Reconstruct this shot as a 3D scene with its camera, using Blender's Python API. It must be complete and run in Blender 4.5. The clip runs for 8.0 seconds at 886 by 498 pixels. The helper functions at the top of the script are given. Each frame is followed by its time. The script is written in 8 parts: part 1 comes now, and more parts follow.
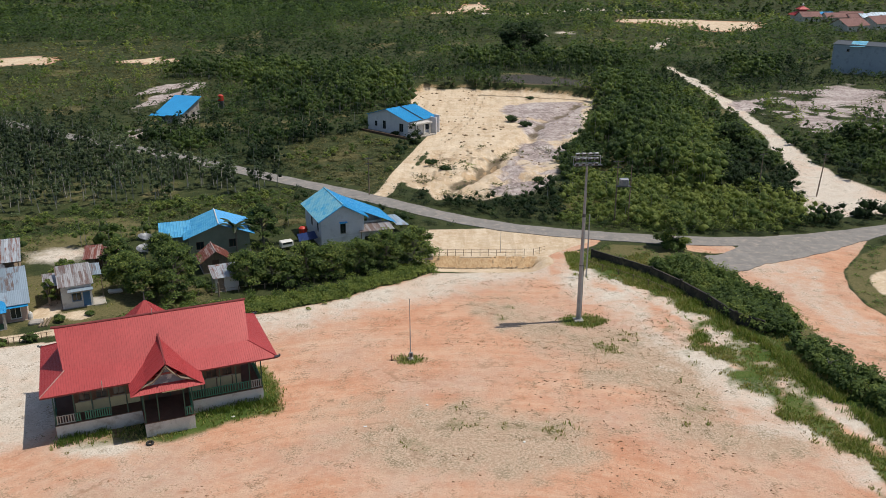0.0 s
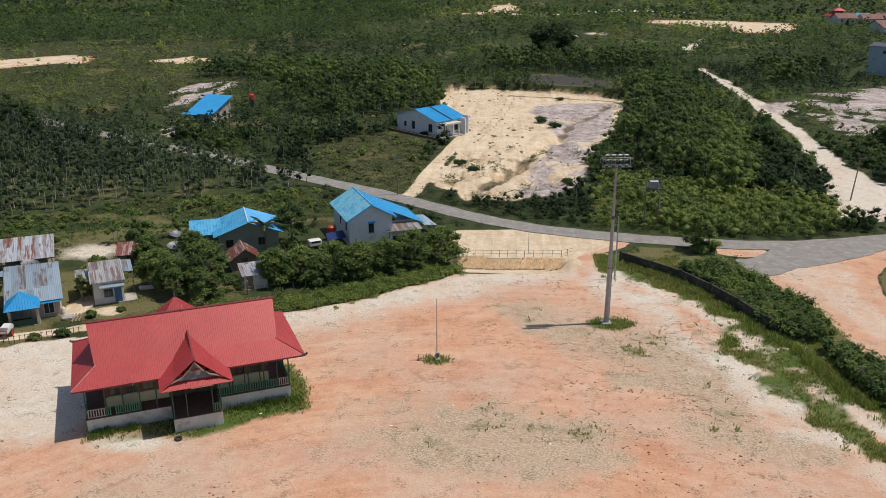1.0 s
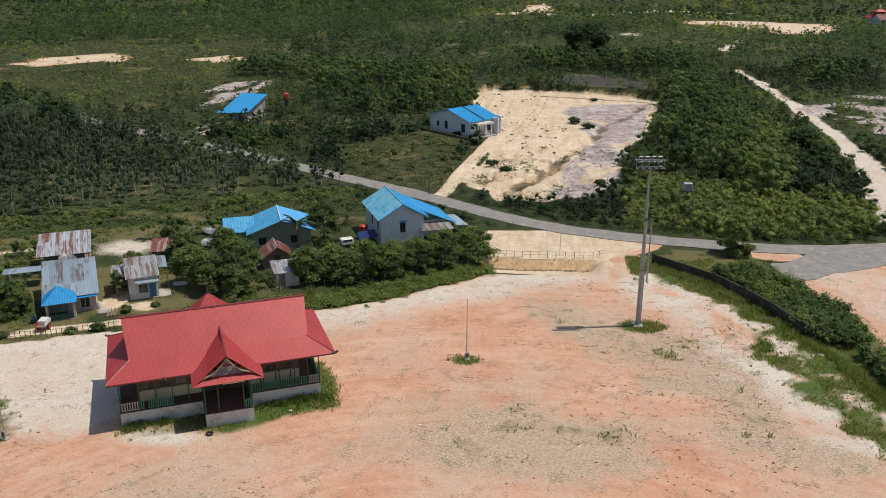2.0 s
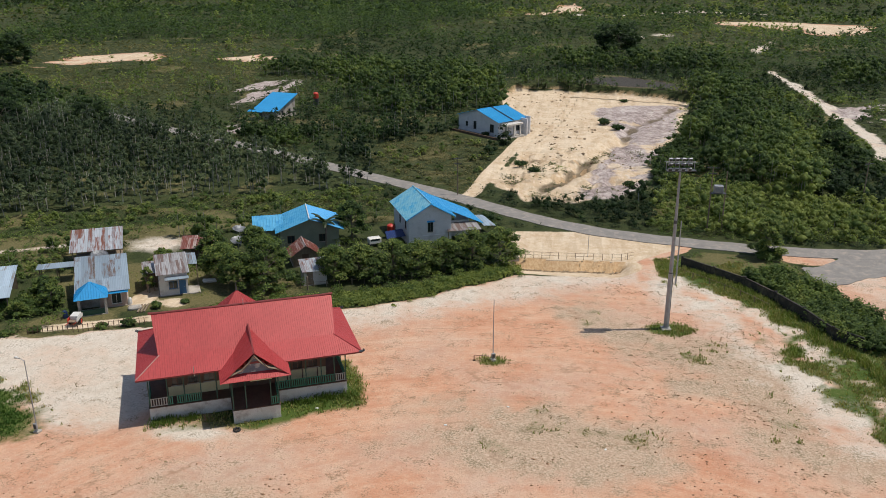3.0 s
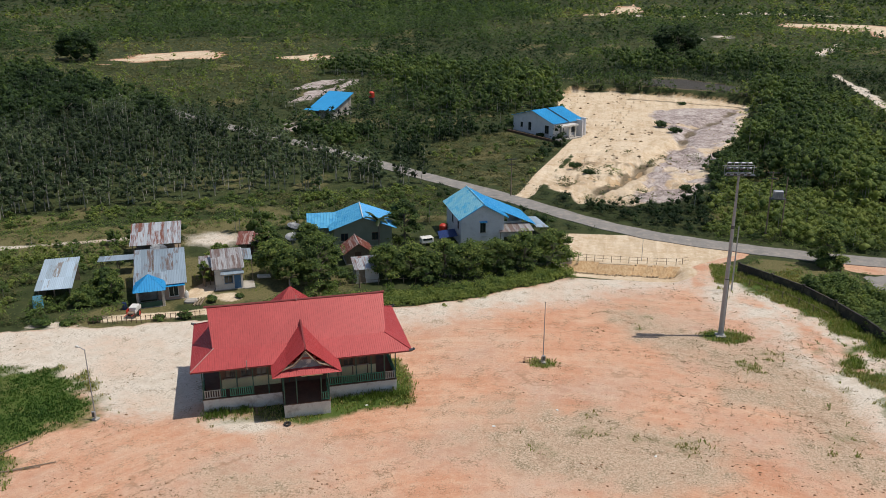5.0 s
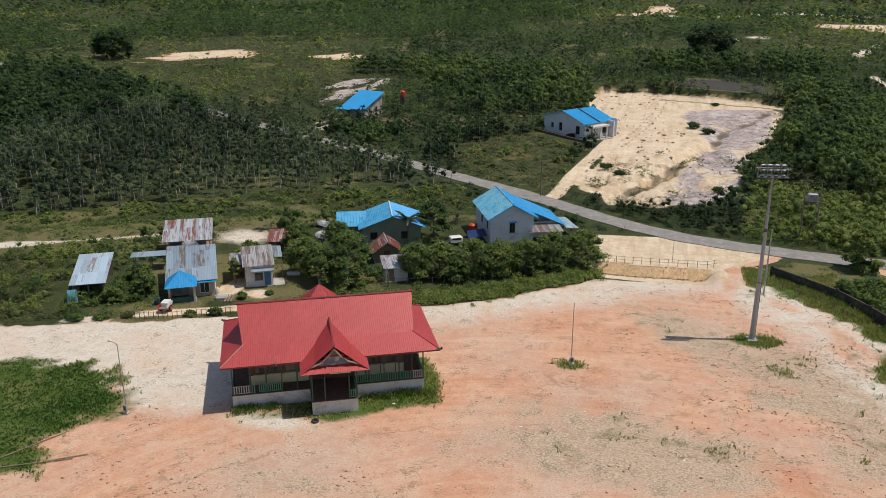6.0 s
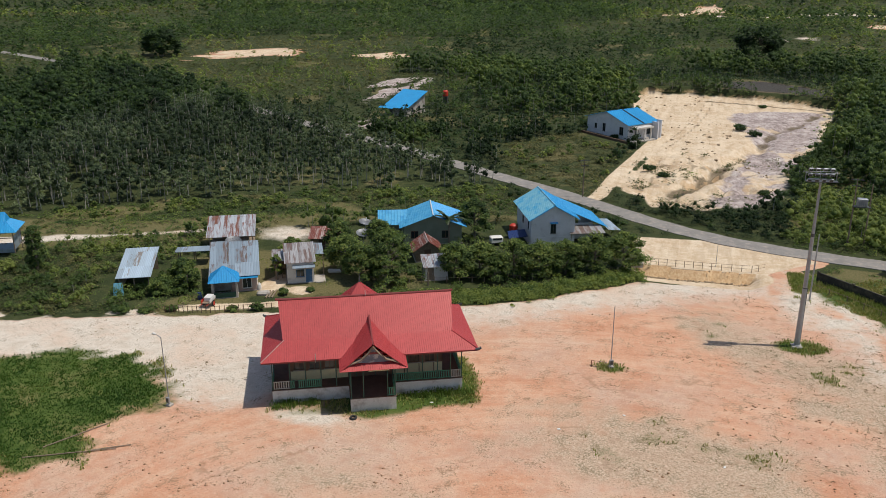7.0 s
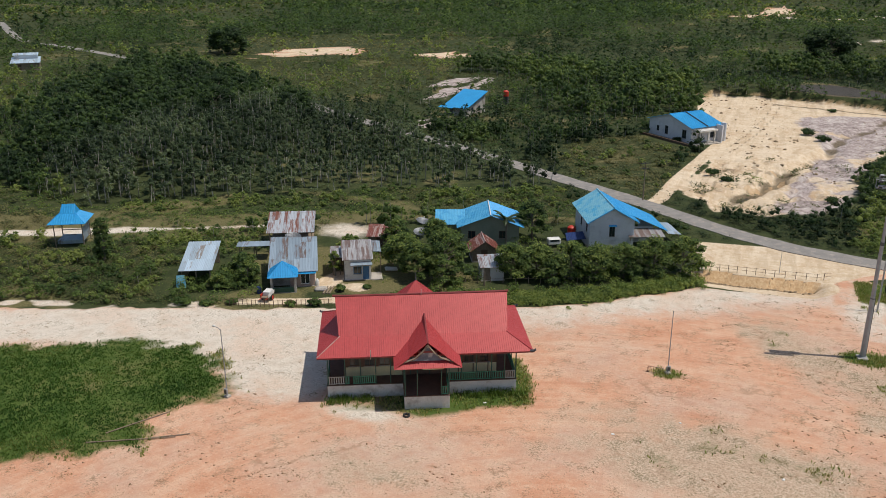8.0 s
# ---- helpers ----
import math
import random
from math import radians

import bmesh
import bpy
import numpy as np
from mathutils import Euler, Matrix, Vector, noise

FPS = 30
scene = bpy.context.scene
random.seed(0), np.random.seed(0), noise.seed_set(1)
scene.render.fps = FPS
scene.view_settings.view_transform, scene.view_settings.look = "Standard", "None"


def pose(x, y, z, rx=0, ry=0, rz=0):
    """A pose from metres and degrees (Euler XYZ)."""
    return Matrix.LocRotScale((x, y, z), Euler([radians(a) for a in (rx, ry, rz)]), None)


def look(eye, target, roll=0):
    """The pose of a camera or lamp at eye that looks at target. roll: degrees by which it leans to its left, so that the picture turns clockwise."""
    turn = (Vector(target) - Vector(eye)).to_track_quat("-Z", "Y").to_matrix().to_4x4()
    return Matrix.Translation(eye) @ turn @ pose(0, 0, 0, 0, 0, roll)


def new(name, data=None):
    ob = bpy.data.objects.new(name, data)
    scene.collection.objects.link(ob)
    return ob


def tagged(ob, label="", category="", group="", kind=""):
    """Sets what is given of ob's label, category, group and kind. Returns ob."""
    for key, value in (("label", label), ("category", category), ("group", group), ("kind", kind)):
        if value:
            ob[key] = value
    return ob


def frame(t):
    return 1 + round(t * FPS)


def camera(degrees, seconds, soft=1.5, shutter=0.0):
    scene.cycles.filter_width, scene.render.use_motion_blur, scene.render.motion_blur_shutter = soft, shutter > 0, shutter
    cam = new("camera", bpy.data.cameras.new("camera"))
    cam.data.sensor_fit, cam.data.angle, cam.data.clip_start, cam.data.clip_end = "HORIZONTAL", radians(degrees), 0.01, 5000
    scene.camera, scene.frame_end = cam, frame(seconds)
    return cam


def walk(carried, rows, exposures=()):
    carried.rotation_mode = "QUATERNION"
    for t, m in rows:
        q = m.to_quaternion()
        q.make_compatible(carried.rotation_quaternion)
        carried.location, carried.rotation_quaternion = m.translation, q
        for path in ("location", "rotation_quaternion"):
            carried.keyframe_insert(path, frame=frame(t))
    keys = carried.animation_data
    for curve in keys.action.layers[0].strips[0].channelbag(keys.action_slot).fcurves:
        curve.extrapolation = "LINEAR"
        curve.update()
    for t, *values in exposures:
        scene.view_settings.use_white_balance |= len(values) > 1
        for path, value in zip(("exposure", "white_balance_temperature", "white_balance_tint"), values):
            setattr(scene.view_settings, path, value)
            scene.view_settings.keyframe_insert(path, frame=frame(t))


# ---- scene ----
# The camera hangs in the air and turns to its left.
cam = camera(54.41, 8.0, 0.65)
EYE = 42.0
TURNS = [(0, 1.29, 19.28), (0.5, 2.03, 19.27), (1, 3.24, 19.25), (1.5, 4.39, 19.25), (3, 7.36, 19.24), (3.5, 8.28, 19.24), (4, 9.14, 19.23), (4.5, 10.07, 19.22), (6, 13.06, 19.25), (6.5, 14.28, 19.26), (7, 15.90, 19.28), (7.5, 17.93, 19.29), (8, 19.90, 19.29)]      # seconds, turn, tilt below level
walk(cam, [(t, pose(0, 0, EYE, 90 - dip, 0, yaw)) for t, yaw, dip in TURNS], exposures=[(0.0, -0.09, 6850, 10), (8.0, -0.09, 6850, 10)])

# ---- daylight ----
SUN_AZ, SUN_EL = 9.0, 67.0      # degrees: counter-clockwise from +x, above the horizon
world = bpy.data.worlds.new("sky")
scene.world = world
world.use_nodes = True
wn = world.node_tree.nodes
sky = wn.new("ShaderNodeTexSky")
sky.sky_type, sky.sun_disc = "NISHITA", False
sky.sun_elevation, sky.sun_rotation = radians(SUN_EL), radians(90 - SUN_AZ)
world.node_tree.links.new(sky.outputs["Color"], wn["Background"].inputs["Color"])
wn["Background"].inputs["Strength"].default_value = 0.10
sun = new("sun", bpy.data.lights.new("sun", "SUN"))
sun.data.energy, sun.data.angle, sun.data.color = 3.7, radians(0.5), (1.0, 0.95, 0.88)
toward = Vector((math.cos(radians(SUN_AZ)) * math.cos(radians(SUN_EL)), math.sin(radians(SUN_AZ)) * math.cos(radians(SUN_EL)), math.sin(radians(SUN_EL))))
sun.matrix_world = look(toward * 200, (0, 0, 0))


# ---- materials ----
def material(name):
    m = bpy.data.materials.new(name)
    m.use_nodes = True
    t = m.node_tree
    return m, t.nodes, t.links, t.nodes["Principled BSDF"]


def noise_node(nodes, links, vec, scale, detail=4.0, rough=0.55):
    n = nodes.new("ShaderNodeTexNoise")
    n.inputs["Scale"].default_value, n.inputs["Detail"].default_value, n.inputs["Roughness"].default_value = scale, detail, rough
    links.new(vec, n.inputs["Vector"])
    return n.outputs["Fac"]


def ramp(nodes, links, fac, stops):
    r = nodes.new("ShaderNodeValToRGB")
    e = r.color_ramp.elements
    while len(e) < len(stops):
        e.new(0.5)
    for el, (p, c) in zip(e, stops):
        el.position = p
        el.color = (*c, 1) if len(c) == 3 else c
    links.new(fac, r.inputs["Fac"])
    return r.outputs["Color"]


def mixc(nodes, links, fac, a, b, mode="MIX"):
    n = nodes.new("ShaderNodeMix")
    n.data_type, n.blend_type = "RGBA", mode
    for sock, v in ((n.inputs[0], fac), (n.inputs[6], a), (n.inputs[7], b)):
        if isinstance(v, (int, float)):
            sock.default_value = v
        elif isinstance(v, tuple):
            sock.default_value = (*v, 1)
        else:
            links.new(v, sock)
    return n.outputs[2]


def mathn(nodes, links, op, a, b=0.0, c=None, clamp=False):
    n = nodes.new("ShaderNodeMath")
    n.operation, n.use_clamp = op, clamp
    for i, v in enumerate((a, b) if c is None else (a, b, c)):
        if isinstance(v, (int, float)):
            n.inputs[i].default_value = v
        else:
            links.new(v, n.inputs[i])
    return n.outputs[0]


def bump(nodes, links, bsdf, height, strength, dist):
    b = nodes.new("ShaderNodeBump")
    b.inputs["Strength"].default_value, b.inputs["Distance"].default_value = strength, dist
    links.new(height, b.inputs["Height"])
    links.new(b.outputs["Normal"], bsdf.inputs["Normal"])


def surface(name, dark, light, scale=2.0, rough=0.8, metal=0.0, stain=None, stain_scale=0.6, stain_at=(0.5, 0.65), relief=0.15, fine=14.0):
    """Two-scale varied surface: a grain between dark and light, and stains of a colour of their own."""
    m, n, l, b = material(name)
    geo = n.new("ShaderNodeNewGeometry").outputs["Position"]
    col = ramp(n, l, noise_node(n, l, geo, scale, 5), [(0.3, dark), (0.7, light)])
    small = noise_node(n, l, geo, fine, 3)
    col = mixc(n, l, 0.25, col, ramp(n, l, small, [(0.3, tuple(c * 0.7 for c in dark)), (0.7, tuple(min(1, c * 1.2) for c in light))]))
    if stain:
        f = ramp(n, l, noise_node(n, l, geo, stain_scale, 6, 0.65), [(stain_at[0], (0, 0, 0)), (stain_at[1], (1, 1, 1))])
        col = mixc(n, l, f, col, stain)
    l.new(col, b.inputs["Base Color"])
    b.inputs["Roughness"].default_value, b.inputs["Metallic"].default_value = rough, metal
    if relief:
        bump(n, l, b, small, relief, 0.05)
    return m


def rusty_metal(name, base, rust, amount=0.5, strip=0.8, metal=0.3, rough=0.5):
    """Corrugated sheets: every sheet weathered in its own way, by the strip that it lies in."""
    m, n, l, b = material(name)
    tc = n.new("ShaderNodeTexCoord").outputs["Object"]
    mp = n.new("ShaderNodeMapping")
    mp.inputs["Scale"].default_value = (1 / strip, 0.22, 0.0)
    l.new(tc, mp.inputs["Vector"])
    vor = n.new("ShaderNodeTexVoronoi")
    vor.inputs["Scale"].default_value, vor.inputs["Randomness"].default_value = 1.0, 0.25
    vor.distance = "CHEBYCHEV"
    l.new(mp.outputs["Vector"], vor.inputs["Vector"])
    sep = n.new("ShaderNodeSeparateColor")
    l.new(vor.outputs["Color"], sep.inputs["Color"])
    streak = n.new("ShaderNodeMapping")
    streak.inputs["Scale"].default_value = (3.0, 0.35, 0.5)
    l.new(tc, streak.inputs["Vector"])
    s = noise_node(n, l, streak.outputs["Vector"], 1.4, 5, 0.65)
    f = mathn(n, l, "MULTIPLY_ADD", sep.outputs["Red"], 0.42, mathn(n, l, "ADD", s, 0.06))
    f = ramp(n, l, f, [(1.05 - amount * 0.6 - 0.12, (0, 0, 0)), (min(1.0, 1.05 - amount * 0.6 + 0.1), (1, 1, 1))])
    shade = mixc(n, l, sep.outputs["Green"], tuple(c * 0.78 for c in base), tuple(min(1, c * 1.15) for c in base))
    rc = mixc(n, l, s, tuple(c * 0.6 for c in rust), rust)
    l.new(mixc(n, l, f, shade, rc), b.inputs["Base Color"])
    b.inputs["Metallic"].default_value, b.inputs["Roughness"].default_value = metal, rough
    return m


def plain(name, color, rough=0.5, metal=0.0):
    return surface(name, tuple(c * 0.85 for c in color), color, 1.5, rough, metal, relief=0.0)


def glass_dark(name):
    m, n, l, b = material(name)
    b.inputs["Base Color"].default_value = (0.02, 0.03, 0.035, 1)
    b.inputs["Roughness"].default_value = 0.08
    b.inputs["Specular IOR Level"].default_value = 0.6
    return m


def foliage(name, stops, trans=0.25):
    m, n, l, b = material(name)
    tone = n.new("ShaderNodeAttribute")
    tone.attribute_name = "tone"
    geo = n.new("ShaderNodeNewGeometry")
    f = mathn(n, l, "MULTIPLY_ADD", geo.outputs["Random Per Island"], 0.22, tone.outputs["Fac"])
    tuft = noise_node(n, l, geo.outputs["Position"], 0.9, 5, 0.65)
    f = mathn(n, l, "MULTIPLY_ADD", tuft, 0.6, mathn(n, l, "SUBTRACT", f, 0.11 + 0.30), clamp=True)
    bump(n, l, b, noise_node(n, l, geo.outputs["Position"], 4.0, 4, 0.7), 0.5, 0.25)
    col = ramp(n, l, f, stops)
    l.new(col, b.inputs["Base Color"])
    b.inputs["Roughness"].default_value = 0.55
    b.inputs["Specular IOR Level"].default_value = 0.25
    tr = n.new("ShaderNodeBsdfTranslucent")
    l.new(mixc(n, l, 1.0, col, (1.0, 1.0, 0.55), "MULTIPLY"), tr.inputs["Color"])
    mx = n.new("ShaderNodeMixShader")
    mx.inputs[0].default_value = trans
    l.new(b.outputs[0], mx.inputs[1])
    l.new(tr.outputs[0], mx.inputs[2])
    l.new(mx.outputs[0], n["Material Output"].inputs["Surface"])
    return m


def ground_material():
    m, n, l, b = material("ground")
    pos = n.new("ShaderNodeNewGeometry").outputs["Position"]
    soil = n.new("ShaderNodeAttribute")
    soil.attribute_name = "soil"
    cover = n.new("ShaderNodeAttribute")
    cover.attribute_name = "cover"
    s = n.new("ShaderNodeSeparateColor")
    c = n.new("ShaderNodeSeparateColor")
    l.new(soil.outputs["Color"], s.inputs["Color"])
    l.new(cover.outputs["Color"], c.inputs["Color"])
    big = noise_node(n, l, pos, 0.06, 5, 0.6)
    mid = noise_node(n, l, pos, 0.45, 6, 0.65)
    fine = noise_node(n, l, pos, 3.2, 5, 0.7)
    grit = noise_node(n, l, pos, 4.6, 5, 0.8)
    # wheel tracks sweep round the open ground in wide arcs
    sep = n.new("ShaderNodeSeparateXYZ")
    l.new(pos, sep.inputs[0])
    dx, dy = mathn(n, l, "SUBTRACT", sep.outputs[0], 1.0), mathn(n, l, "SUBTRACT", sep.outputs[1], 28.0)
    rad = mathn(n, l, "SQRT", mathn(n, l, "ADD", mathn(n, l, "MULTIPLY", dx, dx), mathn(n, l, "MULTIPLY", dy, dy)))
    ang = mathn(n, l, "ARCTAN2", dx, dy)
    arc = n.new("ShaderNodeCombineXYZ")
    l.new(mathn(n, l, "MULTIPLY", rad, 1.0), arc.inputs[0])
    l.new(mathn(n, l, "MULTIPLY", ang, 3.0), arc.inputs[1])
    streak = noise_node(n, l, arc.outputs[0], 0.7, 7, 0.75)
    patch = noise_node(n, l, pos, 0.11, 6, 0.7)
    wide0 = noise_node(n, l, pos, 0.17, 3, 0.6)

    def mask(v, lo=0.42, hi=0.58, jitter=0.45):
        j = mathn(n, l, "MULTIPLY_ADD", mid, jitter, mathn(n, l, "MULTIPLY_ADD", fine, jitter * 0.6, v))
        return ramp(n, l, mathn(n, l, "SUBTRACT", j, jitter * 0.8), [(lo, (0, 0, 0)), (hi, (1, 1, 1))])

    floor_ = ramp(n, l, mathn(n, l, "MULTIPLY_ADD", grit, 0.5, mathn(n, l, "MULTIPLY", mid, 0.5)), [(0.36, (0.022, 0.034, 0.014)), (0.5, (0.044, 0.058, 0.022)), (0.65, (0.085, 0.088, 0.038))])
    dry = ramp(n, l, fine, [(0.3, (0.085, 0.085, 0.034)), (0.7, (0.19, 0.165, 0.08))])
    col = mixc(n, l, mask(c.outputs["Green"]), floor_, dry)
    clay = ramp(n, l, mathn(n, l, "MULTIPLY_ADD", streak, 0.5, mathn(n, l, "MULTIPLY", patch, 0.5)),
                [(0.34, (0.475, 0.215, 0.125)), (0.47, (0.575, 0.305, 0.195)), (0.56, (0.61, 0.375, 0.258)), (0.68, (0.66, 0.475, 0.355))])
    clay = mixc(n, l, ramp(n, l, big, [(0.45, (0, 0, 0)), (0.62, (0.8, 0.8, 0.8))]), clay, ramp(n, l, mid, [(0.35, (0.45, 0.305, 0.235)), (0.6, (0.60, 0.455, 0.36))]))
    clay = mixc(n, l, ramp(n, l, mathn(n, l, "MULTIPLY_ADD", grit, 0.6, mathn(n, l, "MULTIPLY", mid, 0.5)), [(0.585, (0, 0, 0)), (0.65, (0.85, 0.85, 0.85))]), clay, (0.25, 0.165, 0.10))
    clay = mixc(n, l, ramp(n, l, fine, [(0.34, (0.35, 0.35, 0.35)), (0.48, (0, 0, 0))]), clay, (0.68, 0.52, 0.39))
    mottle = noise_node(n, l, pos, 0.85, 6, 0.72)
    clay = mixc(n, l, ramp(n, l, mottle, [(0.52, (0, 0, 0)), (0.66, (0.40, 0.40, 0.40))]), clay, (0.645, 0.455, 0.325))
    clay = mixc(n, l, ramp(n, l, mottle, [(0.34, (0.40, 0.40, 0.40)), (0.47, (0, 0, 0))]), clay, (0.50, 0.245, 0.150))
    speck = noise_node(n, l, pos, 7.0, 3, 0.7)
    clay = mixc(n, l, mathn(n, l, "MULTIPLY", ramp(n, l, speck, [(0.59, (0, 0, 0)), (0.66, (0.6, 0.6, 0.6))]), ramp(n, l, mottle, [(0.42, (0, 0, 0)), (0.58, (1, 1, 1))])), clay, (0.24, 0.155, 0.09))
    worn = n.new("ShaderNodeAttribute")
    worn.attribute_name = "weedy"
    beige = ramp(n, l, mathn(n, l, "MULTIPLY_ADD", fine, 0.5, mathn(n, l, "MULTIPLY", mid, 0.5)), [(0.38, (0.36, 0.255, 0.18)), (0.48, (0.52, 0.385, 0.285)), (0.6, (0.63, 0.50, 0.395))])
    beige = mixc(n, l, ramp(n, l, mathn(n, l, "MULTIPLY_ADD", grit, 0.7, mathn(n, l, "MULTIPLY", mid, 0.45)), [(0.58, (0, 0, 0)), (0.66, (0.85, 0.85, 0.85))]), beige, (0.21, 0.165, 0.095))
    beige = mixc(n, l, ramp(n, l, speck, [(0.55, (0, 0, 0)), (0.62, (0.8, 0.8, 0.8))]), beige, (0.20, 0.155, 0.09))
    clay = mixc(n, l, mask(worn.outputs["Fac"], 0.22, 0.65, 0.5), clay, beige)
    # dark broken lines where wheels have cut the crust
    crust = n.new("ShaderNodeTexVoronoi")
    crust.feature, crust.inputs["Scale"].default_value = "DISTANCE_TO_EDGE", 0.16
    warp = n.new("ShaderNodeVectorMath")
    warp.operation = "MULTIPLY_ADD"
    wob = n.new("ShaderNodeTexNoise")
    wob.inputs["Scale"].default_value, wob.inputs["Detail"].default_value = 0.5, 4.0
    l.new(pos, wob.inputs["Vector"])
    l.new(wob.outputs["Color"], warp.inputs[0])
    warp.inputs[1].default_value = (3.0, 3.0, 0.0)
    l.new(arc.outputs[0], warp.inputs[2])
    l.new(warp.outputs[0], crust.inputs["Vector"])
    cut = mathn(n, l, "MULTIPLY", ramp(n, l, crust.outputs["Distance"], [(0.006, (1, 1, 1)), (0.022, (0, 0, 0))]), ramp(n, l, wide0, [(0.52, (0, 0, 0)), (0.60, (0.45, 0.45, 0.45))]))
    clay = mixc(n, l, cut, clay, (0.27, 0.165, 0.095))
    col = mixc(n, l, mask(s.outputs["Red"], 0.45, 0.55, 0.3), col, clay)
    sand = ramp(n, l, mid, [(0.3, (0.53, 0.455, 0.37)), (0.6, (0.71, 0.655, 0.58))])
    sand = mixc(n, l, ramp(n, l, patch, [(0.36, (0.6, 0.6, 0.6)), (0.52, (0, 0, 0))]), sand, (0.63, 0.46, 0.35))
    sand = mixc(n, l, ramp(n, l, mathn(n, l, "MULTIPLY_ADD", grit, 0.6, mathn(n, l, "MULTIPLY", mid, 0.5)), [(0.58, (0, 0, 0)), (0.65, (0.85, 0.85, 0.85))]), sand, (0.29, 0.24, 0.17))
    sand = mixc(n, l, mathn(n, l, "MULTIPLY", ramp(n, l, speck, [(0.53, (0, 0, 0)), (0.61, (0.75, 0.75, 0.75))]), ramp(n, l, mottle, [(0.40, (0, 0, 0)), (0.56, (1, 1, 1))])), sand, (0.30, 0.25, 0.18))
    col = mixc(n, l, mask(s.outputs["Green"], 0.3, 0.7, 0.6), col, sand)
    cream = ramp(n, l, mathn(n, l, "MULTIPLY_ADD", patch, 0.5, mathn(n, l, "MULTIPLY", mid, 0.5)), [(0.35, (0.48, 0.335, 0.21)), (0.5, (0.60, 0.48, 0.34)), (0.65, (0.70, 0.60, 0.47))])
    rough = noise_node(n, l, pos, 1.3, 6, 0.75)
    cream = mixc(n, l, ramp(n, l, rough, [(0.34, (0.75, 0.75, 0.75)), (0.5, (0, 0, 0))]), cream, (0.74, 0.65, 0.52))
    cream = mixc(n, l, ramp(n, l, rough, [(0.55, (0, 0, 0)), (0.70, (0.5, 0.5, 0.5))]), cream, (0.40, 0.29, 0.17))
    cream = mixc(n, l, ramp(n, l, fine, [(0.64, (0, 0, 0)), (0.72, (0.6, 0.6, 0.6))]), cream, (0.24, 0.19, 0.11))
    run = n.new("ShaderNodeMapping")
    run.inputs["Rotation"].default_value, run.inputs["Scale"].default_value = (0, 0, radians(-22)), (0.5, 0.06, 0.3)
    l.new(pos, run.inputs["Vector"])
    wide = noise_node(n, l, run.outputs["Vector"], 0.9, 6, 0.7)
    cream = mixc(n, l, ramp(n, l, wide, [(0.50, (0, 0, 0)), (0.60, (0.42, 0.42, 0.42))]), cream, (0.42, 0.31, 0.20))
    cream = mixc(n, l, ramp(n, l, wide, [(0.36, (0.5, 0.5, 0.5)), (0.47, (0, 0, 0))]), cream, (0.68, 0.57, 0.43))
    col = mixc(n, l, mask(c.outputs["Blue"]), col, cream)
    lilac = ramp(n, l, mathn(n, l, "MULTIPLY_ADD", patch, 0.5, mathn(n, l, "MULTIPLY", mid, 0.5)), [(0.36, (0.20, 0.16, 0.15)), (0.5, (0.38, 0.32, 0.305)), (0.62, (0.58, 0.53, 0.50))])
    lilac = mixc(n, l, ramp(n, l, rough, [(0.52, (0, 0, 0)), (0.64, (0.8, 0.8, 0.8))]), lilac, (0.15, 0.115, 0.11))
    lilac = mixc(n, l, ramp(n, l, rough, [(0.36, (0.7, 0.7, 0.7)), (0.46, (0, 0, 0))]), lilac, (0.62, 0.57, 0.54))
    col = mixc(n, l, mask(s.outputs["Blue"], 0.38, 0.62, 0.6), col, lilac)
    # gully colour: dark earth, plus painted shade in the recesses
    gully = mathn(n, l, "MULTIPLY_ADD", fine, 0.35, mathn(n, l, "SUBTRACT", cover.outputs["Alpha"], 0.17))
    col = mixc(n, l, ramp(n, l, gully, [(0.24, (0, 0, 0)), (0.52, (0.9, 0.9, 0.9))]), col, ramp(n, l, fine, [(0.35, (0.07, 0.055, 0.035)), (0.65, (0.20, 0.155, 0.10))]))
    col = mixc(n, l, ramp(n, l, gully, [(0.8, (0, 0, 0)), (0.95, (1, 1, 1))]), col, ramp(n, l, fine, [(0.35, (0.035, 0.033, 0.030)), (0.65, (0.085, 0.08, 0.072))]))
    slope = n.new("ShaderNodeSeparateXYZ")
    l.new(n.new("ShaderNodeNewGeometry").outputs["True Normal"], slope.inputs[0])
    face = mathn(n, l, "MULTIPLY", ramp(n, l, slope.outputs[2], [(0.45, (1, 1, 1)), (0.7, (0, 0, 0))]), mask(c.outputs["Blue"], 0.2, 0.4))
    col = mixc(n, l, face, col, ramp(n, l, fine, [(0.35, (0.46, 0.29, 0.15)), (0.65, (0.62, 0.46, 0.29))]))
    lush = ramp(n, l, mathn(n, l, "MULTIPLY_ADD", patch, 0.5, mathn(n, l, "MULTIPLY", mid, 0.5)), [(0.40, (0.040, 0.076, 0.015)), (0.52, (0.075, 0.115, 0.026)), (0.63, (0.16, 0.155, 0.062))])
    col = mixc(n, l, mask(c.outputs["Red"], 0.32, 0.80, 0.8), col, lush)
    l.new(col, b.inputs["Base Color"])
    b.inputs["Roughness"].default_value = 0.95
    b.inputs["Specular IOR Level"].default_value = 0.15
    bump(n, l, b, mathn(n, l, "MULTIPLY_ADD", grit, 0.55, mathn(n, l, "MULTIPLY_ADD", fine, 0.7, mid)), 0.55, 0.24)
    return m


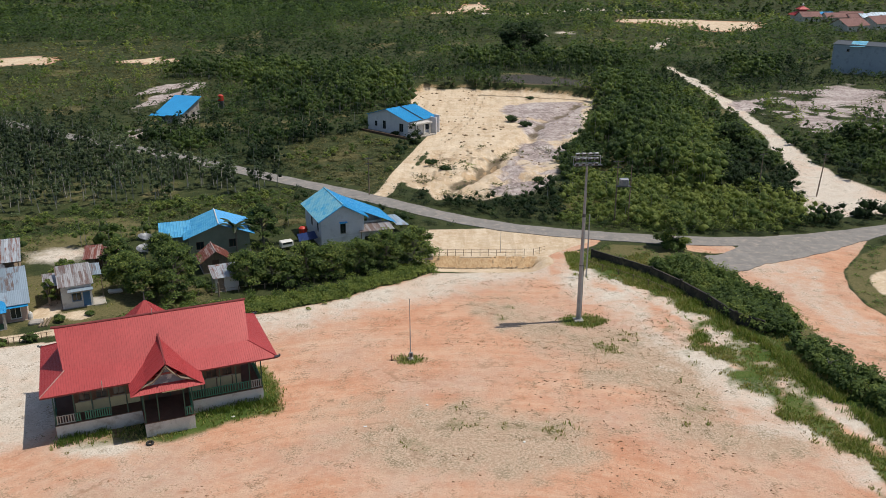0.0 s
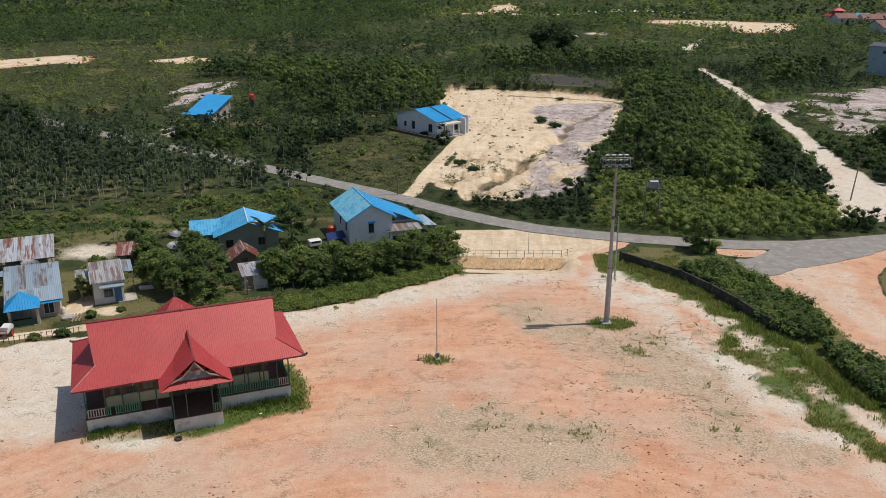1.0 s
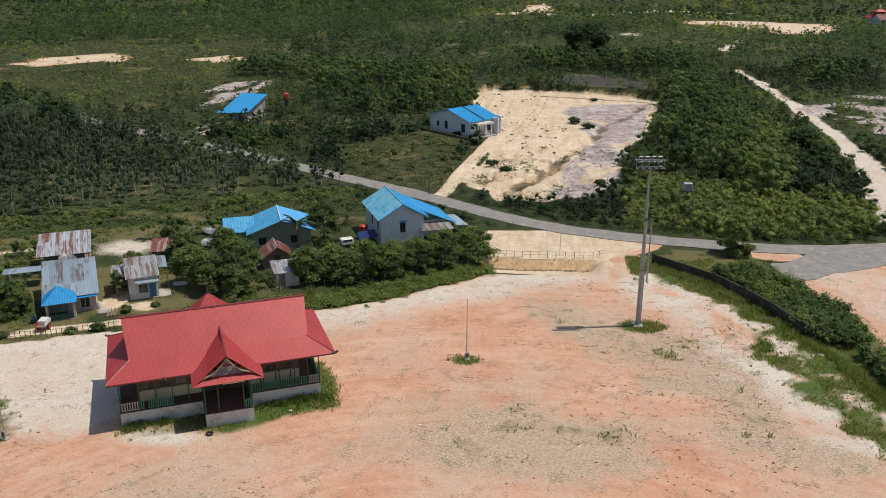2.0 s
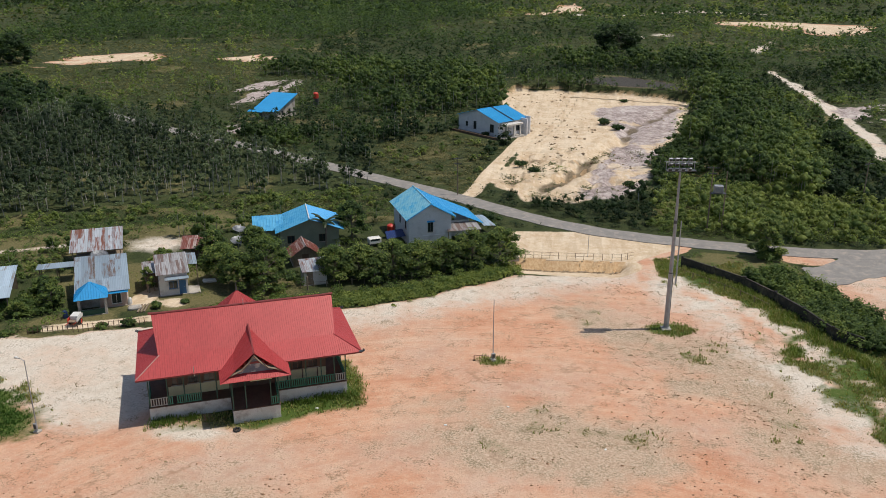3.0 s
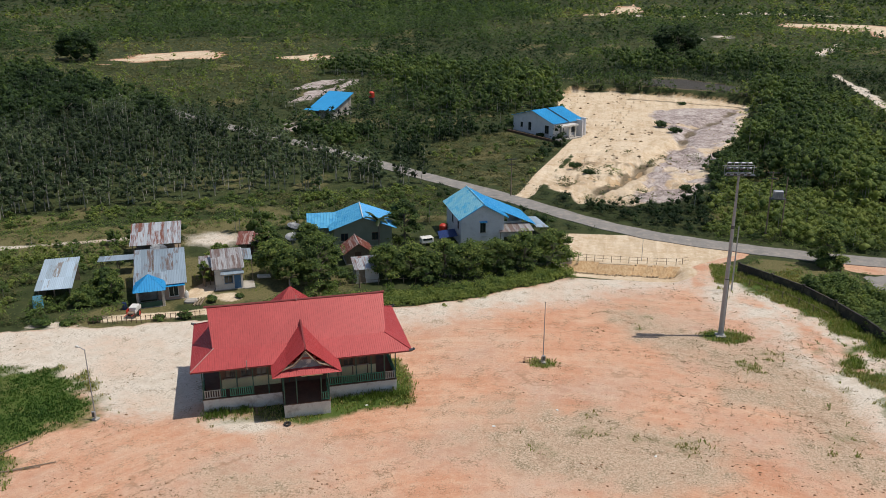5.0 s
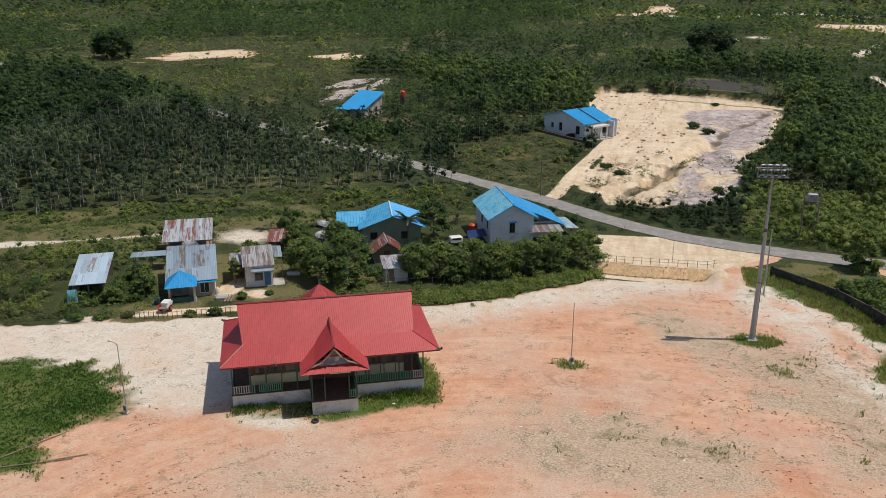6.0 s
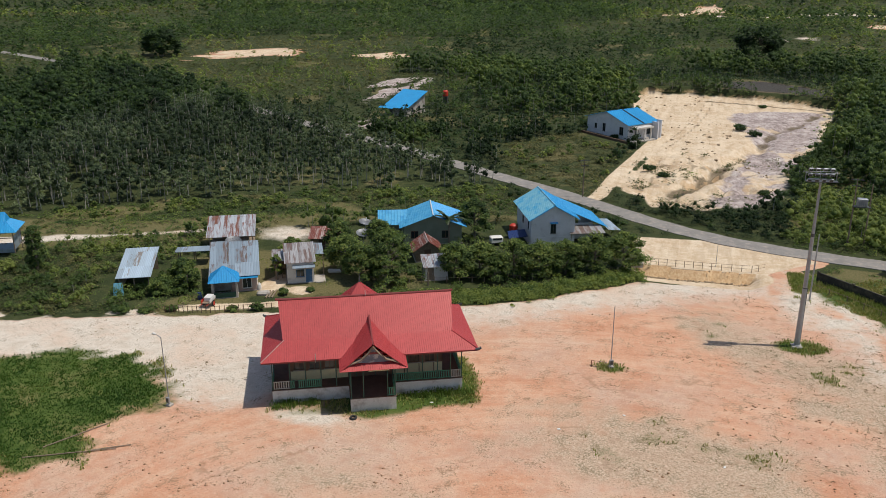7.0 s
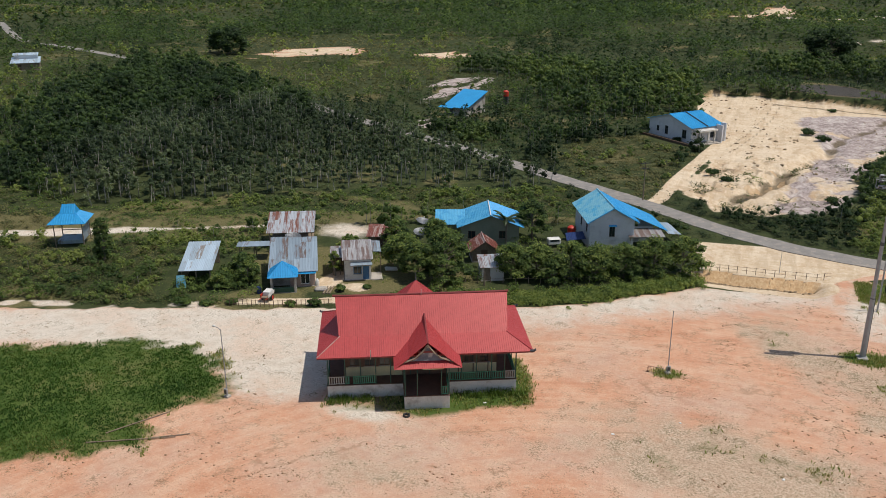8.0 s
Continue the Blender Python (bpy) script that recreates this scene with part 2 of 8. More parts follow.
M_GROUND = ground_material()
M_ASPHALT = surface("asphalt", (0.18, 0.172, 0.164), (0.265, 0.252, 0.236), 0.5, 0.9, stain=(0.34, 0.30, 0.26), stain_scale=0.9, stain_at=(0.5, 0.7))
M_RED = surface("red painted sheet", (0.36, 0.042, 0.045), (0.43, 0.058, 0.060), 0.35, 0.45, 0.1, relief=0.0, fine=3.0)
M_RED_DARK = surface("dark red ridge cap", (0.16, 0.03, 0.03), (0.24, 0.04, 0.04), 0.8, 0.6, relief=0.0)
M_WORNRED = surface("worn red capping", (0.30, 0.10, 0.09), (0.46, 0.30, 0.27), 1.5, 0.7, relief=0.0)
M_BLUE = surface("blue painted sheet", (0.010, 0.255, 0.56), (0.020, 0.32, 0.66), 0.4, 0.4, 0.1, relief=0.0, fine=3.0)
M_BLUE_FADED = surface("faded blue sheet", (0.12, 0.42, 0.58), (0.26, 0.54, 0.66), 1.6, 0.45, 0.1, stain=(0.05, 0.36, 0.60), stain_scale=0.9, stain_at=(0.5, 0.62), relief=0.0)
M_BLUE_MID = surface("sunned blue sheet", (0.035, 0.31, 0.58), (0.11, 0.41, 0.64), 1.2, 0.45, 0.1, stain=(0.02, 0.25, 0.52), stain_scale=0.8, relief=0.0)
M_PLASTER = surface("grey plaster", (0.62, 0.63, 0.66), (0.73, 0.74, 0.77), 0.6, 0.9, stain=(0.46, 0.46, 0.47), stain_scale=0.5, stain_at=(0.55, 0.8))
M_WHITEWALL = surface("whitewashed plaster", (0.52, 0.50, 0.47), (0.64, 0.63, 0.60), 0.7, 0.9, stain=(0.30, 0.26, 0.22), stain_scale=0.8, stain_at=(0.52, 0.72))
M_PINKWALL = surface("pink plaster", (0.40, 0.29, 0.24), (0.50, 0.37, 0.31), 0.9, 0.9)
M_GREENWALL = surface("green grey plaster", (0.20, 0.23, 0.17), (0.28, 0.31, 0.24), 0.7, 0.9)
M_CONCRETE = surface("concrete", (0.33, 0.31, 0.28), (0.47, 0.44, 0.40), 0.8, 0.9, stain=(0.22, 0.19, 0.16))
M_GREENPAINT = plain("green paint", (0.035, 0.20, 0.13))
M_GREENDARK = plain("dark green paint", (0.02, 0.085, 0.06))
M_CREAM = surface("cream boards", (0.52, 0.50, 0.30), (0.62, 0.60, 0.38), 1.2, 0.7)
M_BROWN = surface("brown boards", (0.085, 0.05, 0.035), (0.15, 0.09, 0.06), 1.5, 0.75)
M_WOOD = surface("weathered wood", (0.16, 0.12, 0.085), (0.28, 0.22, 0.16), 3.0, 0.85)
M_WHITEPAINT = plain("white paint", (0.70, 0.70, 0.68))
M_STEEL = surface("galvanised steel", (0.28, 0.30, 0.33), (0.38, 0.40, 0.43), 2.0, 0.5, 0.5, relief=0.0)
M_DARKSTEEL = plain("dark steel", (0.10, 0.11, 0.12), 0.5, 0.5)
M_BLACK = surface("near-black wall", (0.018, 0.018, 0.017), (0.045, 0.042, 0.036), 0.8, 0.85, stain=(0.10, 0.09, 0.06), stain_scale=0.7)
M_RUBBER = plain("black rubber", (0.025, 0.025, 0.025), 0.8)
M_GLASS = glass_dark("window glass")
M_BLUEFRAME = plain("blue window paint", (0.05, 0.16, 0.32))
M_REDPLASTIC = plain("red plastic", (0.55, 0.04, 0.02))
M_BLUETARP = plain("dark blue sheet", (0.012, 0.035, 0.14))
M_RUST_A = rusty_metal("rusty sheets", (0.42, 0.46, 0.50), (0.26, 0.105, 0.07), 0.40, 0.45)
M_RUST_B = rusty_metal("grey sheets", (0.30, 0.38, 0.45), (0.20, 0.145, 0.125), 0.22)
M_RUST_C = rusty_metal("brown weathered sheets", (0.40, 0.40, 0.41), (0.24, 0.17, 0.15), 0.44, 0.35)
M_RUST_D = rusty_metal("red rusty sheets", (0.46, 0.38, 0.35), (0.27, 0.085, 0.06), 0.66, 0.4)
M_ZINC = rusty_metal("bright zinc sheets", (0.44, 0.55, 0.64), (0.32, 0.28, 0.25), 0.12)
M_BARK = surface("bark", (0.13, 0.11, 0.085), (0.24, 0.21, 0.17), 3.0, 0.95)
M_PALEBARK = surface("pale bark", (0.30, 0.28, 0.25), (0.46, 0.43, 0.39), 2.0, 0.95)
# blue share raised slightly: a touch of haze mixed into the leaf colour
GREENS = [(0.0, (0.018, 0.038, 0.017)), (0.3, (0.044, 0.084, 0.030)), (0.55, (0.088, 0.146, 0.045)), (0.8, (0.165, 0.235, 0.065)), (1.0, (0.28, 0.335, 0.095))]
M_LEAF = foliage("leaves", GREENS, 0.5)
M_RUBBERLEAF = foliage("grey green leaves", [(0.0, (0.026, 0.046, 0.025)), (0.5, (0.080, 0.122, 0.062)), (1.0, (0.21, 0.26, 0.14))], 0.5)
M_FERN = foliage("dry fern", [(0.0, (0.042, 0.064, 0.022)), (0.5, (0.092, 0.108, 0.038)), (1.0, (0.18, 0.165, 0.070))], 0.35)
M_LAWN = foliage("deep green grass", [(0.0, (0.026, 0.076, 0.013)), (0.5, (0.058, 0.130, 0.021)), (0.8, (0.14, 0.20, 0.044)), (1.0, (0.30, 0.265, 0.11))], 0.4)
M_GRASS = foliage("grass", [(0.0, (0.055, 0.10, 0.020)), (0.5, (0.115, 0.185, 0.036)), (0.8, (0.22, 0.28, 0.065)), (1.0, (0.38, 0.34, 0.15))], 0.35)


# ---- building helpers ----
def part(name, bm, mat, parent=None, label="", m=None):
    """Links a bmesh as one mesh object, under a thing or a part."""
    me = bpy.data.meshes.new(name)
    bm.to_mesh(me)
    bm.free()
    me.materials.append(mat)
    ob = new(name, me)
    if parent is not None:
        ob.parent = parent
    if m is not None:
        ob.matrix_basis = m
    if label:
        ob["label"] = label
    return ob


def thing(name, m, label, category, group="", kind=""):
    ob = new(name)
    ob.empty_display_size = 0.3
    ob.matrix_basis = m
    return tagged(ob, label, category, group, kind)


def add_box(bm, x0, x1, y0, y1, z0, z1):
    v = [bm.verts.new((x, y, z)) for z in (z0, z1) for y in (y0, y1) for x in (x0, x1)]
    for f in ((0, 2, 3, 1), (4, 5, 7, 6), (0, 1, 5, 4), (2, 6, 7, 3), (0, 4, 6, 2), (1, 3, 7, 5)):
        bm.faces.new([v[i] for i in f])
    return v


def box(x0, x1, y0, y1, z0, z1, bevel=0.0):
    bm = bmesh.new()
    add_box(bm, x0, x1, y0, y1, z0, z1)
    if bevel:
        bmesh.ops.bevel(bm, geom=bm.edges[:], offset=bevel, segments=1, affect="EDGES")
    return bm


def add_tube(bm, points, radii, sides=6, cap=True):
    """A tapered tube along points."""
    rings = []
    for i, p in enumerate(points):
        a = Vector(points[max(i - 1, 0)])
        b = Vector(points[min(i + 1, len(points) - 1)])
        d = (b - a).normalized()
        s = d.cross(Vector((0, 1, 0.1)) if abs(d.z) > 0.5 else Vector((0, 0, 1))).normalized()
        u = d.cross(s)
        rings.append([bm.verts.new(Vector(p) + (s * math.cos(k * math.tau / sides) + u * math.sin(k * math.tau / sides)) * radii[i]) for k in range(sides)])
    for r0, r1 in zip(rings, rings[1:]):
        for k in range(sides):
            bm.faces.new((r0[k], r0[(k + 1) % sides], r1[(k + 1) % sides], r1[k]))
    if cap:
        bm.faces.new(rings[0][::-1])
        bm.faces.new(rings[-1])


def tube(points, radii, sides=6):
    bm = bmesh.new()
    add_tube(bm, points, radii, sides)
    bmesh.ops.recalc_face_normals(bm, faces=bm.faces[:])
    return bm


def pole_bm(x, y, z0, z1, r0, r1=None, sides=8):
    return tube([(x, y, z0), (x, y, z1)], [r0, r0 if r1 is None else r1], sides)


def sheet(pts, pitch=0.3, rib=0.035, thick=0.04):
    """A ribbed metal sheet over a flat convex outline; the first edge is the eave, ribs run up the slope."""
    P = [Vector(p) for p in pts]
    u = (P[1] - P[0]).normalized()
    nrm = Vector((0, 0, 0))
    for i in range(1, len(P) - 1):
        nrm += (P[i] - P[0]).cross(P[i + 1] - P[0])
    nrm.normalize()
    v = nrm.cross(u).normalized()
    if nrm.z < 0:
        nrm = -nrm
    q = [((p - P[0]).dot(u), (p - P[0]).dot(v)) for p in P]
    lo, hi = min(a for a, _ in q), max(a for a, _ in q)

    def span(t):
        ys = []
        for (a0, b0), (a1, b1) in zip(q, q[1:] + q[:1]):
            if min(a0, a1) - 1e-6 <= t <= max(a0, a1) + 1e-6:
                ys += [b0, b1] if abs(a1 - a0) < 1e-6 else [b0 + (b1 - b0) * (t - a0) / (a1 - a0)]
        return min(ys), max(ys)

    cuts = {round(a, 4): 0.0 for a, _ in q}
    k = 0
    while lo + k * pitch < hi:
        s = lo + k * pitch
        for d, h in ((0.0, 0.0), (pitch * 0.62, 0.0), (pitch * 0.70, 1.0), (pitch * 0.90, 1.0), (pitch * 0.98, 0.0)):
            if lo < s + d < hi:
                cuts[round(s + d, 4)] = h
        k += 1
    bm = bmesh.new()
    rows = []
    for t in sorted(cuts):
        a, b = span(min(max(t, lo + 1e-5), hi - 1e-5))
        o = P[0] + u * t
        top = nrm * (thick + rib * cuts[t])
        rows.append([bm.verts.new(o + v * a + top), bm.verts.new(o + v * b + top), bm.verts.new(o + v * b), bm.verts.new(o + v * a)])
    for r0, r1 in zip(rows, rows[1:]):
        for k in range(4):
            bm.faces.new((r0[k], r0[(k + 1) % 4], r1[(k + 1) % 4], r1[k]))
    bm.faces.new(rows[0][::-1])
    bm.faces.new(rows[-1])
    bmesh.ops.remove_doubles(bm, verts=bm.verts[:], dist=1e-4)
    bmesh.ops.recalc_face_normals(bm, faces=bm.faces[:])
    return bm


def wall(length, height, thick, holes=(), z0=0.0, gable=0.0):
    """A wall along x from 0, its outside at y = 0, with openings (x0, x1, z0, z1) cut through it, and a gable above if asked for."""
    bm = bmesh.new()
    xs = sorted({0.0, length, *[h[0] for h in holes], *[h[1] for h in holes], *([length / 2] if gable else [])})
    zs = sorted({0.0, height, *[h[2] for h in holes], *[h[3] for h in holes]})
    nx, nz = len(xs) - 1, len(zs) - 1
    solid = {(i, k) for i in range(nx) for k in range(nz)
             if not any(h[0] < (xs[i] + xs[i + 1]) / 2 < h[1] and h[2] < (zs[k] + zs[k + 1]) / 2 < h[3] for h in holes)}
    made = {}

    def vert(i, j, k):
        if (i, j, k) not in made:
            made[i, j, k] = bm.verts.new((xs[i], j * thick, z0 + zs[k]))
        return made[i, j, k]

    for i, k in solid:
        bm.faces.new((vert(i, 0, k), vert(i + 1, 0, k), vert(i + 1, 0, k + 1), vert(i, 0, k + 1)))
        bm.faces.new((vert(i, 1, k + 1), vert(i + 1, 1, k + 1), vert(i + 1, 1, k), vert(i, 1, k)))
        for di, dk, p, q in ((-1, 0, (i, k), (i, k + 1)), (1, 0, (i + 1, k + 1), (i + 1, k)), (0, -1, (i + 1, k), (i, k)), (0, 1, (i, k + 1), (i + 1, k + 1))):
            if (i + di, k + dk) in solid or (gable and dk == 1 and k == nz - 1):
                continue
            bm.faces.new((vert(p[0], 1, p[1]), vert(p[0], 0, p[1]), vert(q[0], 0, q[1]), vert(q[0], 1, q[1])))
    if gable:
        top = [[vert(i, j, nz) for i in range(nx + 1)] for j in (0, 1)]
        apex = [bm.verts.new((length / 2, j * thick, z0 + height + gable)) for j in (0, 1)]
        bm.faces.new(top[0] + [apex[0]])
        bm.faces.new((top[1] + [apex[1]])[::-1])
        bm.faces.new((top[0][0], apex[0], apex[1], top[1][0]))
        bm.faces.new((top[0][-1], top[1][-1], apex[1], apex[0]))
    bmesh.ops.recalc_face_normals(bm, faces=bm.faces[:])
    return bm


def window(parent, m, w, h, frame_mat, pane_mat=None, bars=1):
    """A window with frame, sill, panes and mullions, its lower left corner at the pose m, in a wall along x."""
    t = 0.07
    cols = [t + i * (w - 2 * t) / (bars + 1) for i in range(bars + 2)]
    bm = wall(w, h, 0.11, [(a + 0.025 * (i > 0), b - 0.025 * (i < bars), t, h - t) for i, (a, b) in enumerate(zip(cols, cols[1:]))])
    bmesh.ops.translate(bm, verts=bm.verts[:], vec=(0, -0.03, 0))
    fr = part("window", bm, frame_mat, parent, m=m)
    part("pane", box(t, w - t, 0.03, 0.045, t, h - t), pane_mat or M_GLASS, fr)
    part("sill", box(-0.06, w + 0.06, -0.1, 0.02, -0.07, -0.003), M_CONCRETE, fr)
    return fr


def door(parent, m, w, h, mat, frame_mat):
    bm = wall(w, h, 0.12, [(0.07, w - 0.07, 0.0, h - 0.07)])
    bmesh.ops.translate(bm, verts=bm.verts[:], vec=(0, -0.03, 0))
    fr = part("door_frame", bm, frame_mat, parent, m=m)
    leaf = part("door_leaf", box(0.075, w - 0.075, 0.02, 0.06, 0.01, h - 0.075), mat, fr)
    part("handle", box(w - 0.2, w - 0.14, -0.03, 0.01, h * 0.45, h * 0.45 + 0.12), M_STEEL, fr)
    return fr


# ---- plan: outlines of the ground's surfaces, in metres ----
def poly_dist(X, Y, pts, closed=False):
    """Distance to a polyline; for a closed outline it is negative inside."""
    X, Y = np.asarray(X, float), np.asarray(Y, float)
    best = np.full(X.shape, 1e9)
    inside = np.zeros(X.shape, bool)
    seq = list(zip(pts, pts[1:] + (pts[:1] if closed else [])))
    for (x0, y0), (x1, y1) in seq if closed else list(zip(pts, pts[1:])):
        dx, dy = x1 - x0, y1 - y0
        t = np.clip(((X - x0) * dx + (Y - y0) * dy) / max(dx * dx + dy * dy, 1e-9), 0, 1)
        best = np.minimum(best, np.hypot(X - x0 - t * dx, Y - y0 - t * dy))
        if closed and y0 != y1:
            inside ^= ((y0 > Y) != (y1 > Y)) & (X < dx * (Y - y0) / dy + x0)
    return np.where(inside, -best, best) if closed else best


def smooth_line(pts, step=2.0):
    """Catmull-Rom through the points."""
    P = [Vector(p) for p in pts]
    P = [P[0] * 2 - P[1]] + P + [P[-1] * 2 - P[-2]]
    out = []
    for a, b, c, d in zip(P, P[1:], P[2:], P[3:]):
        n = max(1, int((c - b).length / step))
        for i in range(n):
            t = i / n
            out.append(0.5 * ((2 * b) + (c - a) * t + (2 * a - 5 * b + 4 * c - d) * t * t + (3 * b - a - 3 * c + d) * t ** 3))
    return [tuple(p) for p in out + [P[-2]]]


YARD_EAST = [(17.4, 120), (17.8, 111.3), (21.5, 103.6), (25.6, 98.4), (28.4, 91.6), (29, 84.6), (32, 80), (34, 75), (36.8, 70), (39.4, 65), (43, 57), (50, 40)]
YARD = [(-260, 20), (-130, 56), (-85, 73.6), (-68, 79.6), (-57.6, 83), (-45.7, 87), (-24, 95.7), (-19.4, 98), (-13, 102.5), (-4.6, 109.4), (3.4, 111.6), (10.5, 114),
        (13, 122), (14, 126), (21, 124.5)] + YARD_EAST + [(60, -60), (-260, -60)]
FORECOURT = [(-7, 129), (-4, 119), (-4.5, 116.4), (10.5, 116.2), (13, 118), (20, 124.5), (14, 127.3), (5, 130)]
GREEN = [(-84, 62), (-76, 65), (-71, 68.5), (-63, 72.4), (-56, 72.8), (-51, 70.3), (-47, 65), (-48.5, 61), (-51, 57.5), (-47.5, 53), (-58, 47.8), (-90, 42)]
MAIN_ROAD = smooth_line([(-420, 400), (-350, 343), (-290, 312), (-200, 268), (-142, 236), (-124, 220.5), (-95, 200), (-64, 180.5), (-47.5, 168.8), (-34, 159.2), (-23, 152), (-12.2, 143.8), (-2.5, 136.2), (6.5, 131),
                         (15, 128.2), (25, 126), (35, 124.5), (46, 124.6), (58, 127.5), (70, 132), (100, 145), (160, 168), (300, 215)])
JUNCTION = [(41.5, 123.2), (40.6, 121.2), (37.4, 118.6), (35, 117.2), (36.8, 111.3), (44.3, 115.3), (52.1, 119), (57.8, 122.9), (65.9, 128.5), (58, 128), (46, 125)]
CLAY_ROAD = [(35, 118), (36.4, 111), (40.6, 98.1), (41, 90.8), (41.6, 83.7), (43, 78.2), (48, 62), (70, 30), (84, 40), (62, 75), (53, 93), (51.3, 96.7), (50.4, 100), (50.7, 105.8), (52.5, 112), (57.5, 119), (62, 126), (45, 118.5)]
ISLAND = [(67, 127.5), (64, 124.4), (57.9, 119.2), (52.5, 112.1), (50.7, 105.8), (50.4, 100.1), (51.3, 96.7), (53.5, 92), (70, 66), (110, 70), (120, 140)]
QUARRY = [(-16.5, 264), (-12, 270), (8, 270), (24, 264), (39, 255), (34, 228), (31, 214), (22, 184), (16, 156), (4, 148), (-4, 147), (-13, 163.5), (-9, 180), (-9.5, 190), (-7, 198), (-8, 214), (-14, 240)]
Q_PATH = [(-14.5, 149), (-13.8, 152), (-12.5, 165), (-10, 180), (-8.2, 192), (-6, 205)]
LILAC = [(12, 243), (22, 247), (36, 250), (34, 235), (29, 209), (24, 190), (19.5, 174), (17, 156), (11.5, 150), (6.4, 150), (4.5, 155.6), (7, 166), (9.1, 176), (12, 188), (15.5, 200), (17, 212), (14.5, 224), (10, 234)]
GREY_EARTH = [(8, 272), (9, 294), (22, 303), (42, 282), (41, 262), (24, 268)]
SAND_ROAD = smooth_line([(78, 330), (76, 290), (73.5, 250), (73.6, 226), (72, 200), (69.5, 175), (68.5, 158), (72, 143), (84, 138)])
SAND_FAN = [(77.7, 297), (73.8, 256), (73.0, 232), (71.6, 206), (68.4, 188), (66.9, 175), (66.0, 166), (62.4, 161), (60.0, 154), (61.0, 149), (56.5, 139), (63, 137.2), (71, 139.8), (88, 138), (88, 142), (76.5, 151.4), (73.6, 163.4), (72.6, 175), (73.9, 188), (76, 213), (77.5, 241), (77.2, 266), (79.4, 299)]
LILAC_EAST = [(80.3, 251), (102, 272), (125, 285), (165, 278), (150, 236), (100, 204), (90, 207), (82, 206), (80.5, 225)]
WHITE_PATH = [(-140, 82), (-108, 96), (-98, 101), (-88, 105.5), (-73, 113), (-60, 119)]
CLEAR_WEST = [(-186, 299), (-194, 334), (-186, 350), (-169, 352), (-158, 331), (-172, 318)]
CLEAR_WEST_2 = [(-142, 336), (-124, 353), (-110, 342), (-120, 330), (-137, 326)]
WHITE_SPOT = [(-92, 243), (-108, 292), (-96, 284), (-84, 264), (-80, 240), (-72, 214), (-66, 186), (-76, 192), (-82, 214)]
CLEAR_TOP = [(-16, 548), (-10, 686), (14, 747), (20, 720), (8, 598)]
CLEAR_TOP_2 = [(78, 508), (105, 555), (150, 560), (180, 542), (160, 486), (139, 465), (130, 490), (112, 505)]
TOP_TRACKS = [(60, 640), (78, 690), (162, 678), (225, 620), (320, 680), (420, 690)]
TOP_TRACKS_2 = [(8, 570), (35, 600), (60, 640)]
DIRT_BITS = [(38, 440), (46, 450), (56, 455)]
DIRT_BITS_2 = [(84, 392), (96, 420), (104, 440)]
BANDS = [(-90, 68), (-60, 77), (-45, 83), (-25, 93), (-12, 101), (2, 110), (13.5, 114), (15.8, 110.5), (18.8, 103), (22.8, 97.5), (25.6, 91), (26.4, 84.5), (29.2, 79.5), (31.2, 74), (34.2, 69), (37.2, 63), (41, 55)]
PLANTATION = [(-140, 180), (-128, 126), (-107, 112), (-83, 127), (-62, 141), (-38, 150), (-31, 153.5), (-46, 164), (-63, 176), (-84, 191), (-126, 216)]
VERGE = [(17.4, 119), (19.2, 115), (25, 109.5), (30, 99.3), (33, 92), (36, 88.5), (36, 84), (36.6, 78), (39.6, 70), (43.5, 61), (42, 60), (37, 69.6), (33.6, 76), (31.5, 80.5), (29, 84.6), (28.4, 91.6), (25.6, 98.4), (21.5, 103.6), (17.8, 111.3)]
DRY_STRIP = [(-150, 92), (-108, 98), (-88, 107), (-72, 115), (-45, 125), (-24, 132), (-22, 136), (-45, 131), (-72, 122), (-88, 115), (-108, 106), (-150, 104)]
QUARRY_BANK = [(-30, 200), (-24, 203), (-13.5, 194), (-11.5, 182), (-14.5, 160), (-17, 153.5), (-30, 164), (-38, 185)]
GROVES = [(-300, 360, 26), (-262, 330, 20), (-330, 420, 30), (-236, 402, 26), (-205, 430, 30), (-178, 460, 26), (-250, 470, 34), (-160, 395, 14), (-120, 420, 18), (-92, 300, 9), (-68, 300, 13), (-44, 290, 14), (-30, 262, 11), (-22, 240, 9), (-40, 232, 9), (-56, 262, 9),
          (-60, 420, 20), (-20, 400, 16), (15, 330, 12), (48, 330, 16), (66, 360, 18), (100, 400, 16), (112, 330, 12), (100, 300, 8), (130, 390, 20), (160, 440, 20), (20, 470, 22), (60, 500, 20), (-80, 540, 34), (-130, 620, 40), (40, 600, 30), (110, 640, 34), (-210, 560, 30), (-290, 560, 36), (90, 175, 6), (96, 190, 7), (104, 205, 6), (84, 168, 5)]
OLIVE = [(-150, 262, 22), (-190, 295, 24), (-120, 300, 20), (-70, 330, 20), (-30, 330, 22), (20, 420, 26), (-250, 300, 20), (-282, 400, 22), (-180, 510, 36), (-60, 480, 30), (60, 430, 22), (-340, 500, 40), (90, 560, 30), (-20, 600, 40)]
THIN_STAND = [(-92, 150), (-82, 158), (-60, 160), (-44, 156), (-48, 147), (-64, 139), (-84, 139)]
HALL = (-36.3, 67.0, 24.0)

ROCK_RNG = np.random.default_rng(3)
GX, GY = ROCK_RNG.random((64, 64)), ROCK_RNG.random((64, 64))


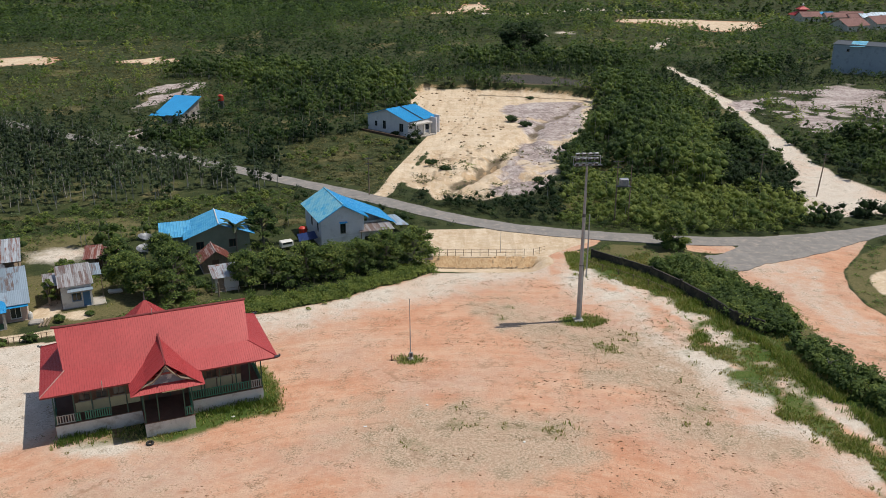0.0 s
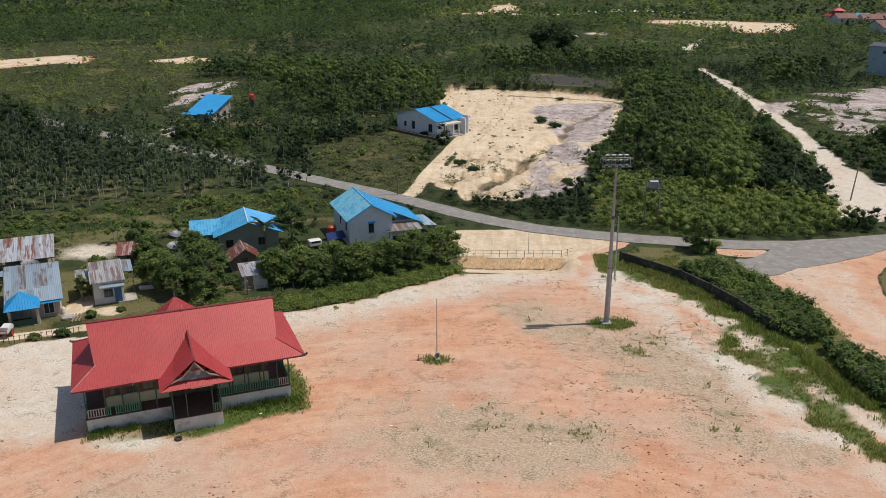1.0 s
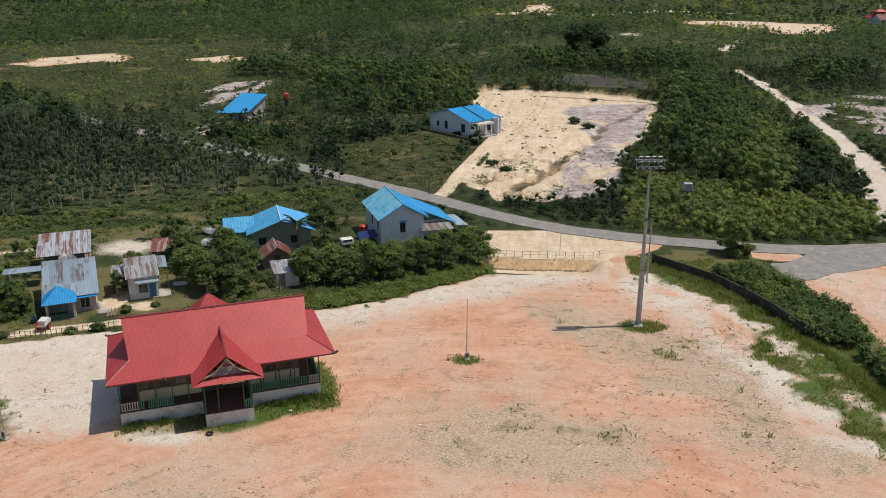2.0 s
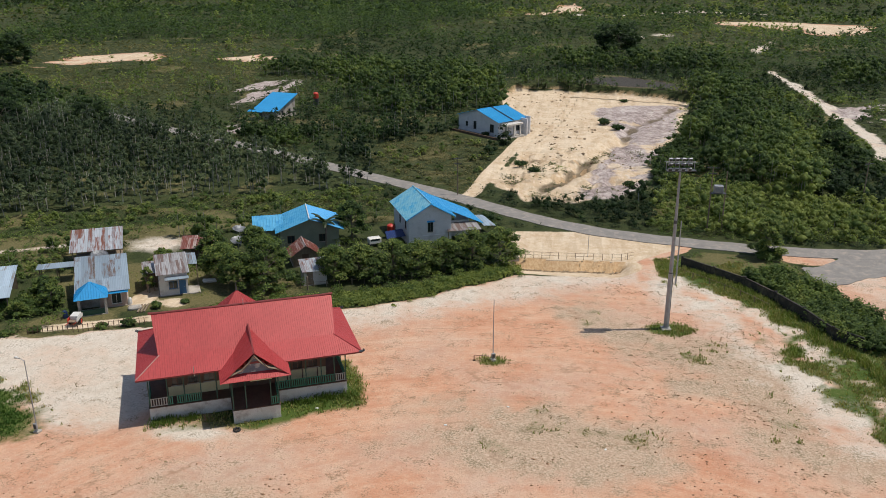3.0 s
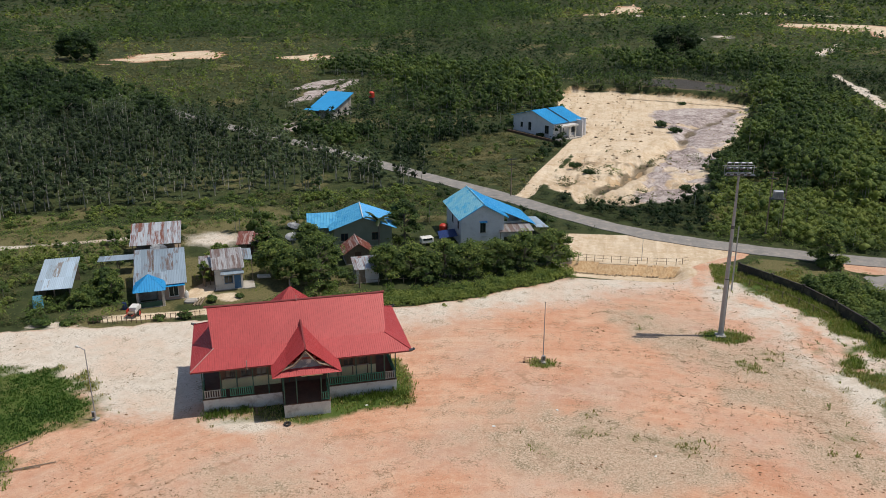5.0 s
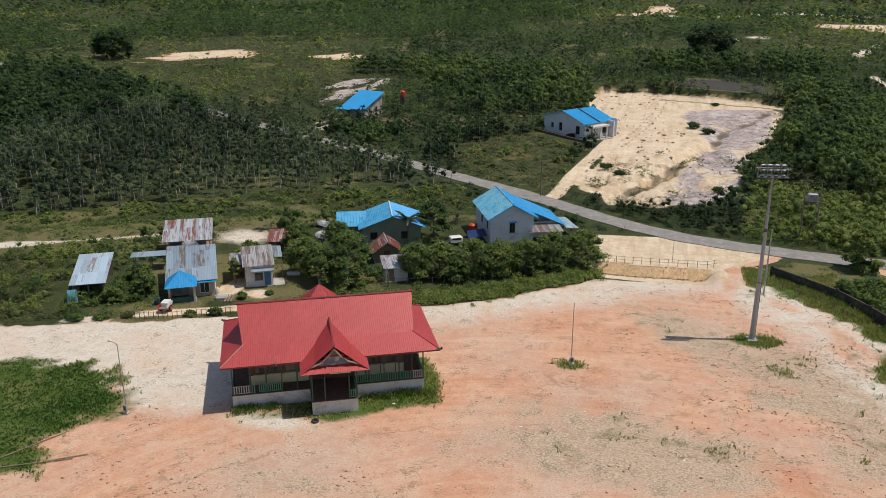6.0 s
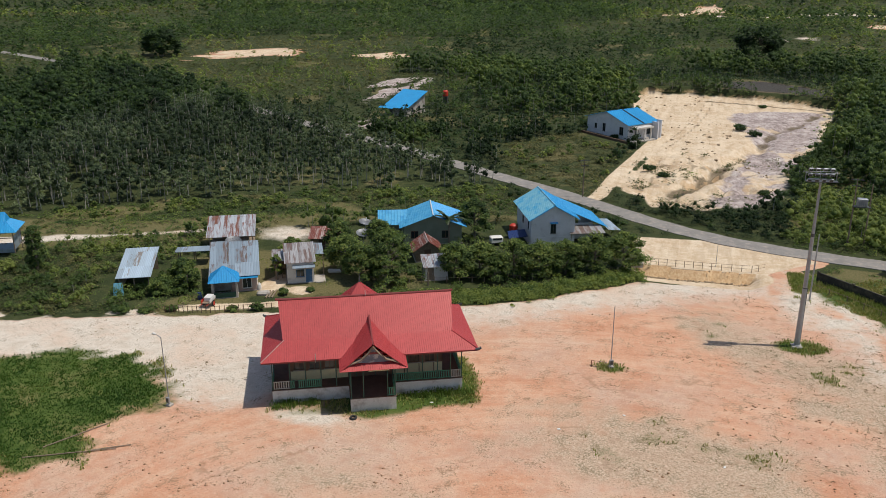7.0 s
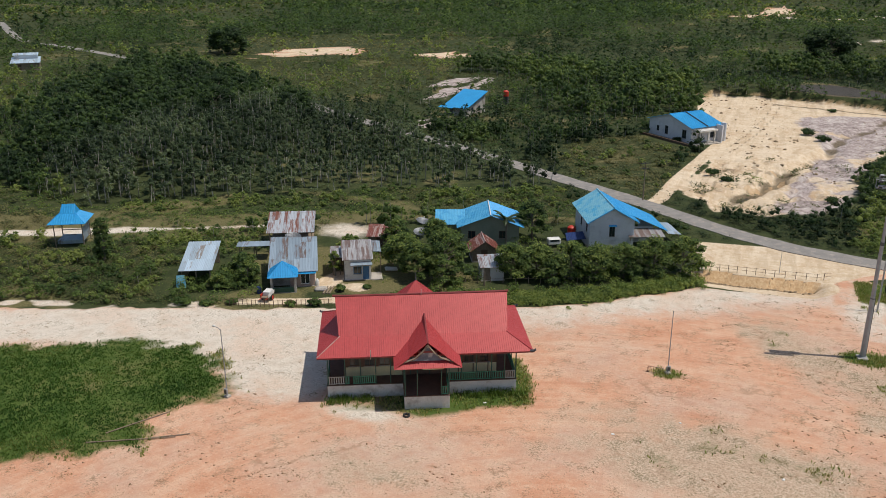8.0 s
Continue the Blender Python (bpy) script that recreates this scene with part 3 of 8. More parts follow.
def value_noise(x, y, cell, table=GX):
    """Smooth noise in 0..1 over the plan."""
    u, v = np.asarray(x, float) / cell + 1000.0, np.asarray(y, float) / cell + 1000.0
    i, j = np.floor(u).astype(int), np.floor(v).astype(int)
    a, b = u - i, v - j
    a, b = a * a * (3 - 2 * a), b * b * (3 - 2 * b)
    t = lambda p, q: table[p % 64, q % 64]
    return (t(i, j) * (1 - a) + t(i + 1, j) * a) * (1 - b) + (t(i, j + 1) * (1 - a) + t(i + 1, j + 1) * a) * b


def fractal(x, y, cell, table=GX):
    return 0.55 * value_noise(x, y, cell, table) + 0.3 * value_noise(x, y, cell / 2.3, table) + 0.15 * value_noise(x, y, cell / 5.1, table)


def ground_height(x, y):
    """The lie of the land: a level building ground, small ditches and banks, and low hills far off."""
    x, y = np.asarray(x, float), np.asarray(y, float)
    r = np.hypot(x, y)
    z = np.clip((r - 300) / 400, 0, 1) * (fractal(x, y, 170) - 0.5) * 16
    z += np.clip((r - 1000) / 1500, 0, 1) * 60
    z += 0.10 * (fractal(x, y, 5) - 0.5) * np.clip((r - 40) / 40, 0.4, 1)
    # the cut bank beside the forecourt
    lip = 116.3 + 0.05 * np.abs(x - 3) + 1.0 * (fractal(x, x * 0 + 3.0, 3.0) - 0.5)
    along = np.clip((x + 5.2) / 1.2, 0, 1) * np.clip((11.6 - x) / 1.5, 0, 1)
    z -= np.where(y < lip, 1.5 * along * np.clip(1 - (lip - y) / 6.5, 0, 1), 0)
    # gullies, the bared rock and the cut face of the quarry
    q = poly_dist(x, y, QUARRY, True)
    inside = np.clip(-q / 4, 0, 1)
    g = np.abs(fractal(x, y, 10, GY) - 0.5) * 2
    steep = np.clip((212 - y) / 35, 0.28, 1)
    z -= inside * 0.8 * np.clip(1 - g * 5, 0, 1) * steep
    main = poly_dist(x, y, [(33, 245), (27, 230), (21, 222), (16, 200), (9, 186), (3, 166), (-2, 156)]) + 3 * (fractal(x, y, 6) - 0.5)
    z -= inside * 1.4 * np.clip(1 - main / 2.6, 0, 1) * np.clip((255 - y) / 60, 0.35, 1)
    z += inside * 0.8 * (fractal(x, y, 13) - 0.5) * steep
    z -= inside * 0.4 * np.clip(1 - np.abs(fractal(x, y, 3.2, GY) - 0.5) * 9, 0, 1) * np.clip((205 - y) / 30, 0.15, 1)
    g = np.abs(fractal(x, y, 5.5) - 0.5) * 2
    z -= inside * 0.5 * np.clip(1 - g * 4, 0, 1) * np.clip((200 - y) / 25, 0.08, 1)
    z += np.where((q > 0) & (y > 235), np.clip(q / 1.5, 0, 1) * np.clip((y - 235) / 12, 0, 1) * np.clip(1 - (q - 6) / 40, 0, 1) * 2.2, 0)
    return z


def grow_axis(lo, hi, step, far_lo, far_hi, rate=1.12):
    a = list(np.arange(lo, hi, step))
    s, p = step, a[-1]
    up = []
    while p < far_hi:
        s *= rate
        p += s
        up.append(p)
    s, p = step, lo
    down = []
    while p > far_lo:
        s *= rate
        p -= s
        down.append(p)
    return np.array(down[::-1] + a + up)


def mesh_from(name, verts, faces_n, idx, mats, attrs=(), smooth=False):
    """A mesh from arrays: faces_n corners a face, idx the corner list."""
    me = bpy.data.meshes.new(name)
    nf = len(idx) // faces_n
    me.vertices.add(len(verts))
    me.vertices.foreach_set("co", np.asarray(verts, np.float32).ravel())
    me.loops.add(len(idx))
    me.loops.foreach_set("vertex_index", np.asarray(idx, np.int32))
    me.polygons.add(nf)
    me.polygons.foreach_set("loop_start", np.arange(0, len(idx), faces_n, dtype=np.int32))
    if smooth:
        me.polygons.foreach_set("use_smooth", np.ones(nf, bool))
    for mt in mats:
        me.materials.append(mt)
    for nm, kind, dom, val in attrs:
        a = me.attributes.new(nm, kind, dom)
        a.data.foreach_set("color" if kind == "FLOAT_COLOR" else "value", np.asarray(val, np.float32).ravel())
    me.update(calc_edges=True)
    return me


def edge(d, w):
    return np.clip(0.5 - d / w, 0, 1)


HEDGE_FOOT = [(17.6, 117), (22.3, 112.4), (25.6, 109), (28.4, 104.2), (30.6, 99.4), (32.4, 94), (35, 88), (36.4, 81), (38.4, 75), (40.5, 69.6), (44, 62), (52, 48)]
GRASS_TONGUE = [(27.0, 93), (28.6, 86.5), (29.6, 80.5), (32, 75), (34.6, 70), (37, 63), (43, 52)]
WEEDY = [(0, 97), (5, 101), (11, 97), (19, 94), (27, 91), (27, 82), (25, 75), (30, 66), (24, 64), (18, 73), (12, 80), (8, 88), (3, 93)]


def verge_grass(x, y):
    """Grass along the foot of the hedge, thinning out over the sand, and a tongue of it farther out."""
    f0, f1 = fractal(x, y, 2.6, GY), fractal(x, y, 7)
    foot = np.clip(1.55 - poly_dist(x, y, HEDGE_FOOT) / (3.3 + 0.8 * (y > 90)) + 2.6 * (f0 - 0.5) + 1.2 * (f1 - 0.5), 0, 0.92)
    tongue = np.clip(1.15 - poly_dist(x, y, GRASS_TONGUE) / 2.4 + 2.8 * (f0 - 0.5), 0, 0.8)
    return np.maximum(foot, tongue) * (x > 15) * (x < 60) * (y < 119)


def weedy(x, y):
    """Trodden grey-beige ground with scattered weeds."""
    f0, f1 = fractal(x, y, 5, GY), fractal(x, y, 14)
    w = edge(poly_dist(x, y, WEEDY, True) + 14 * (f1 - 0.5) + 7 * (f0 - 0.5), 7)
    w = np.maximum(w, 0.75 * edge(np.hypot((x - 2) / 2.4, y - 68) - 6 + 9 * (f0 - 0.5), 6))
    w = np.maximum(w, 0.6 * edge(np.hypot((x + 26) / 3.0, y - 57) - 3 + 8 * (f0 - 0.5), 5))
    return w


def soils(x, y):
    """What lies on the ground at a place: clay, sand, lilac rock; lush grass, dry litter, cream earth."""
    f1, f2 = fractal(x, y, 12), fractal(x, y, 30, GY)
    yard = poly_dist(x, y, YARD, True) + (f1 - 0.5) * 3 + (fractal(x, y, 2.2, GY) - 0.5) * 1.6
    clay = np.maximum(edge(yard, 1.2), edge(poly_dist(x, y, CLAY_ROAD, True), 2.0))
    clay = np.maximum(clay, edge(np.hypot((x - 36.8) / 1.7, y - 121.4) - 2.3, 1.2))
    f0 = fractal(x, y, 5, GY)
    sand = edge(poly_dist(x, y, BANDS) - 1.5 - 6.0 * f1, 9.0) * 0.85 + 0.3 * (f0 - 0.5)
    sand = np.maximum(sand, edge(poly_dist(x, y, [(-95, 66), (-62, 74), (-44, 79)]) - 5, 8) * 0.9)
    sand = np.maximum(sand, edge(np.hypot((x + 42) * 1.1, (y - 73) * 0.8) - 6.5, 5) * 0.95)
    sand = np.maximum(sand, edge(np.hypot((x + 32) * 0.6, (y - 65.6) * 1.6) - 2.6, 3) * 0.75)
    sand = np.maximum(sand, np.clip((-37 - x) / 7, 0, 1) * np.clip((y - 63.4 + 0.2 * (x + 45) + 5 * (f0 - 0.5)) / 4, 0, 1) * 0.85)
    sand *= np.where(x > 12, np.clip((fractal(x, y, 7) - 0.20) * 2.6, 0.5, 1), 1.0)
    sand *= edge(yard, 1.0)
    verge = edge(poly_dist(x, y, VERGE, True) - 0.6, 1.0)
    sand = np.maximum(sand, verge * (0.55 + 0.6 * (f0 - 0.35)))
    clay = np.maximum(clay, verge)
    sand = np.maximum(sand, 0.35 * edge(yard, 1.0) * np.clip((f2 - 0.45) * 4, 0, 1))
    sand = np.maximum(sand, edge(poly_dist(x, y, CLAY_ROAD, True) + 2, 3) * np.clip((fractal(x, y, 8) - 0.40) * 3, 0, 0.5))
    sand = np.maximum(sand, edge(poly_dist(x, y, SAND_ROAD) - 1.1 + 2.5 * (f0 - 0.5), 1.2) * (y > 160))
    sand = np.maximum(sand, edge(poly_dist(x, y, SAND_FAN, True) + (f0 - 0.5) * 3, 1.2) * (0.8 + 0.5 * (f0 - 0.3)))
    sand = np.maximum(sand, edge(poly_dist(x, y, WHITE_PATH) - 0.7 - 1.4 * np.clip((-84 - x) / 8, 0, 1) - 3.0 * (f1 - 0.5), 1.4) * (0.45 + 0.8 * f0))
    rock = edge(np.minimum(np.hypot((x + 91) * 1.3, (y - 264) * 0.42) - 9.5, np.hypot((x + 75) * 1.5, (y - 204) * 0.42) - 6) + (f1 - 0.5) * 12, 4) * np.clip((fractal(x, y * 0.3, 4.5) - 0.42) * 6, 0, 1)
    sand = np.maximum(sand, 0.55 * rock)
    sand = np.maximum(sand, edge(poly_dist(x, y, [(-95, 72), (-84, 75.5), (-68, 81), (-60, 83.6)]) - 0.9, 0.8) * np.clip((fractal(x, y, 2.5) - 0.45) * 9, 0, 0.9))
    for line, w in ((TOP_TRACKS, 4), (TOP_TRACKS_2, 4), (DIRT_BITS, 2), (DIRT_BITS_2, 1)):
        sand = np.maximum(sand, edge(poly_dist(x, y, line) - w - 8 * (f2 - 0.5), 3))
    sand = np.maximum(sand, edge(np.hypot(x + 58, (y - 116) * 1.3) - 5, 5) * 0.7)
    cream = np.maximum(edge(poly_dist(x, y, QUARRY, True) + (f1 - 0.5) * np.where(y > 235, 2, 6), 2.5), edge(poly_dist(x, y, Q_PATH) - 1.4, 1.2))
    for area in (CLEAR_WEST, CLEAR_WEST_2, CLEAR_TOP, CLEAR_TOP_2):
        clay = np.maximum(clay, edge(poly_dist(x, y, area, True) + (f2 - 0.5) * 14 + (f1 - 0.5) * 16 + (f0 - 0.5) * 14, 4))
        cream = np.maximum(cream, 0.62 * edge(poly_dist(x, y, area, True) + (f2 - 0.5) * 14 + (f1 - 0.5) * 16 + (f0 - 0.5) * 14, 4))
    cream = np.maximum(cream, edge(poly_dist(x, y, FORECOURT, True), 1.5))
    cream = np.maximum(cream, edge(poly_dist(x, y, [(-4.4, 114.2), (2, 114.2), (6, 114.4), (10.2, 115.2)]) - 3.0, 1.2) * 0.9)
    cream = np.maximum(cream, edge(np.hypot((x - 64) * 0.8, y - 106) - 8 + (f1 - 0.5) * 4, 3) * edge(poly_dist(x, y, ISLAND, True) + 2.5, 2))
    lilac = np.maximum(edge(poly_dist(x, y, LILAC, True) + (f1 - 0.5) * 6, 5) * np.clip((fractal(x, y, 7, GY) - 0.18) * 4, 0.4, 1), edge(poly_dist(x, y, LILAC_EAST, True) + (f1 - 0.5) * 18, 4) * np.clip((fractal(x, y, 9, GY) - 0.34) * 6, 0, 1))
    lilac = np.maximum(lilac, 0.8 * rock)
    lilac = np.maximum(lilac, edge(poly_dist(x, y, GREY_EARTH, True) + (f1 - 0.5) * 9, 4) * 0.45)
    lush = edge(poly_dist(x, y, GREEN, True) + (f1 - 0.5) * 3 + (fractal(x, y, 2.0, GY) - 0.5) * 5, 3.6)
    lush = np.maximum(lush, edge(np.hypot((x - 14.6) / 2.9, (y - 94.4) / 1.9) * 2 - 2 + (f1 - 0.5), 1.0) * 0.9)
    lush = np.maximum(lush, edge(np.hypot((x + 5.4) / 1.7, (y - 83.7) / 1.2) * 2 - 2, 1.5) * 0.8)
    ca, sa = math.cos(radians(HALL[2])), math.sin(radians(HALL[2]))
    hx, hy = (x - HALL[0]) * ca + (y - HALL[1]) * sa, -(x - HALL[0]) * sa + (y - HALL[1]) * ca
    hall = np.maximum(np.maximum(-0.6 - hx, hx - 20.2 + 0.1 * np.abs(hy - 1)), np.maximum(-3.6 + 0.13 * np.abs(hx - 10.5) - hy, hy - 7))
    lush = np.maximum(lush, edge(hall + (f1 - 0.5) * 2.5 + (f0 - 0.5) * 2.0, 1.4) * np.clip(0.30 + 0.075 * hx, 0.3, 0.95))
    sparse = np.clip((fractal(x, y, 3.2, GY) - 0.50) * 5, 0, 1) * np.clip(weedy(x, y) * 1.2 - 0.35, 0, 1) * 0.75
    lush = np.maximum(lush, sparse)
    lush = np.maximum(lush, verge_grass(x, y))
    village = edge(np.hypot((x + 50) / 2.2, y - 100) - 9, 5) * (y > 84 - 0.2 * (x + 60))
    lush = np.maximum(lush, village * (0.02 + 0.5 * f0) * (1 - clay))
    dry = np.clip((fractal(x, y, 18, GY) - 0.55) * 3, 0, 1)
    dry = np.maximum(dry, edge(poly_dist(x, y, WHITE_PATH) - 5.5, 4) * 0.8)
    dry = np.maximum(dry, village * (0.25 + 0.9 * f1))
    dry = np.maximum(dry, edge(poly_dist(x, y, ISLAND, True), 2) * 0.75)
    dry = np.maximum(dry, edge(poly_dist(x, y, [(18, 117), (22, 123), (33, 122), (36, 112), (41, 98), (41.5, 86), (46, 70), (41, 72), (37, 82), (36, 90), (28, 106)], True), 1.5) * 0.8)
    dry = np.maximum(dry, edge(poly_dist(x, y, DRY_STRIP, True) + (f1 - 0.5) * 6, 3) * (0.45 + 0.5 * f0))
    dry = np.maximum(dry, edge(poly_dist(x, y, QUARRY_BANK, True) + (f1 - 0.5) * 18, 5) * (0.1 + 0.7 * f0))
    dry = dry * (poly_dist(x, y, PLANTATION, True) > -3)
    dry = np.maximum(dry, edge(poly_dist(x, y, THIN_STAND, True) + 8 * (f1 - 0.5), 5) * (0.1 + 0.6 * f0))
    yards = np.maximum(edge(np.hypot((x + 50.6) * 1.2, (y - 96) * 0.55) - 2.2, 1.6), edge(poly_dist(x, y, [(-58, 85.4), (-52, 87.6), (-46, 90.2)]) - 1.2, 1.5))
    yards = np.maximum(yards, edge(np.hypot(x + 46.4, (y - 94.8) * 1.3) - 2.4, 1.6) * 0.8)
    cream = np.maximum(cream, yards * 0.75)
    lush = lush * (1 - 0.8 * yards)
    return clay, sand, lilac, lush, dry, cream


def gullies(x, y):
    """Dark earth where water has cut down, with shade of the cuts painted in."""
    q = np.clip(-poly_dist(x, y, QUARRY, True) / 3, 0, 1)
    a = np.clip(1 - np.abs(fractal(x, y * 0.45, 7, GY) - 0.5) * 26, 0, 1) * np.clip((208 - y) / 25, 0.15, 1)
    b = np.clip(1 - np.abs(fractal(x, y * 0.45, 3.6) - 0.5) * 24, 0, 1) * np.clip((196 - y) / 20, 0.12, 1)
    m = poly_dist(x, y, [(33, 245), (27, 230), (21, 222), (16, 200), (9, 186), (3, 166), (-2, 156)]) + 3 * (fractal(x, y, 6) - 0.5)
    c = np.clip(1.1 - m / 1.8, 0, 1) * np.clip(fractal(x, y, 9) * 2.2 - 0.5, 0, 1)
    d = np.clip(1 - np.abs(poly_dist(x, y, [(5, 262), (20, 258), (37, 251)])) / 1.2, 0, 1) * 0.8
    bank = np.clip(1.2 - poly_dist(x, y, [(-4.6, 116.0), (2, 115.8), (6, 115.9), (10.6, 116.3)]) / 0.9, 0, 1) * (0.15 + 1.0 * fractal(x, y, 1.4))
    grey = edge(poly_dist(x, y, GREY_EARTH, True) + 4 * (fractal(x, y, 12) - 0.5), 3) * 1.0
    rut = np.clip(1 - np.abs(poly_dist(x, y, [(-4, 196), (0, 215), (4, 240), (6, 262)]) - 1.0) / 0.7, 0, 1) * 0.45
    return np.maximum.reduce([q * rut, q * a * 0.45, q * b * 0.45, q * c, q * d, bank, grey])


def build_ground():
    ax = grow_axis(-112, 74, 0.75, -3500, 3500)
    ay = grow_axis(40, 148, 0.72, -3500, 148, 1.12)
    ay = np.concatenate([ay[ay < 148], np.arange(148, 275, 0.95), grow_axis(275, 278, 1.5, 275, 3500, 1.06)])
    ay = np.unique(ay)
    X, Y = np.meshgrid(ax, ay)
    Z = ground_height(X, Y)
    v = np.stack([X, Y, Z], -1).reshape(-1, 3)
    nx, ny = len(ax), len(ay)
    i = np.arange((ny - 1) * nx).reshape(ny - 1, nx)[:, :-1].ravel()
    idx = np.stack([i, i + 1, i + nx + 1, i + nx], -1).ravel()
    c = [a.ravel() for a in soils(X, Y)]
    one = np.ones_like(c[0])
    me = mesh_from("ground", v, 4, idx, [M_GROUND], [("soil", "FLOAT_COLOR", "POINT", np.stack([c[0], c[1], c[2], one], -1)),
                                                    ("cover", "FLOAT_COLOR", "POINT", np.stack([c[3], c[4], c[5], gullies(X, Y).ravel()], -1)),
                                                    ("weedy", "FLOAT", "POINT", weedy(X, Y).ravel())], True)
    return tagged(new("ground", me), "bare orange and white clay ground merging into scrub", "ground", kind="structure")


build_ground()


def ribbon(name, pts, width, mat, label, lift=0.06):
    P = [Vector((p[0], p[1])) for p in pts]
    bm = bmesh.new()
    rows = []
    for i, p in enumerate(P):
        d = (P[min(i + 1, len(P) - 1)] - P[max(i - 1, 0)]).normalized()
        nrm = Vector((-d.y, d.x))
        row = []
        for s, dz in ((-0.5, -0.3), (-0.5, 0.0), (-0.25, 0.03), (0, 0.05), (0.25, 0.03), (0.5, 0.0), (0.5, -0.3)):
            q = p + nrm * (width * s + 0.12 * math.sin(i * 1.7 + s * 5))
            row.append(bm.verts.new((q.x, q.y, float(ground_height(p.x, p.y)) + lift + dz)))
        rows.append(row)
    for a, b in zip(rows, rows[1:]):
        for k in range(len(a) - 1):
            bm.faces.new((a[k], a[k + 1], b[k + 1], b[k]))
    bmesh.ops.recalc_face_normals(bm, faces=bm.faces[:])
    ob = part(name, bm, mat)
    return tagged(ob, label, "road", kind="structure")


ribbon("road", MAIN_ROAD, 4.1, M_ASPHALT, "narrow grey asphalt road with worn edges", 0.09)


def slab(name, pts, z, depth, mat, label):
    bm = bmesh.new()
    line = smooth_line(list(pts) + [pts[0]], 0.7)[:-1]
    top = [bm.verts.new((x + 0.5 * (float(value_noise(x, y, 1.3)) - 0.5), y + 0.7 * (float(value_noise(x, y, 1.1, GY)) - 0.5), z)) for x, y in line]
    f = bm.faces.new(top)
    ex = bmesh.ops.extrude_face_region(bm, geom=[f])
    bmesh.ops.translate(bm, verts=[v for v in ex["geom"] if isinstance(v, bmesh.types.BMVert)], vec=(0, 0, -depth))
    bmesh.ops.recalc_face_normals(bm, faces=bm.faces[:])
    ob = part(name, bm, mat)
    return tagged(ob, label, "road", kind="structure")


slab("road_junction", JUNCTION, 0.085, 0.4, M_ASPHALT, "worn grey asphalt apron of the road junction")


# ---- vegetation ----
def leaf_quads(rng, centre, radii, n, size, up=0.35, shell=0.55, follow=0.8):
    """n leaf clusters for each plant: centre (k,3), radii (k,3), size (k,). Gives verts (k*n*4, 3)."""
    k = len(centre)
    d = rng.normal(size=(k, n, 3))
    d /= np.linalg.norm(d, axis=2, keepdims=True)
    d[:, :, 2] = np.where(d[:, :, 2] < -0.35, -d[:, :, 2], d[:, :, 2])
    rad = shell + (1 - shell) * rng.random((k, n, 1)) ** 0.6
    lump = 0.75 + 0.5 * rng.random((k, n, 1))
    p = centre[:, None, :] + d * rad * lump * radii[:, None, :]
    nrm = d * follow + rng.normal(size=(k, n, 3)) * 0.5 + np.array([0, 0, up])
    nrm /= np.linalg.norm(nrm, axis=2, keepdims=True)
    a = np.cross(nrm, rng.normal(size=(k, n, 3)))
    a /= np.linalg.norm(a, axis=2, keepdims=True) + 1e-9
    b = np.cross(nrm, a)
    s = size[:, None, None] * (0.6 + 0.8 * rng.random((k, n, 1)))
    a, b = a * s, b * s * 0.62
    bend = nrm * s * 0.18
    q = np.stack([p - a, p - b - bend, p + a * 1.1, p + b - bend], 2)
    return q.reshape(-1, 3)


def crown_cores(rng, centre, radii, sides=6, bands=3, rough=0.22):
    """A closed lumpy leafy mass for each plant, that the leaf clusters stand out from. Gives quads, as verts (k*sides*bands*4, 3)."""
    k = len(centre)
    zs = np.linspace(-0.75, 0.995, bands + 1)
    el = np.arcsin(zs)
    th = np.arange(sides) * (2 * np.pi / sides)
    d = np.stack([np.cos(el)[:, None] * np.cos(th), np.cos(el)[:, None] * np.sin(th), np.repeat(np.sin(el)[:, None], sides, 1)], -1)
    turn = rng.random(k) * 6.28
    c, s = np.cos(turn)[:, None, None], np.sin(turn)[:, None, None]
    D = np.stack([d[None, :, :, 0] * c - d[None, :, :, 1] * s, d[None, :, :, 0] * s + d[None, :, :, 1] * c, np.repeat(d[None, :, :, 2], k, 0)], -1)
    D = D * (1 - rough + 2 * rough * rng.random((k, bands + 1, sides, 1)))
    return centre[:, None, None, :] + D * radii[:, None, None, :], sides, bands


def core_arrays(grid, sides, bands):
    """Shared-vertex quads of the masses: verts and corner indices."""
    k = len(grid)
    v = grid.reshape(-1, 3)
    i = np.arange(bands)[:, None] * sides + np.arange(sides)[None, :]
    j = np.arange(bands)[:, None] * sides + (np.arange(sides)[None, :] + 1) % sides
    q = np.stack([i, j, j + sides, i + sides], -1).reshape(-1, 4)
    idx = (np.arange(k)[:, None, None] * ((bands + 1) * sides) + q[None]).reshape(-1)
    return v, idx, len(q)


class Foliage:
    """Gathers leaf clusters and leafy masses into one mesh."""

    def __init__(self):
        self.v, self.i, self.t, self.n = [], [], [], 0

    def leaves(self, verts, tone):
        self.v.append(verts)
        self.i.append(np.arange(len(verts)) + self.n)
        self.t.append(tone)
        self.n += len(verts)

    def masses(self, rng, centre, radii, tone, sides=6, bands=3, rough=0.22):
        v, idx, per = core_arrays(*crown_cores(rng, centre, radii, sides, bands, rough))
        self.v.append(v)
        self.i.append(idx + self.n)
        self.t.append(np.repeat(tone, per))
        self.n += len(v)

    def mesh(self, name, mat):
        return mesh_from(name, np.concatenate(self.v), 4, np.concatenate(self.i), [mat], [("tone", "FLOAT", "FACE", np.concatenate(self.t))], True)


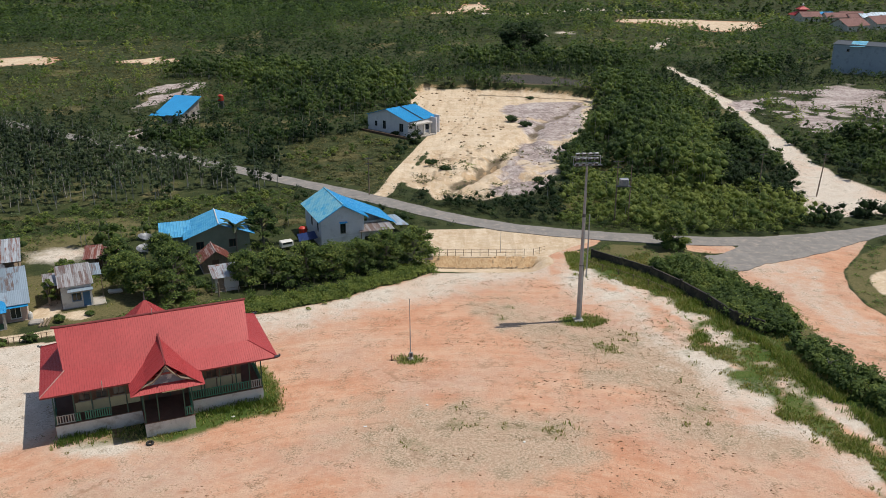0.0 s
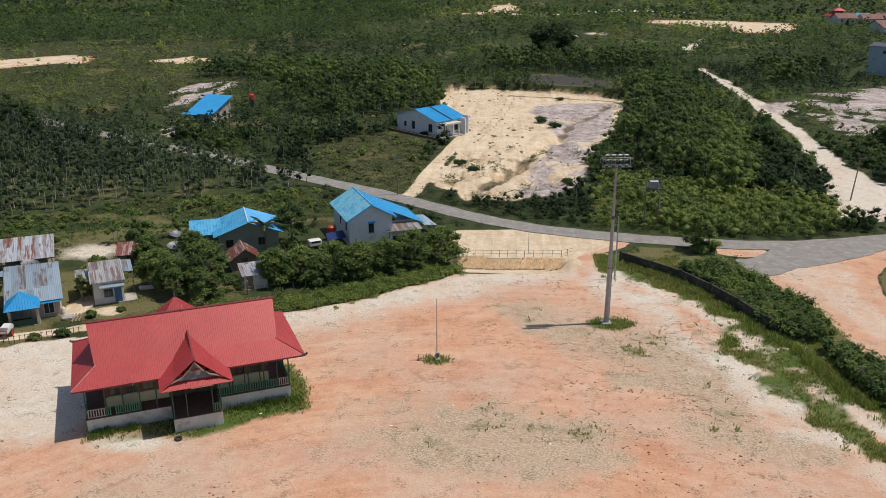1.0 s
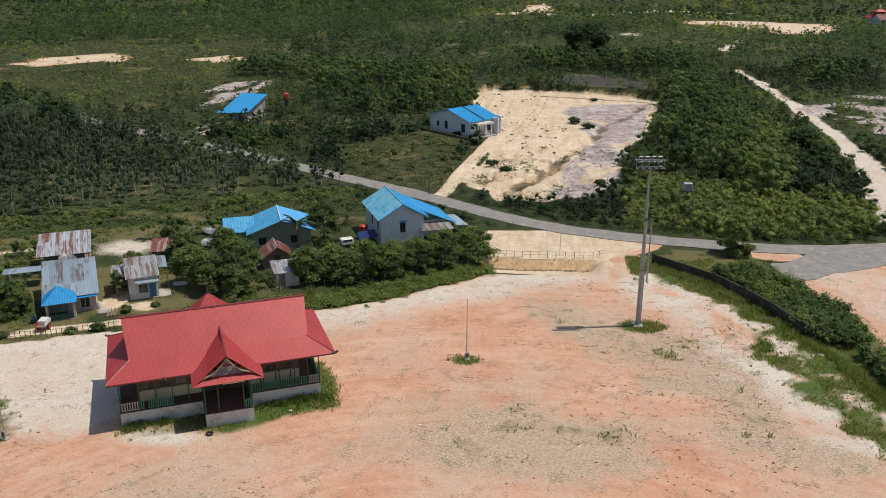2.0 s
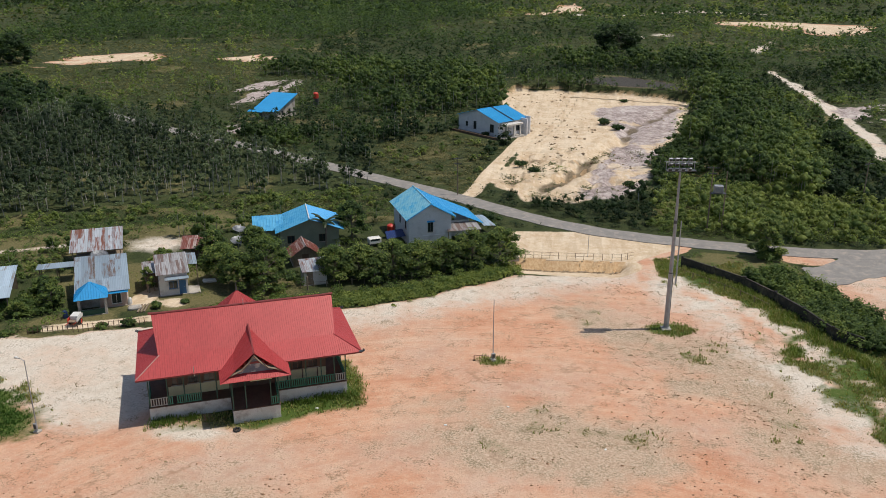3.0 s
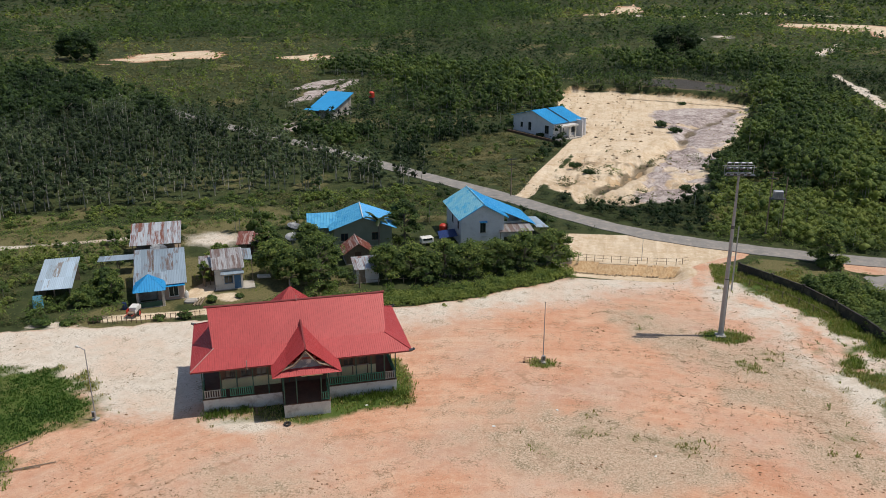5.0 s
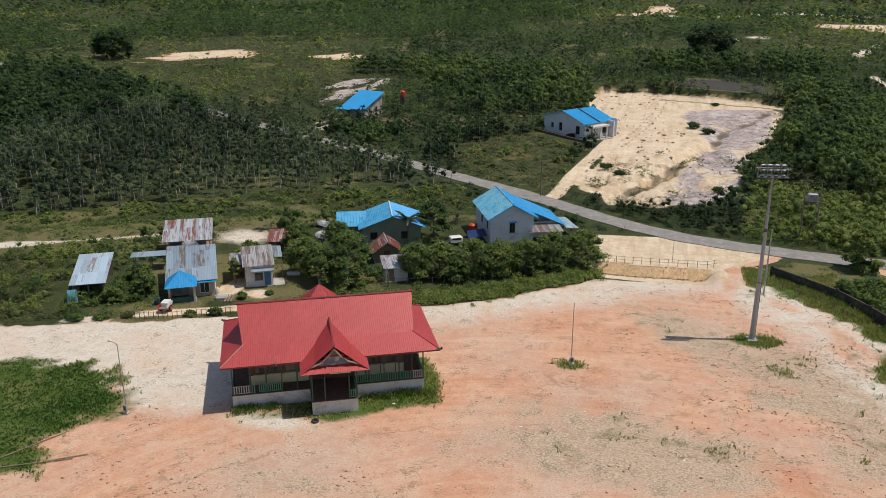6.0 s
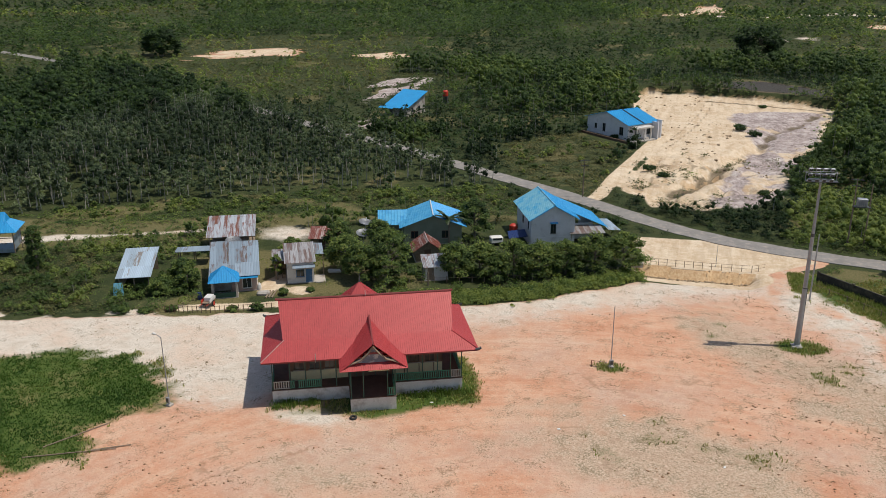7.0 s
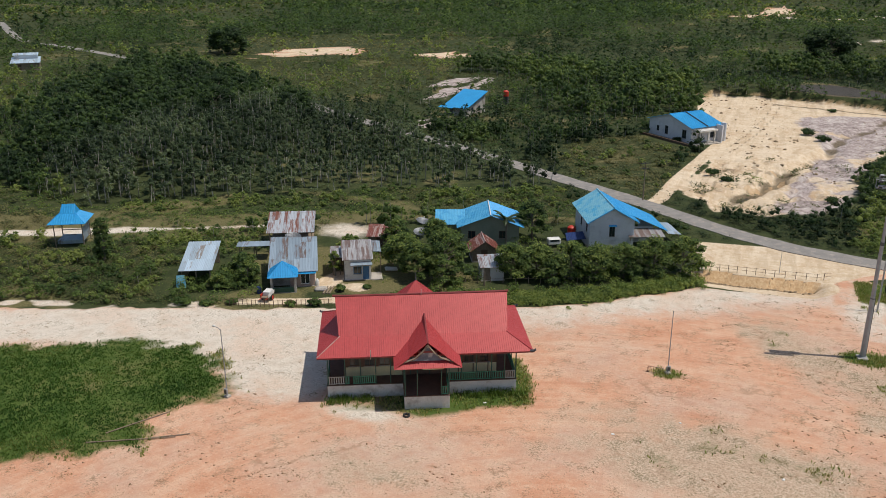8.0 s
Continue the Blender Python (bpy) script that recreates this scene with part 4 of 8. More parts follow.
def crowns(fol, rng, base, h, w, tone, clumps, n, size, low=0.3, fine=False):
    """Crowns for many plants at once: each a few leafy clumps set round and up its stem, the top one narrower."""
    k = len(base)
    if not k:
        return
    turn = rng.random(k) * 6.28
    for j in range(clumps):
        s = (j + 0.6) / clumps
        a = turn + j * 2.4 + rng.normal(size=k) * 0.4
        reach = w * (0.12 + 0.8 * (1 - s) ** 0.8) * (0.55 + 0.7 * rng.random(k))
        c = base + np.stack([np.cos(a) * reach, np.sin(a) * reach, h * (low + (0.92 - low) * s)], -1)
        q = w * (0.62 - 0.2 * s) * (0.8 + 0.45 * rng.random(k))
        rad = np.stack([q, q * (0.85 + 0.3 * rng.random(k)), np.maximum(q * 0.75, h * (1 - low) / clumps * 0.75)], -1)
        tt = np.clip(tone + 0.14 * (rng.random(k) - 0.5), 0, 1)
        if fine:
            fol.masses(rng, c, rad * 0.5, tt, 5, 2, 0.35)
        fol.leaves(leaf_quads(rng, c, rad, n, np.full(k, size), up=1.1, shell=0.45, follow=0.7), np.repeat(tt, n))


def leaf_mesh(name, verts, tone, mat):
    nf = len(verts) // 4
    return mesh_from(name, verts, 4, np.arange(nf * 4), [mat], [("tone", "FLOAT", "FACE", tone)])


def trunk_strips(base, top, r0, r1, rng):
    """Three-sided tapered stems, from base (k,3) to top (k,3)."""
    k = len(base)
    ang = rng.random(k) * 6.28
    out = []
    for i in range(3):
        a0, a1 = ang + i * 2.094, ang + (i + 1) * 2.094
        o0 = np.stack([np.cos(a0), np.sin(a0), np.zeros(k)], -1)
        o1 = np.stack([np.cos(a1), np.sin(a1), np.zeros(k)], -1)
        out.append(np.stack([base + o0 * r0[:, None], base + o1 * r0[:, None], top + o1 * r1[:, None], top + o0 * r1[:, None]], 1))
    return np.concatenate(out, 1).reshape(-1, 3)


DARKWOOD = [(41, 262), (69, 262), (64, 190), (57, 158), (44, 150), (26, 165), (30, 196), (38, 225)]
BRIGHT = [(16, 131), (22, 165), (44, 158), (62, 140), (54, 130), (30, 128)]
FERN = [(-230, 300), (-200, 330), (-85, 345), (-57, 232), (-80, 205), (-110, 205), (-150, 240), (-220, 250)]
SCRUB_NEAR = [(-150, 60), (-85, 75), (-68, 81), (-57, 84), (-57, 92), (-66, 110), (-106, 111), (-150, 110)]
FAR_WOOD = [(-190, 480), (-150, 590), (-90, 700), (-40, 690), (-60, 470), (-100, 410), (-160, 430)]
WEST_WOOD = [(-137, 127), (-162, 149), (-189, 187), (-197, 228), (-222, 272), (-205, 280), (-170, 259), (-134, 222), (-114, 206), (-128, 186), (-122, 160), (-118, 138)]
VILLAGE = [(-71, 84), (-57, 84), (-45, 88), (-24, 97), (-13, 103), (-3, 111), (-2, 120), (-8, 131), (-18, 133), (-43, 125), (-56, 118), (-68, 110)]
WEST_EDGE = [(-160, 100), (-108, 97), (-73, 114), (-45, 126), (-22, 134), (-32, 152), (-62, 141), (-107, 112), (-150, 124)]
SLOPE_SCRUB = [(-11, 176), (-1, 184), (3, 176), (4, 163), (-3, 152), (-9, 158), (-12, 167)]
HEDGE = [(25.4, 111.6), (30.5, 114.5), (34, 111), (37.6, 104), (39.8, 96.5), (39.2, 91.0), (36, 90.6), (33.6, 91.8), (31.9, 95.8), (30.4, 101.2), (28.6, 106.4)]
HEDGE_SOUTH = [(37.2, 88.6), (40, 87.6), (41, 83.5), (42.4, 78), (45, 70), (48, 62), (45, 61), (41, 69.5), (37.8, 78.5), (37, 84)]


def scatter_wild():
    rng = np.random.default_rng(11)
    wild, fern, rubber, stems = Foliage(), Foliage(), Foliage(), []
    rings = [(64, 150, 1.3, 40, 0.118), (150, 210, 1.8, 28, 0.19), (210, 350, 2.6, 15, 0.29), (350, 550, 4.3, 9, 0.50), (550, 860, 7.0, 7, 0.85)]
    for r0, r1, cell, n, size in rings:
        far = cell > 3
        ax = np.arange(-r1, r1, cell)
        X, Y = [a.ravel() for a in np.meshgrid(ax, np.arange(20, r1, cell))]
        X, Y = X + rng.normal(size=len(X)) * cell * 0.7, Y + rng.normal(size=len(X)) * cell * 0.7
        r, az = np.hypot(X, Y), np.degrees(np.arctan2(-X, Y))
        keep = (r >= r0) & (r < r1) & (az > -31) & (az < 52)
        X, Y, r = X[keep], Y[keep], r[keep]
        clay, sand, lilac, lush, dry, cream = soils(X, Y)
        bare = np.maximum.reduce([clay, sand, lilac * 0.9, cream])
        road = poly_dist(X, Y, MAIN_ROAD)
        keep = (road > np.where(X < -80, 2.5, 3.0)) & (poly_dist(X, Y, JUNCTION, True) > 0.8) & (poly_dist(X, Y, VILLAGE, True) > 0)
        # bushes that have taken hold on the eroded slope of the quarry
        tuft = (poly_dist(X, Y, LILAC_EAST, True) < 3) & (fractal(X, Y, 12) > 0.58)
        tuft |= (Y > 146) & (Y < 190) & (poly_dist(X, Y, QUARRY, True) < 2) & (fractal(X, Y, 8) > 0.60 - 0.16 * (Y < 160) - 0.2 * (poly_dist(X, Y, SLOPE_SCRUB, True) < 0)) & (poly_dist(X, Y, Q_PATH) > 3)
        keep &= (bare < 0.35) | tuft
        keep &= poly_dist(X, Y, SAND_ROAD) > np.where(Y > 215, 2.2, 3.2)
        keep &= ~((X > -9) & (X < 19) & (Y > 108) & (Y < 130.5)) & ((poly_dist(X, Y, YARD, True) > 1.2) | (X > 18))
        for hx, hy, hr in HOUSE_SPOTS:
            keep &= np.hypot(X - hx, Y - hy) > hr
        X, Y, r, road, tuft = X[keep], Y[keep], r[keep], road[keep], tuft[keep]
        k = len(X)
        z = ground_height(X, Y)
        f, g, g2 = fractal(X, Y, 26), 0.5 * fractal(X, Y, 75, GY) + 0.5 * fractal(X, Y, 190), fractal(X, Y, 11, GY)
        h = 0.8 + 2.0 * np.clip((f - 0.32) * 2.2, 0, 1) ** 1.3 + 0.7 * rng.random(k)
        east = np.clip((X + 0.22 * Y) / 90 + 0.35, 0, 1) * np.clip((r - 150) / 80, 0, 1)
        # tone lifts beyond 400 m, painting distance haze into the foliage
        tone = 0.34 - 0.12 * np.clip((r - 300) / 200, 0, 1) * np.clip((-X - 0.12 * Y) / 80, 0, 1) + 0.04 * np.clip((r - 400) / 250, 0, 1) + 0.20 * east + 2.6 * (g - 0.48) + 1.25 * (g2 - 0.5) + 0.02 + 0.14 * (rng.random(k) - 0.5)
        tall = rng.random(k) < 0.03 + 0.16 * np.clip((g2 - 0.45) * 5, 0, 1) * (g < 0.5)
        h = np.where(tall, h + 1.4 + 2.6 * rng.random(k), h)
        tone = np.where(tall, tone * 0.75, tone)
        dk = poly_dist(X, Y, DARKWOOD, True) + (f - 0.5) * 30 < 0
        h, tone = np.where(dk, 2.4 + 3.0 * rng.random(k), h), np.where(dk, 0.31 + 0.22 * rng.random(k) + 0.8 * (g2 - 0.5) + 0.3 * np.clip((X - 40) / 14, 0, 1) * np.clip((225 - Y) / 25, 0, 1), tone)
        wd = (poly_dist(X, Y, FAR_WOOD, True) + (f - 0.5) * 90 < 0) | (poly_dist(X, Y, WEST_WOOD, True) + (f - 0.5) * 20 < 0)
        h, tone = np.where(wd, 3.2 + 4.0 * rng.random(k), h), np.where(wd, np.where(r > 400, 0.22, 0.12) + 0.20 * rng.random(k) + 0.7 * (g2 - 0.5), tone)
        grove, olive = np.zeros(k, bool), np.zeros(k, bool)
        for gx, gy, gr in GROVES:
            grove |= np.hypot((X - gx) * 0.8, Y - gy) < gr * (0.55 + 0.9 * g2)
        for gx, gy, gr in OLIVE:
            olive |= np.hypot((X - gx) * 0.7, Y - gy) < gr * (0.5 + f)
        wd |= grove
        olive &= ~wd
        tone = np.where(grove, np.where(r < 330, 0.36, 0.18) + 0.26 * rng.random(k) + 0.5 * (g2 - 0.5), tone)
        br = poly_dist(X, Y, BRIGHT, True) + (g2 - 0.5) * 8 < 0
        h, tone = np.where(br, 0.8 + 1.1 * rng.random(k), h), np.where(br, 0.58 + 0.42 * rng.random(k), tone)
        low = (poly_dist(X, Y, WEST_EDGE, True) < 0) | (poly_dist(X, Y, QUARRY_BANK, True) + (f - 0.5) * 22 < 0)
        h, tone = np.where(low, 0.35 + 0.9 * rng.random(k) * f * 1.6, h), np.where(low, 0.45 + 0.5 * rng.random(k), tone)
        nr = poly_dist(X, Y, SCRUB_NEAR, True) < 0
        h, tone = np.where(nr, 0.45 + 1.7 * np.clip(g2 - 0.25, 0, 1) * (0.6 + rng.random(k)), h), np.where(nr, 0.40 + 1.1 * (fractal(X, Y, 8) - 0.42) + 0.28 * rng.random(k), tone)
        isl = (poly_dist(X, Y, ISLAND, True) < 0) | ((X > 16) & (Y < 123.5))
        h, tone = np.where(isl, 0.25 + 0.35 * rng.random(k), h), np.where(isl, 0.55 + 0.35 * rng.random(k), tone)
        hd = (poly_dist(X, Y, HEDGE, True) < 0) | (poly_dist(X, Y, HEDGE_SOUTH, True) < 0)
        h, tone = np.where(hd, 1.2 + 0.9 * rng.random(k), h), np.where(hd, 0.42 + 0.34 * rng.random(k), tone)
        h = np.where((road < 7) & ~hd & (X > -78), np.minimum(h, 0.45 + 0.14 * road), h)
        h, tone = np.where(tuft, 0.6 + 1.0 * rng.random(k), h), np.where(tuft, 0.35 + 0.5 * rng.random(k), tone)
        tone = np.clip(tone, 0.05, 0.95)
        pl = poly_dist(X, Y, PLANTATION, True) < 0
        qt = tuft & (X < 45)
        fn = (olive | (qt) | (poly_dist(X, Y, FERN, True) + (f - 0.5) * 40 < 0) | (g > 0.585) | (poly_dist(X, Y, QUARRY_BANK, True) < 0)) & (~tall | (rng.random(k) < 0.6)) & ~br & ~nr & ~hd & ~low & ~wd & ~dk
        h = np.where(fn, np.minimum(h, 1.0), h)
        tone = np.where(olive & fn, np.clip(tone + 0.12, 0.3, 0.9), tone)
        thin = rng.random(k) < np.where(low, np.where(fractal(X, Y, 6, GY) > 0.48, 0.85, 0.42), np.where(isl & ~hd, np.where(poly_dist(X, Y, VERGE, True) < 0.5, 0.0, 0.3), np.where(tuft, 0.4, 1.0))) * ~hd
        wood, bank = dk | wd, poly_dist(X, Y, QUARRY_BANK, True) + (f - 0.5) * 22 < 0
        thin |= bank
        ok = ~low & ~isl & ~hd & ~tuft & ((road > 5) | (X < -78)) & ~pl
        shrubby = low & ~bank & (poly_dist(X, Y, DRY_STRIP, True) > 1.5) & (Y > 112 - 0.02 * X) & (fractal(X, Y, 7, GY) > 0.42) & (road > 4)
        lane = (X < -84) & (X > -330) & (road > 2.6) & (road < 8) & ~((X > -146) & (X < -118)) & (poly_dist(X, Y, WHITE_SPOT, True) > 2) & ~pl
        # low cover of fern, seedlings and creepers that closes over the ground
        mix = fn | bank | ((fractal(X, Y, 15) + 0.12 * (rng.random(k) - 0.5) > 0.5) & ~br & ~hd & ~wood & ~isl)
        for sel, fol in ((~mix, wild), (mix, fern)):
            i = np.nonzero(sel & ~pl & thin)[0]
            if not len(i):
                continue
            hh = np.minimum(h[i], np.where(br[i] | nr[i] | tuft[i], 1.3, 0.9)) * (0.7 + 0.5 * rng.random(len(i)))
            tt = np.clip(tone[i] + 0.10 * (rng.random(len(i)) - 0.5), 0, 1)
            w = cell * (0.6 + 0.4 * rng.random(len(i)))
            c = np.stack([X[i], Y[i], z[i] + hh * 0.3], -1)
            rad = np.stack([w, w * (0.75 + 0.5 * rng.random(len(i))), hh * 0.6], -1)
            m = max(7, int(n * 0.8))
            fol.leaves(leaf_quads(rng, c, rad, m, np.full(len(i), size * 1.1), up=1.5, shell=0.2, follow=0.4), np.repeat(tt, m))
        # round shrubs in loose groups
        i = np.nonzero((ok | shrubby | bank) & thin & ~wood & (rng.random(k) < np.where(bank, 0.12, np.where(shrubby, 0.55, np.where(br, 0.45, np.where(fn, 0.10, np.where(nr, 0.30, np.clip(0.26 + 1.6 * (f - 0.45), 0.10, 0.6))))))))[0]
        hh = np.where(nr[i] | low[i], 0.8 + 0.8 * rng.random(len(i)), 1.5 + 1.9 * rng.random(len(i)))
        hh = np.where((road[i] < 17) & (X[i] > -34) & (X[i] < 26), hh * 0.62, hh)
        m = max(7, int(n * 0.6))
        crowns(wild, rng, np.stack([X[i], Y[i], z[i]], -1), hh, hh * (0.58 + 0.34 * rng.random(len(i))) * (1.4 if far else 1.0), np.clip(tone[i] + 0.10 + 0.22 * (rng.random(len(i)) - 0.5), 0, 1), 2 if far else 4, m, size * 1.05, 0.2, not far and cell < 2)
        # young trees that stand out of it, upright and airy
        grp = np.clip((fractal(X, Y, 17) - 0.36) * 3.0, 0.06, 0.65)
        kerb = (road < 17) & (X > -34) & (X < 26)
        up_ = (ok & thin & ~kerb & (rng.random(k) < np.where(lane, 0.7, np.where(wood, 0.85, np.where(br, 0.05, np.where(fn, 0.10, np.where(nr, 0.02, grp)))))))
        for sel, cl in ((up_ & wood, 3 if far else 5), (up_ & ~wood, 2 if far else 4)):
            i = np.nonzero(sel)[0]
            if not len(i):
                continue
            rd = wood[i]
            hh = np.where(rd, 3.8 + 4.2 * rng.random(len(i)), 2.2 + 3.0 * rng.random(len(i)) ** 1.4)
            hh = np.where(nr[i], 1.5 + rng.random(len(i)), hh) * np.clip(poly_dist(X[i], Y[i], SAND_ROAD) / 24, 0.34, 1)
            w = (np.where(rd, 0.36, 0.22) * hh + 0.3) * (0.75 + 0.5 * rng.random(len(i))) * (1.4 if far else 1.0)
            tt = np.clip(tone[i] + 0.09 + 0.24 * (rng.random(len(i)) - 0.5), 0, 1)
            b = np.stack([X[i], Y[i], z[i]], -1)
            crowns(wild, rng, b, hh, w, tt, cl, m, size * 1.15, 0.26, not far and (cell < 2 or rd[0]))
            j = r[i] < 330
            stems.append(trunk_strips(b[j], b[j] + np.stack([0 * hh[j], 0 * hh[j], hh[j] * 0.8], -1), np.full(j.sum(), 0.07), np.full(j.sum(), 0.02), rng))
        # rubber trees: thin pale stems under small crowns, and brush between them
        i = np.nonzero(pl & (rng.random(k) < (0.30 if cell < 1.5 else 0.52 if cell < 2 else 0.8)))[0]
        if len(i):
            deep = np.clip(-poly_dist(X[i], Y[i], PLANTATION, True) / 30, 0, 1)
            west = np.clip((-80 - X[i]) / 35, 0, 1)
            bare_ = poly_dist(X[i], Y[i], THIN_STAND, True) < 6 * (fractal(X[i], Y[i], 9) - 0.5)
            thick = np.clip(west * (0.4 + deep), 0, 1)
            hh = 3.4 + 2.2 * rng.random(len(i)) + thick * (1.5 + 3.0 * rng.random(len(i)))
            b = np.stack([X[i], Y[i], z[i]], -1)
            stems.append(trunk_strips(b, b + np.stack([0.3 * rng.normal(size=len(i)), 0.3 * rng.normal(size=len(i)), hh * 0.9], -1), np.full(len(i), 0.085), np.full(len(i), 0.03), rng))
            w = (0.95 + 0.75 * rng.random(len(i))) * np.where(bare_, 0.75, 1.0) + 0.7 * thick
            tt = np.clip(0.52 + 1.1 * (fractal(X[i], Y[i], 12) - 0.48) + 0.5 * (rng.random(len(i)) - 0.5) - 0.22 * thick, 0, 1)
            for sel, cl in ((bare_, 3), (~bare_, 4)):
                crowns(rubber, rng, b[sel], hh[sel], w[sel], tt[sel], cl, max(9, n * 7 // 10), size * 1.2, 0.34, cell < 2)
        i = np.nonzero(pl & (rng.random(k) < np.where(poly_dist(X, Y, THIN_STAND, True) < 0, 0.5, 0.8)))[0]
        if len(i):
            hh = 0.3 + 0.9 * rng.random(len(i)) * g2[i] * 1.6
            c = np.stack([X[i], Y[i], z[i] + hh * 0.4], -1)
            rad = np.stack([hh * 0.5 + 0.55, hh * 0.5 + 0.55, hh * 0.5], -1)
            tt = np.clip(0.3 + 0.8 * (g2[i] - 0.3) + 0.3 * rng.random(len(i)), 0, 1)
            rubber.leaves(leaf_quads(rng, c, rad, 10, np.full(len(i), size * 1.1), up=1.3, shell=0.3, follow=0.4), np.repeat(tt, 10))
    for nm, fol, mt, lab in (("wild_scrub", wild, M_LEAF, "dense green scrub and young trees of the hinterland"), ("dry_fern", fern, M_FERN, "yellowish brown fern and low heath"),
                             ("rubber_foliage", rubber, M_RUBBERLEAF, "grey-green foliage of a rubber plantation")):
        tagged(new(nm, fol.mesh(nm, mt)), lab, "plants", kind="stuff")
    # low ground cover close by, where shrubs leave gaps
    n = 17000
    X, Y = rng.uniform(-150, 70, n), rng.uniform(55, 160, n)
    clay, sand, lilac, lush, dry, cream = soils(X, Y)
    keep = (np.maximum.reduce([clay, sand, lilac, cream, dry * 0.8]) < 0.4) & (poly_dist(X, Y, MAIN_ROAD) > 2.7) & (poly_dist(X, Y, JUNCTION, True) > 0.5) & (poly_dist(X, Y, VILLAGE, True) > 0)
    keep &= (poly_dist(X, Y, SCRUB_NEAR, True) < 0) | (poly_dist(X, Y, WEST_EDGE, True) < 0) | (poly_dist(X, Y, BRIGHT, True) < 0) | ((poly_dist(X, Y, ISLAND, True) < 0) & (rng.random(n) < 0.35))
    for hx, hy, hr in HOUSE_SPOTS:
        keep &= np.hypot(X - hx, Y - hy) > hr * 0.8
    X, Y = X[keep], Y[keep]
    k = len(X)
    f = fractal(X, Y, 9)
    h = 0.22 + 0.4 * rng.random(k)
    cover = Foliage()
    cover.leaves(leaf_quads(rng, np.stack([X, Y, ground_height(X, Y) + h * 0.35], -1), np.stack([np.full(k, 0.7), np.full(k, 0.7), h * 0.6], -1), 14, np.full(k, 0.13), up=0.9, shell=0.2), np.repeat(np.clip(0.35 + 0.9 * (f - 0.35) + 0.2 * rng.random(k), 0, 1), 14))
    tagged(new("ground_cover", cover.mesh("ground_cover", M_LEAF)), "low green ferns and creepers covering the ground", "plants", kind="stuff")
    s = np.concatenate(stems)
    me = mesh_from("slender_trunks", s, 4, np.arange(len(s)), [M_PALEBARK])
    tagged(new("slender_trunks", me), "thin pale trunks of rubber trees and saplings", "tree trunks", kind="stuff")


def blades(name, X, Y, h, w, tone, mat, label, per=5, seed=5, spread=0.12):
    """Grass: bent blades, per tuft."""
    rng = np.random.default_rng(seed)
    X, Y, h, w, tone = [np.repeat(np.broadcast_to(a, np.shape(X)), per) for a in (X, Y, h, w, tone)]
    k = len(X)
    X, Y = X + rng.normal(size=k) * spread, Y + rng.normal(size=k) * spread
    z = ground_height(X, Y) - 0.01
    a = rng.random(k) * 6.28
    d, s = np.stack([np.cos(a), np.sin(a)], -1), np.stack([-np.sin(a), np.cos(a)], -1)
    h = h * (0.6 + 0.8 * rng.random(k))
    p = np.stack([X, Y], -1)
    v = np.empty((k, 4, 3))
    lean = (0.25 + 0.5 * rng.random(k))[:, None]
    v[:, 0, :2], v[:, 0, 2] = p - s * w[:, None], z
    v[:, 1, :2], v[:, 1, 2] = p + s * w[:, None], z
    v[:, 2, :2], v[:, 2, 2] = p + d * h[:, None] * lean + s * w[:, None] * 0.35, z + h
    v[:, 3, :2], v[:, 3, 2] = p + d * h[:, None] * lean - s * w[:, None] * 0.35, z + h
    me = leaf_mesh(name, v.reshape(-1, 3), np.clip(tone + 0.3 * (rng.random(k) - 0.5), 0, 1), mat)
    return tagged(new(name, me), label, "grass", kind="stuff")


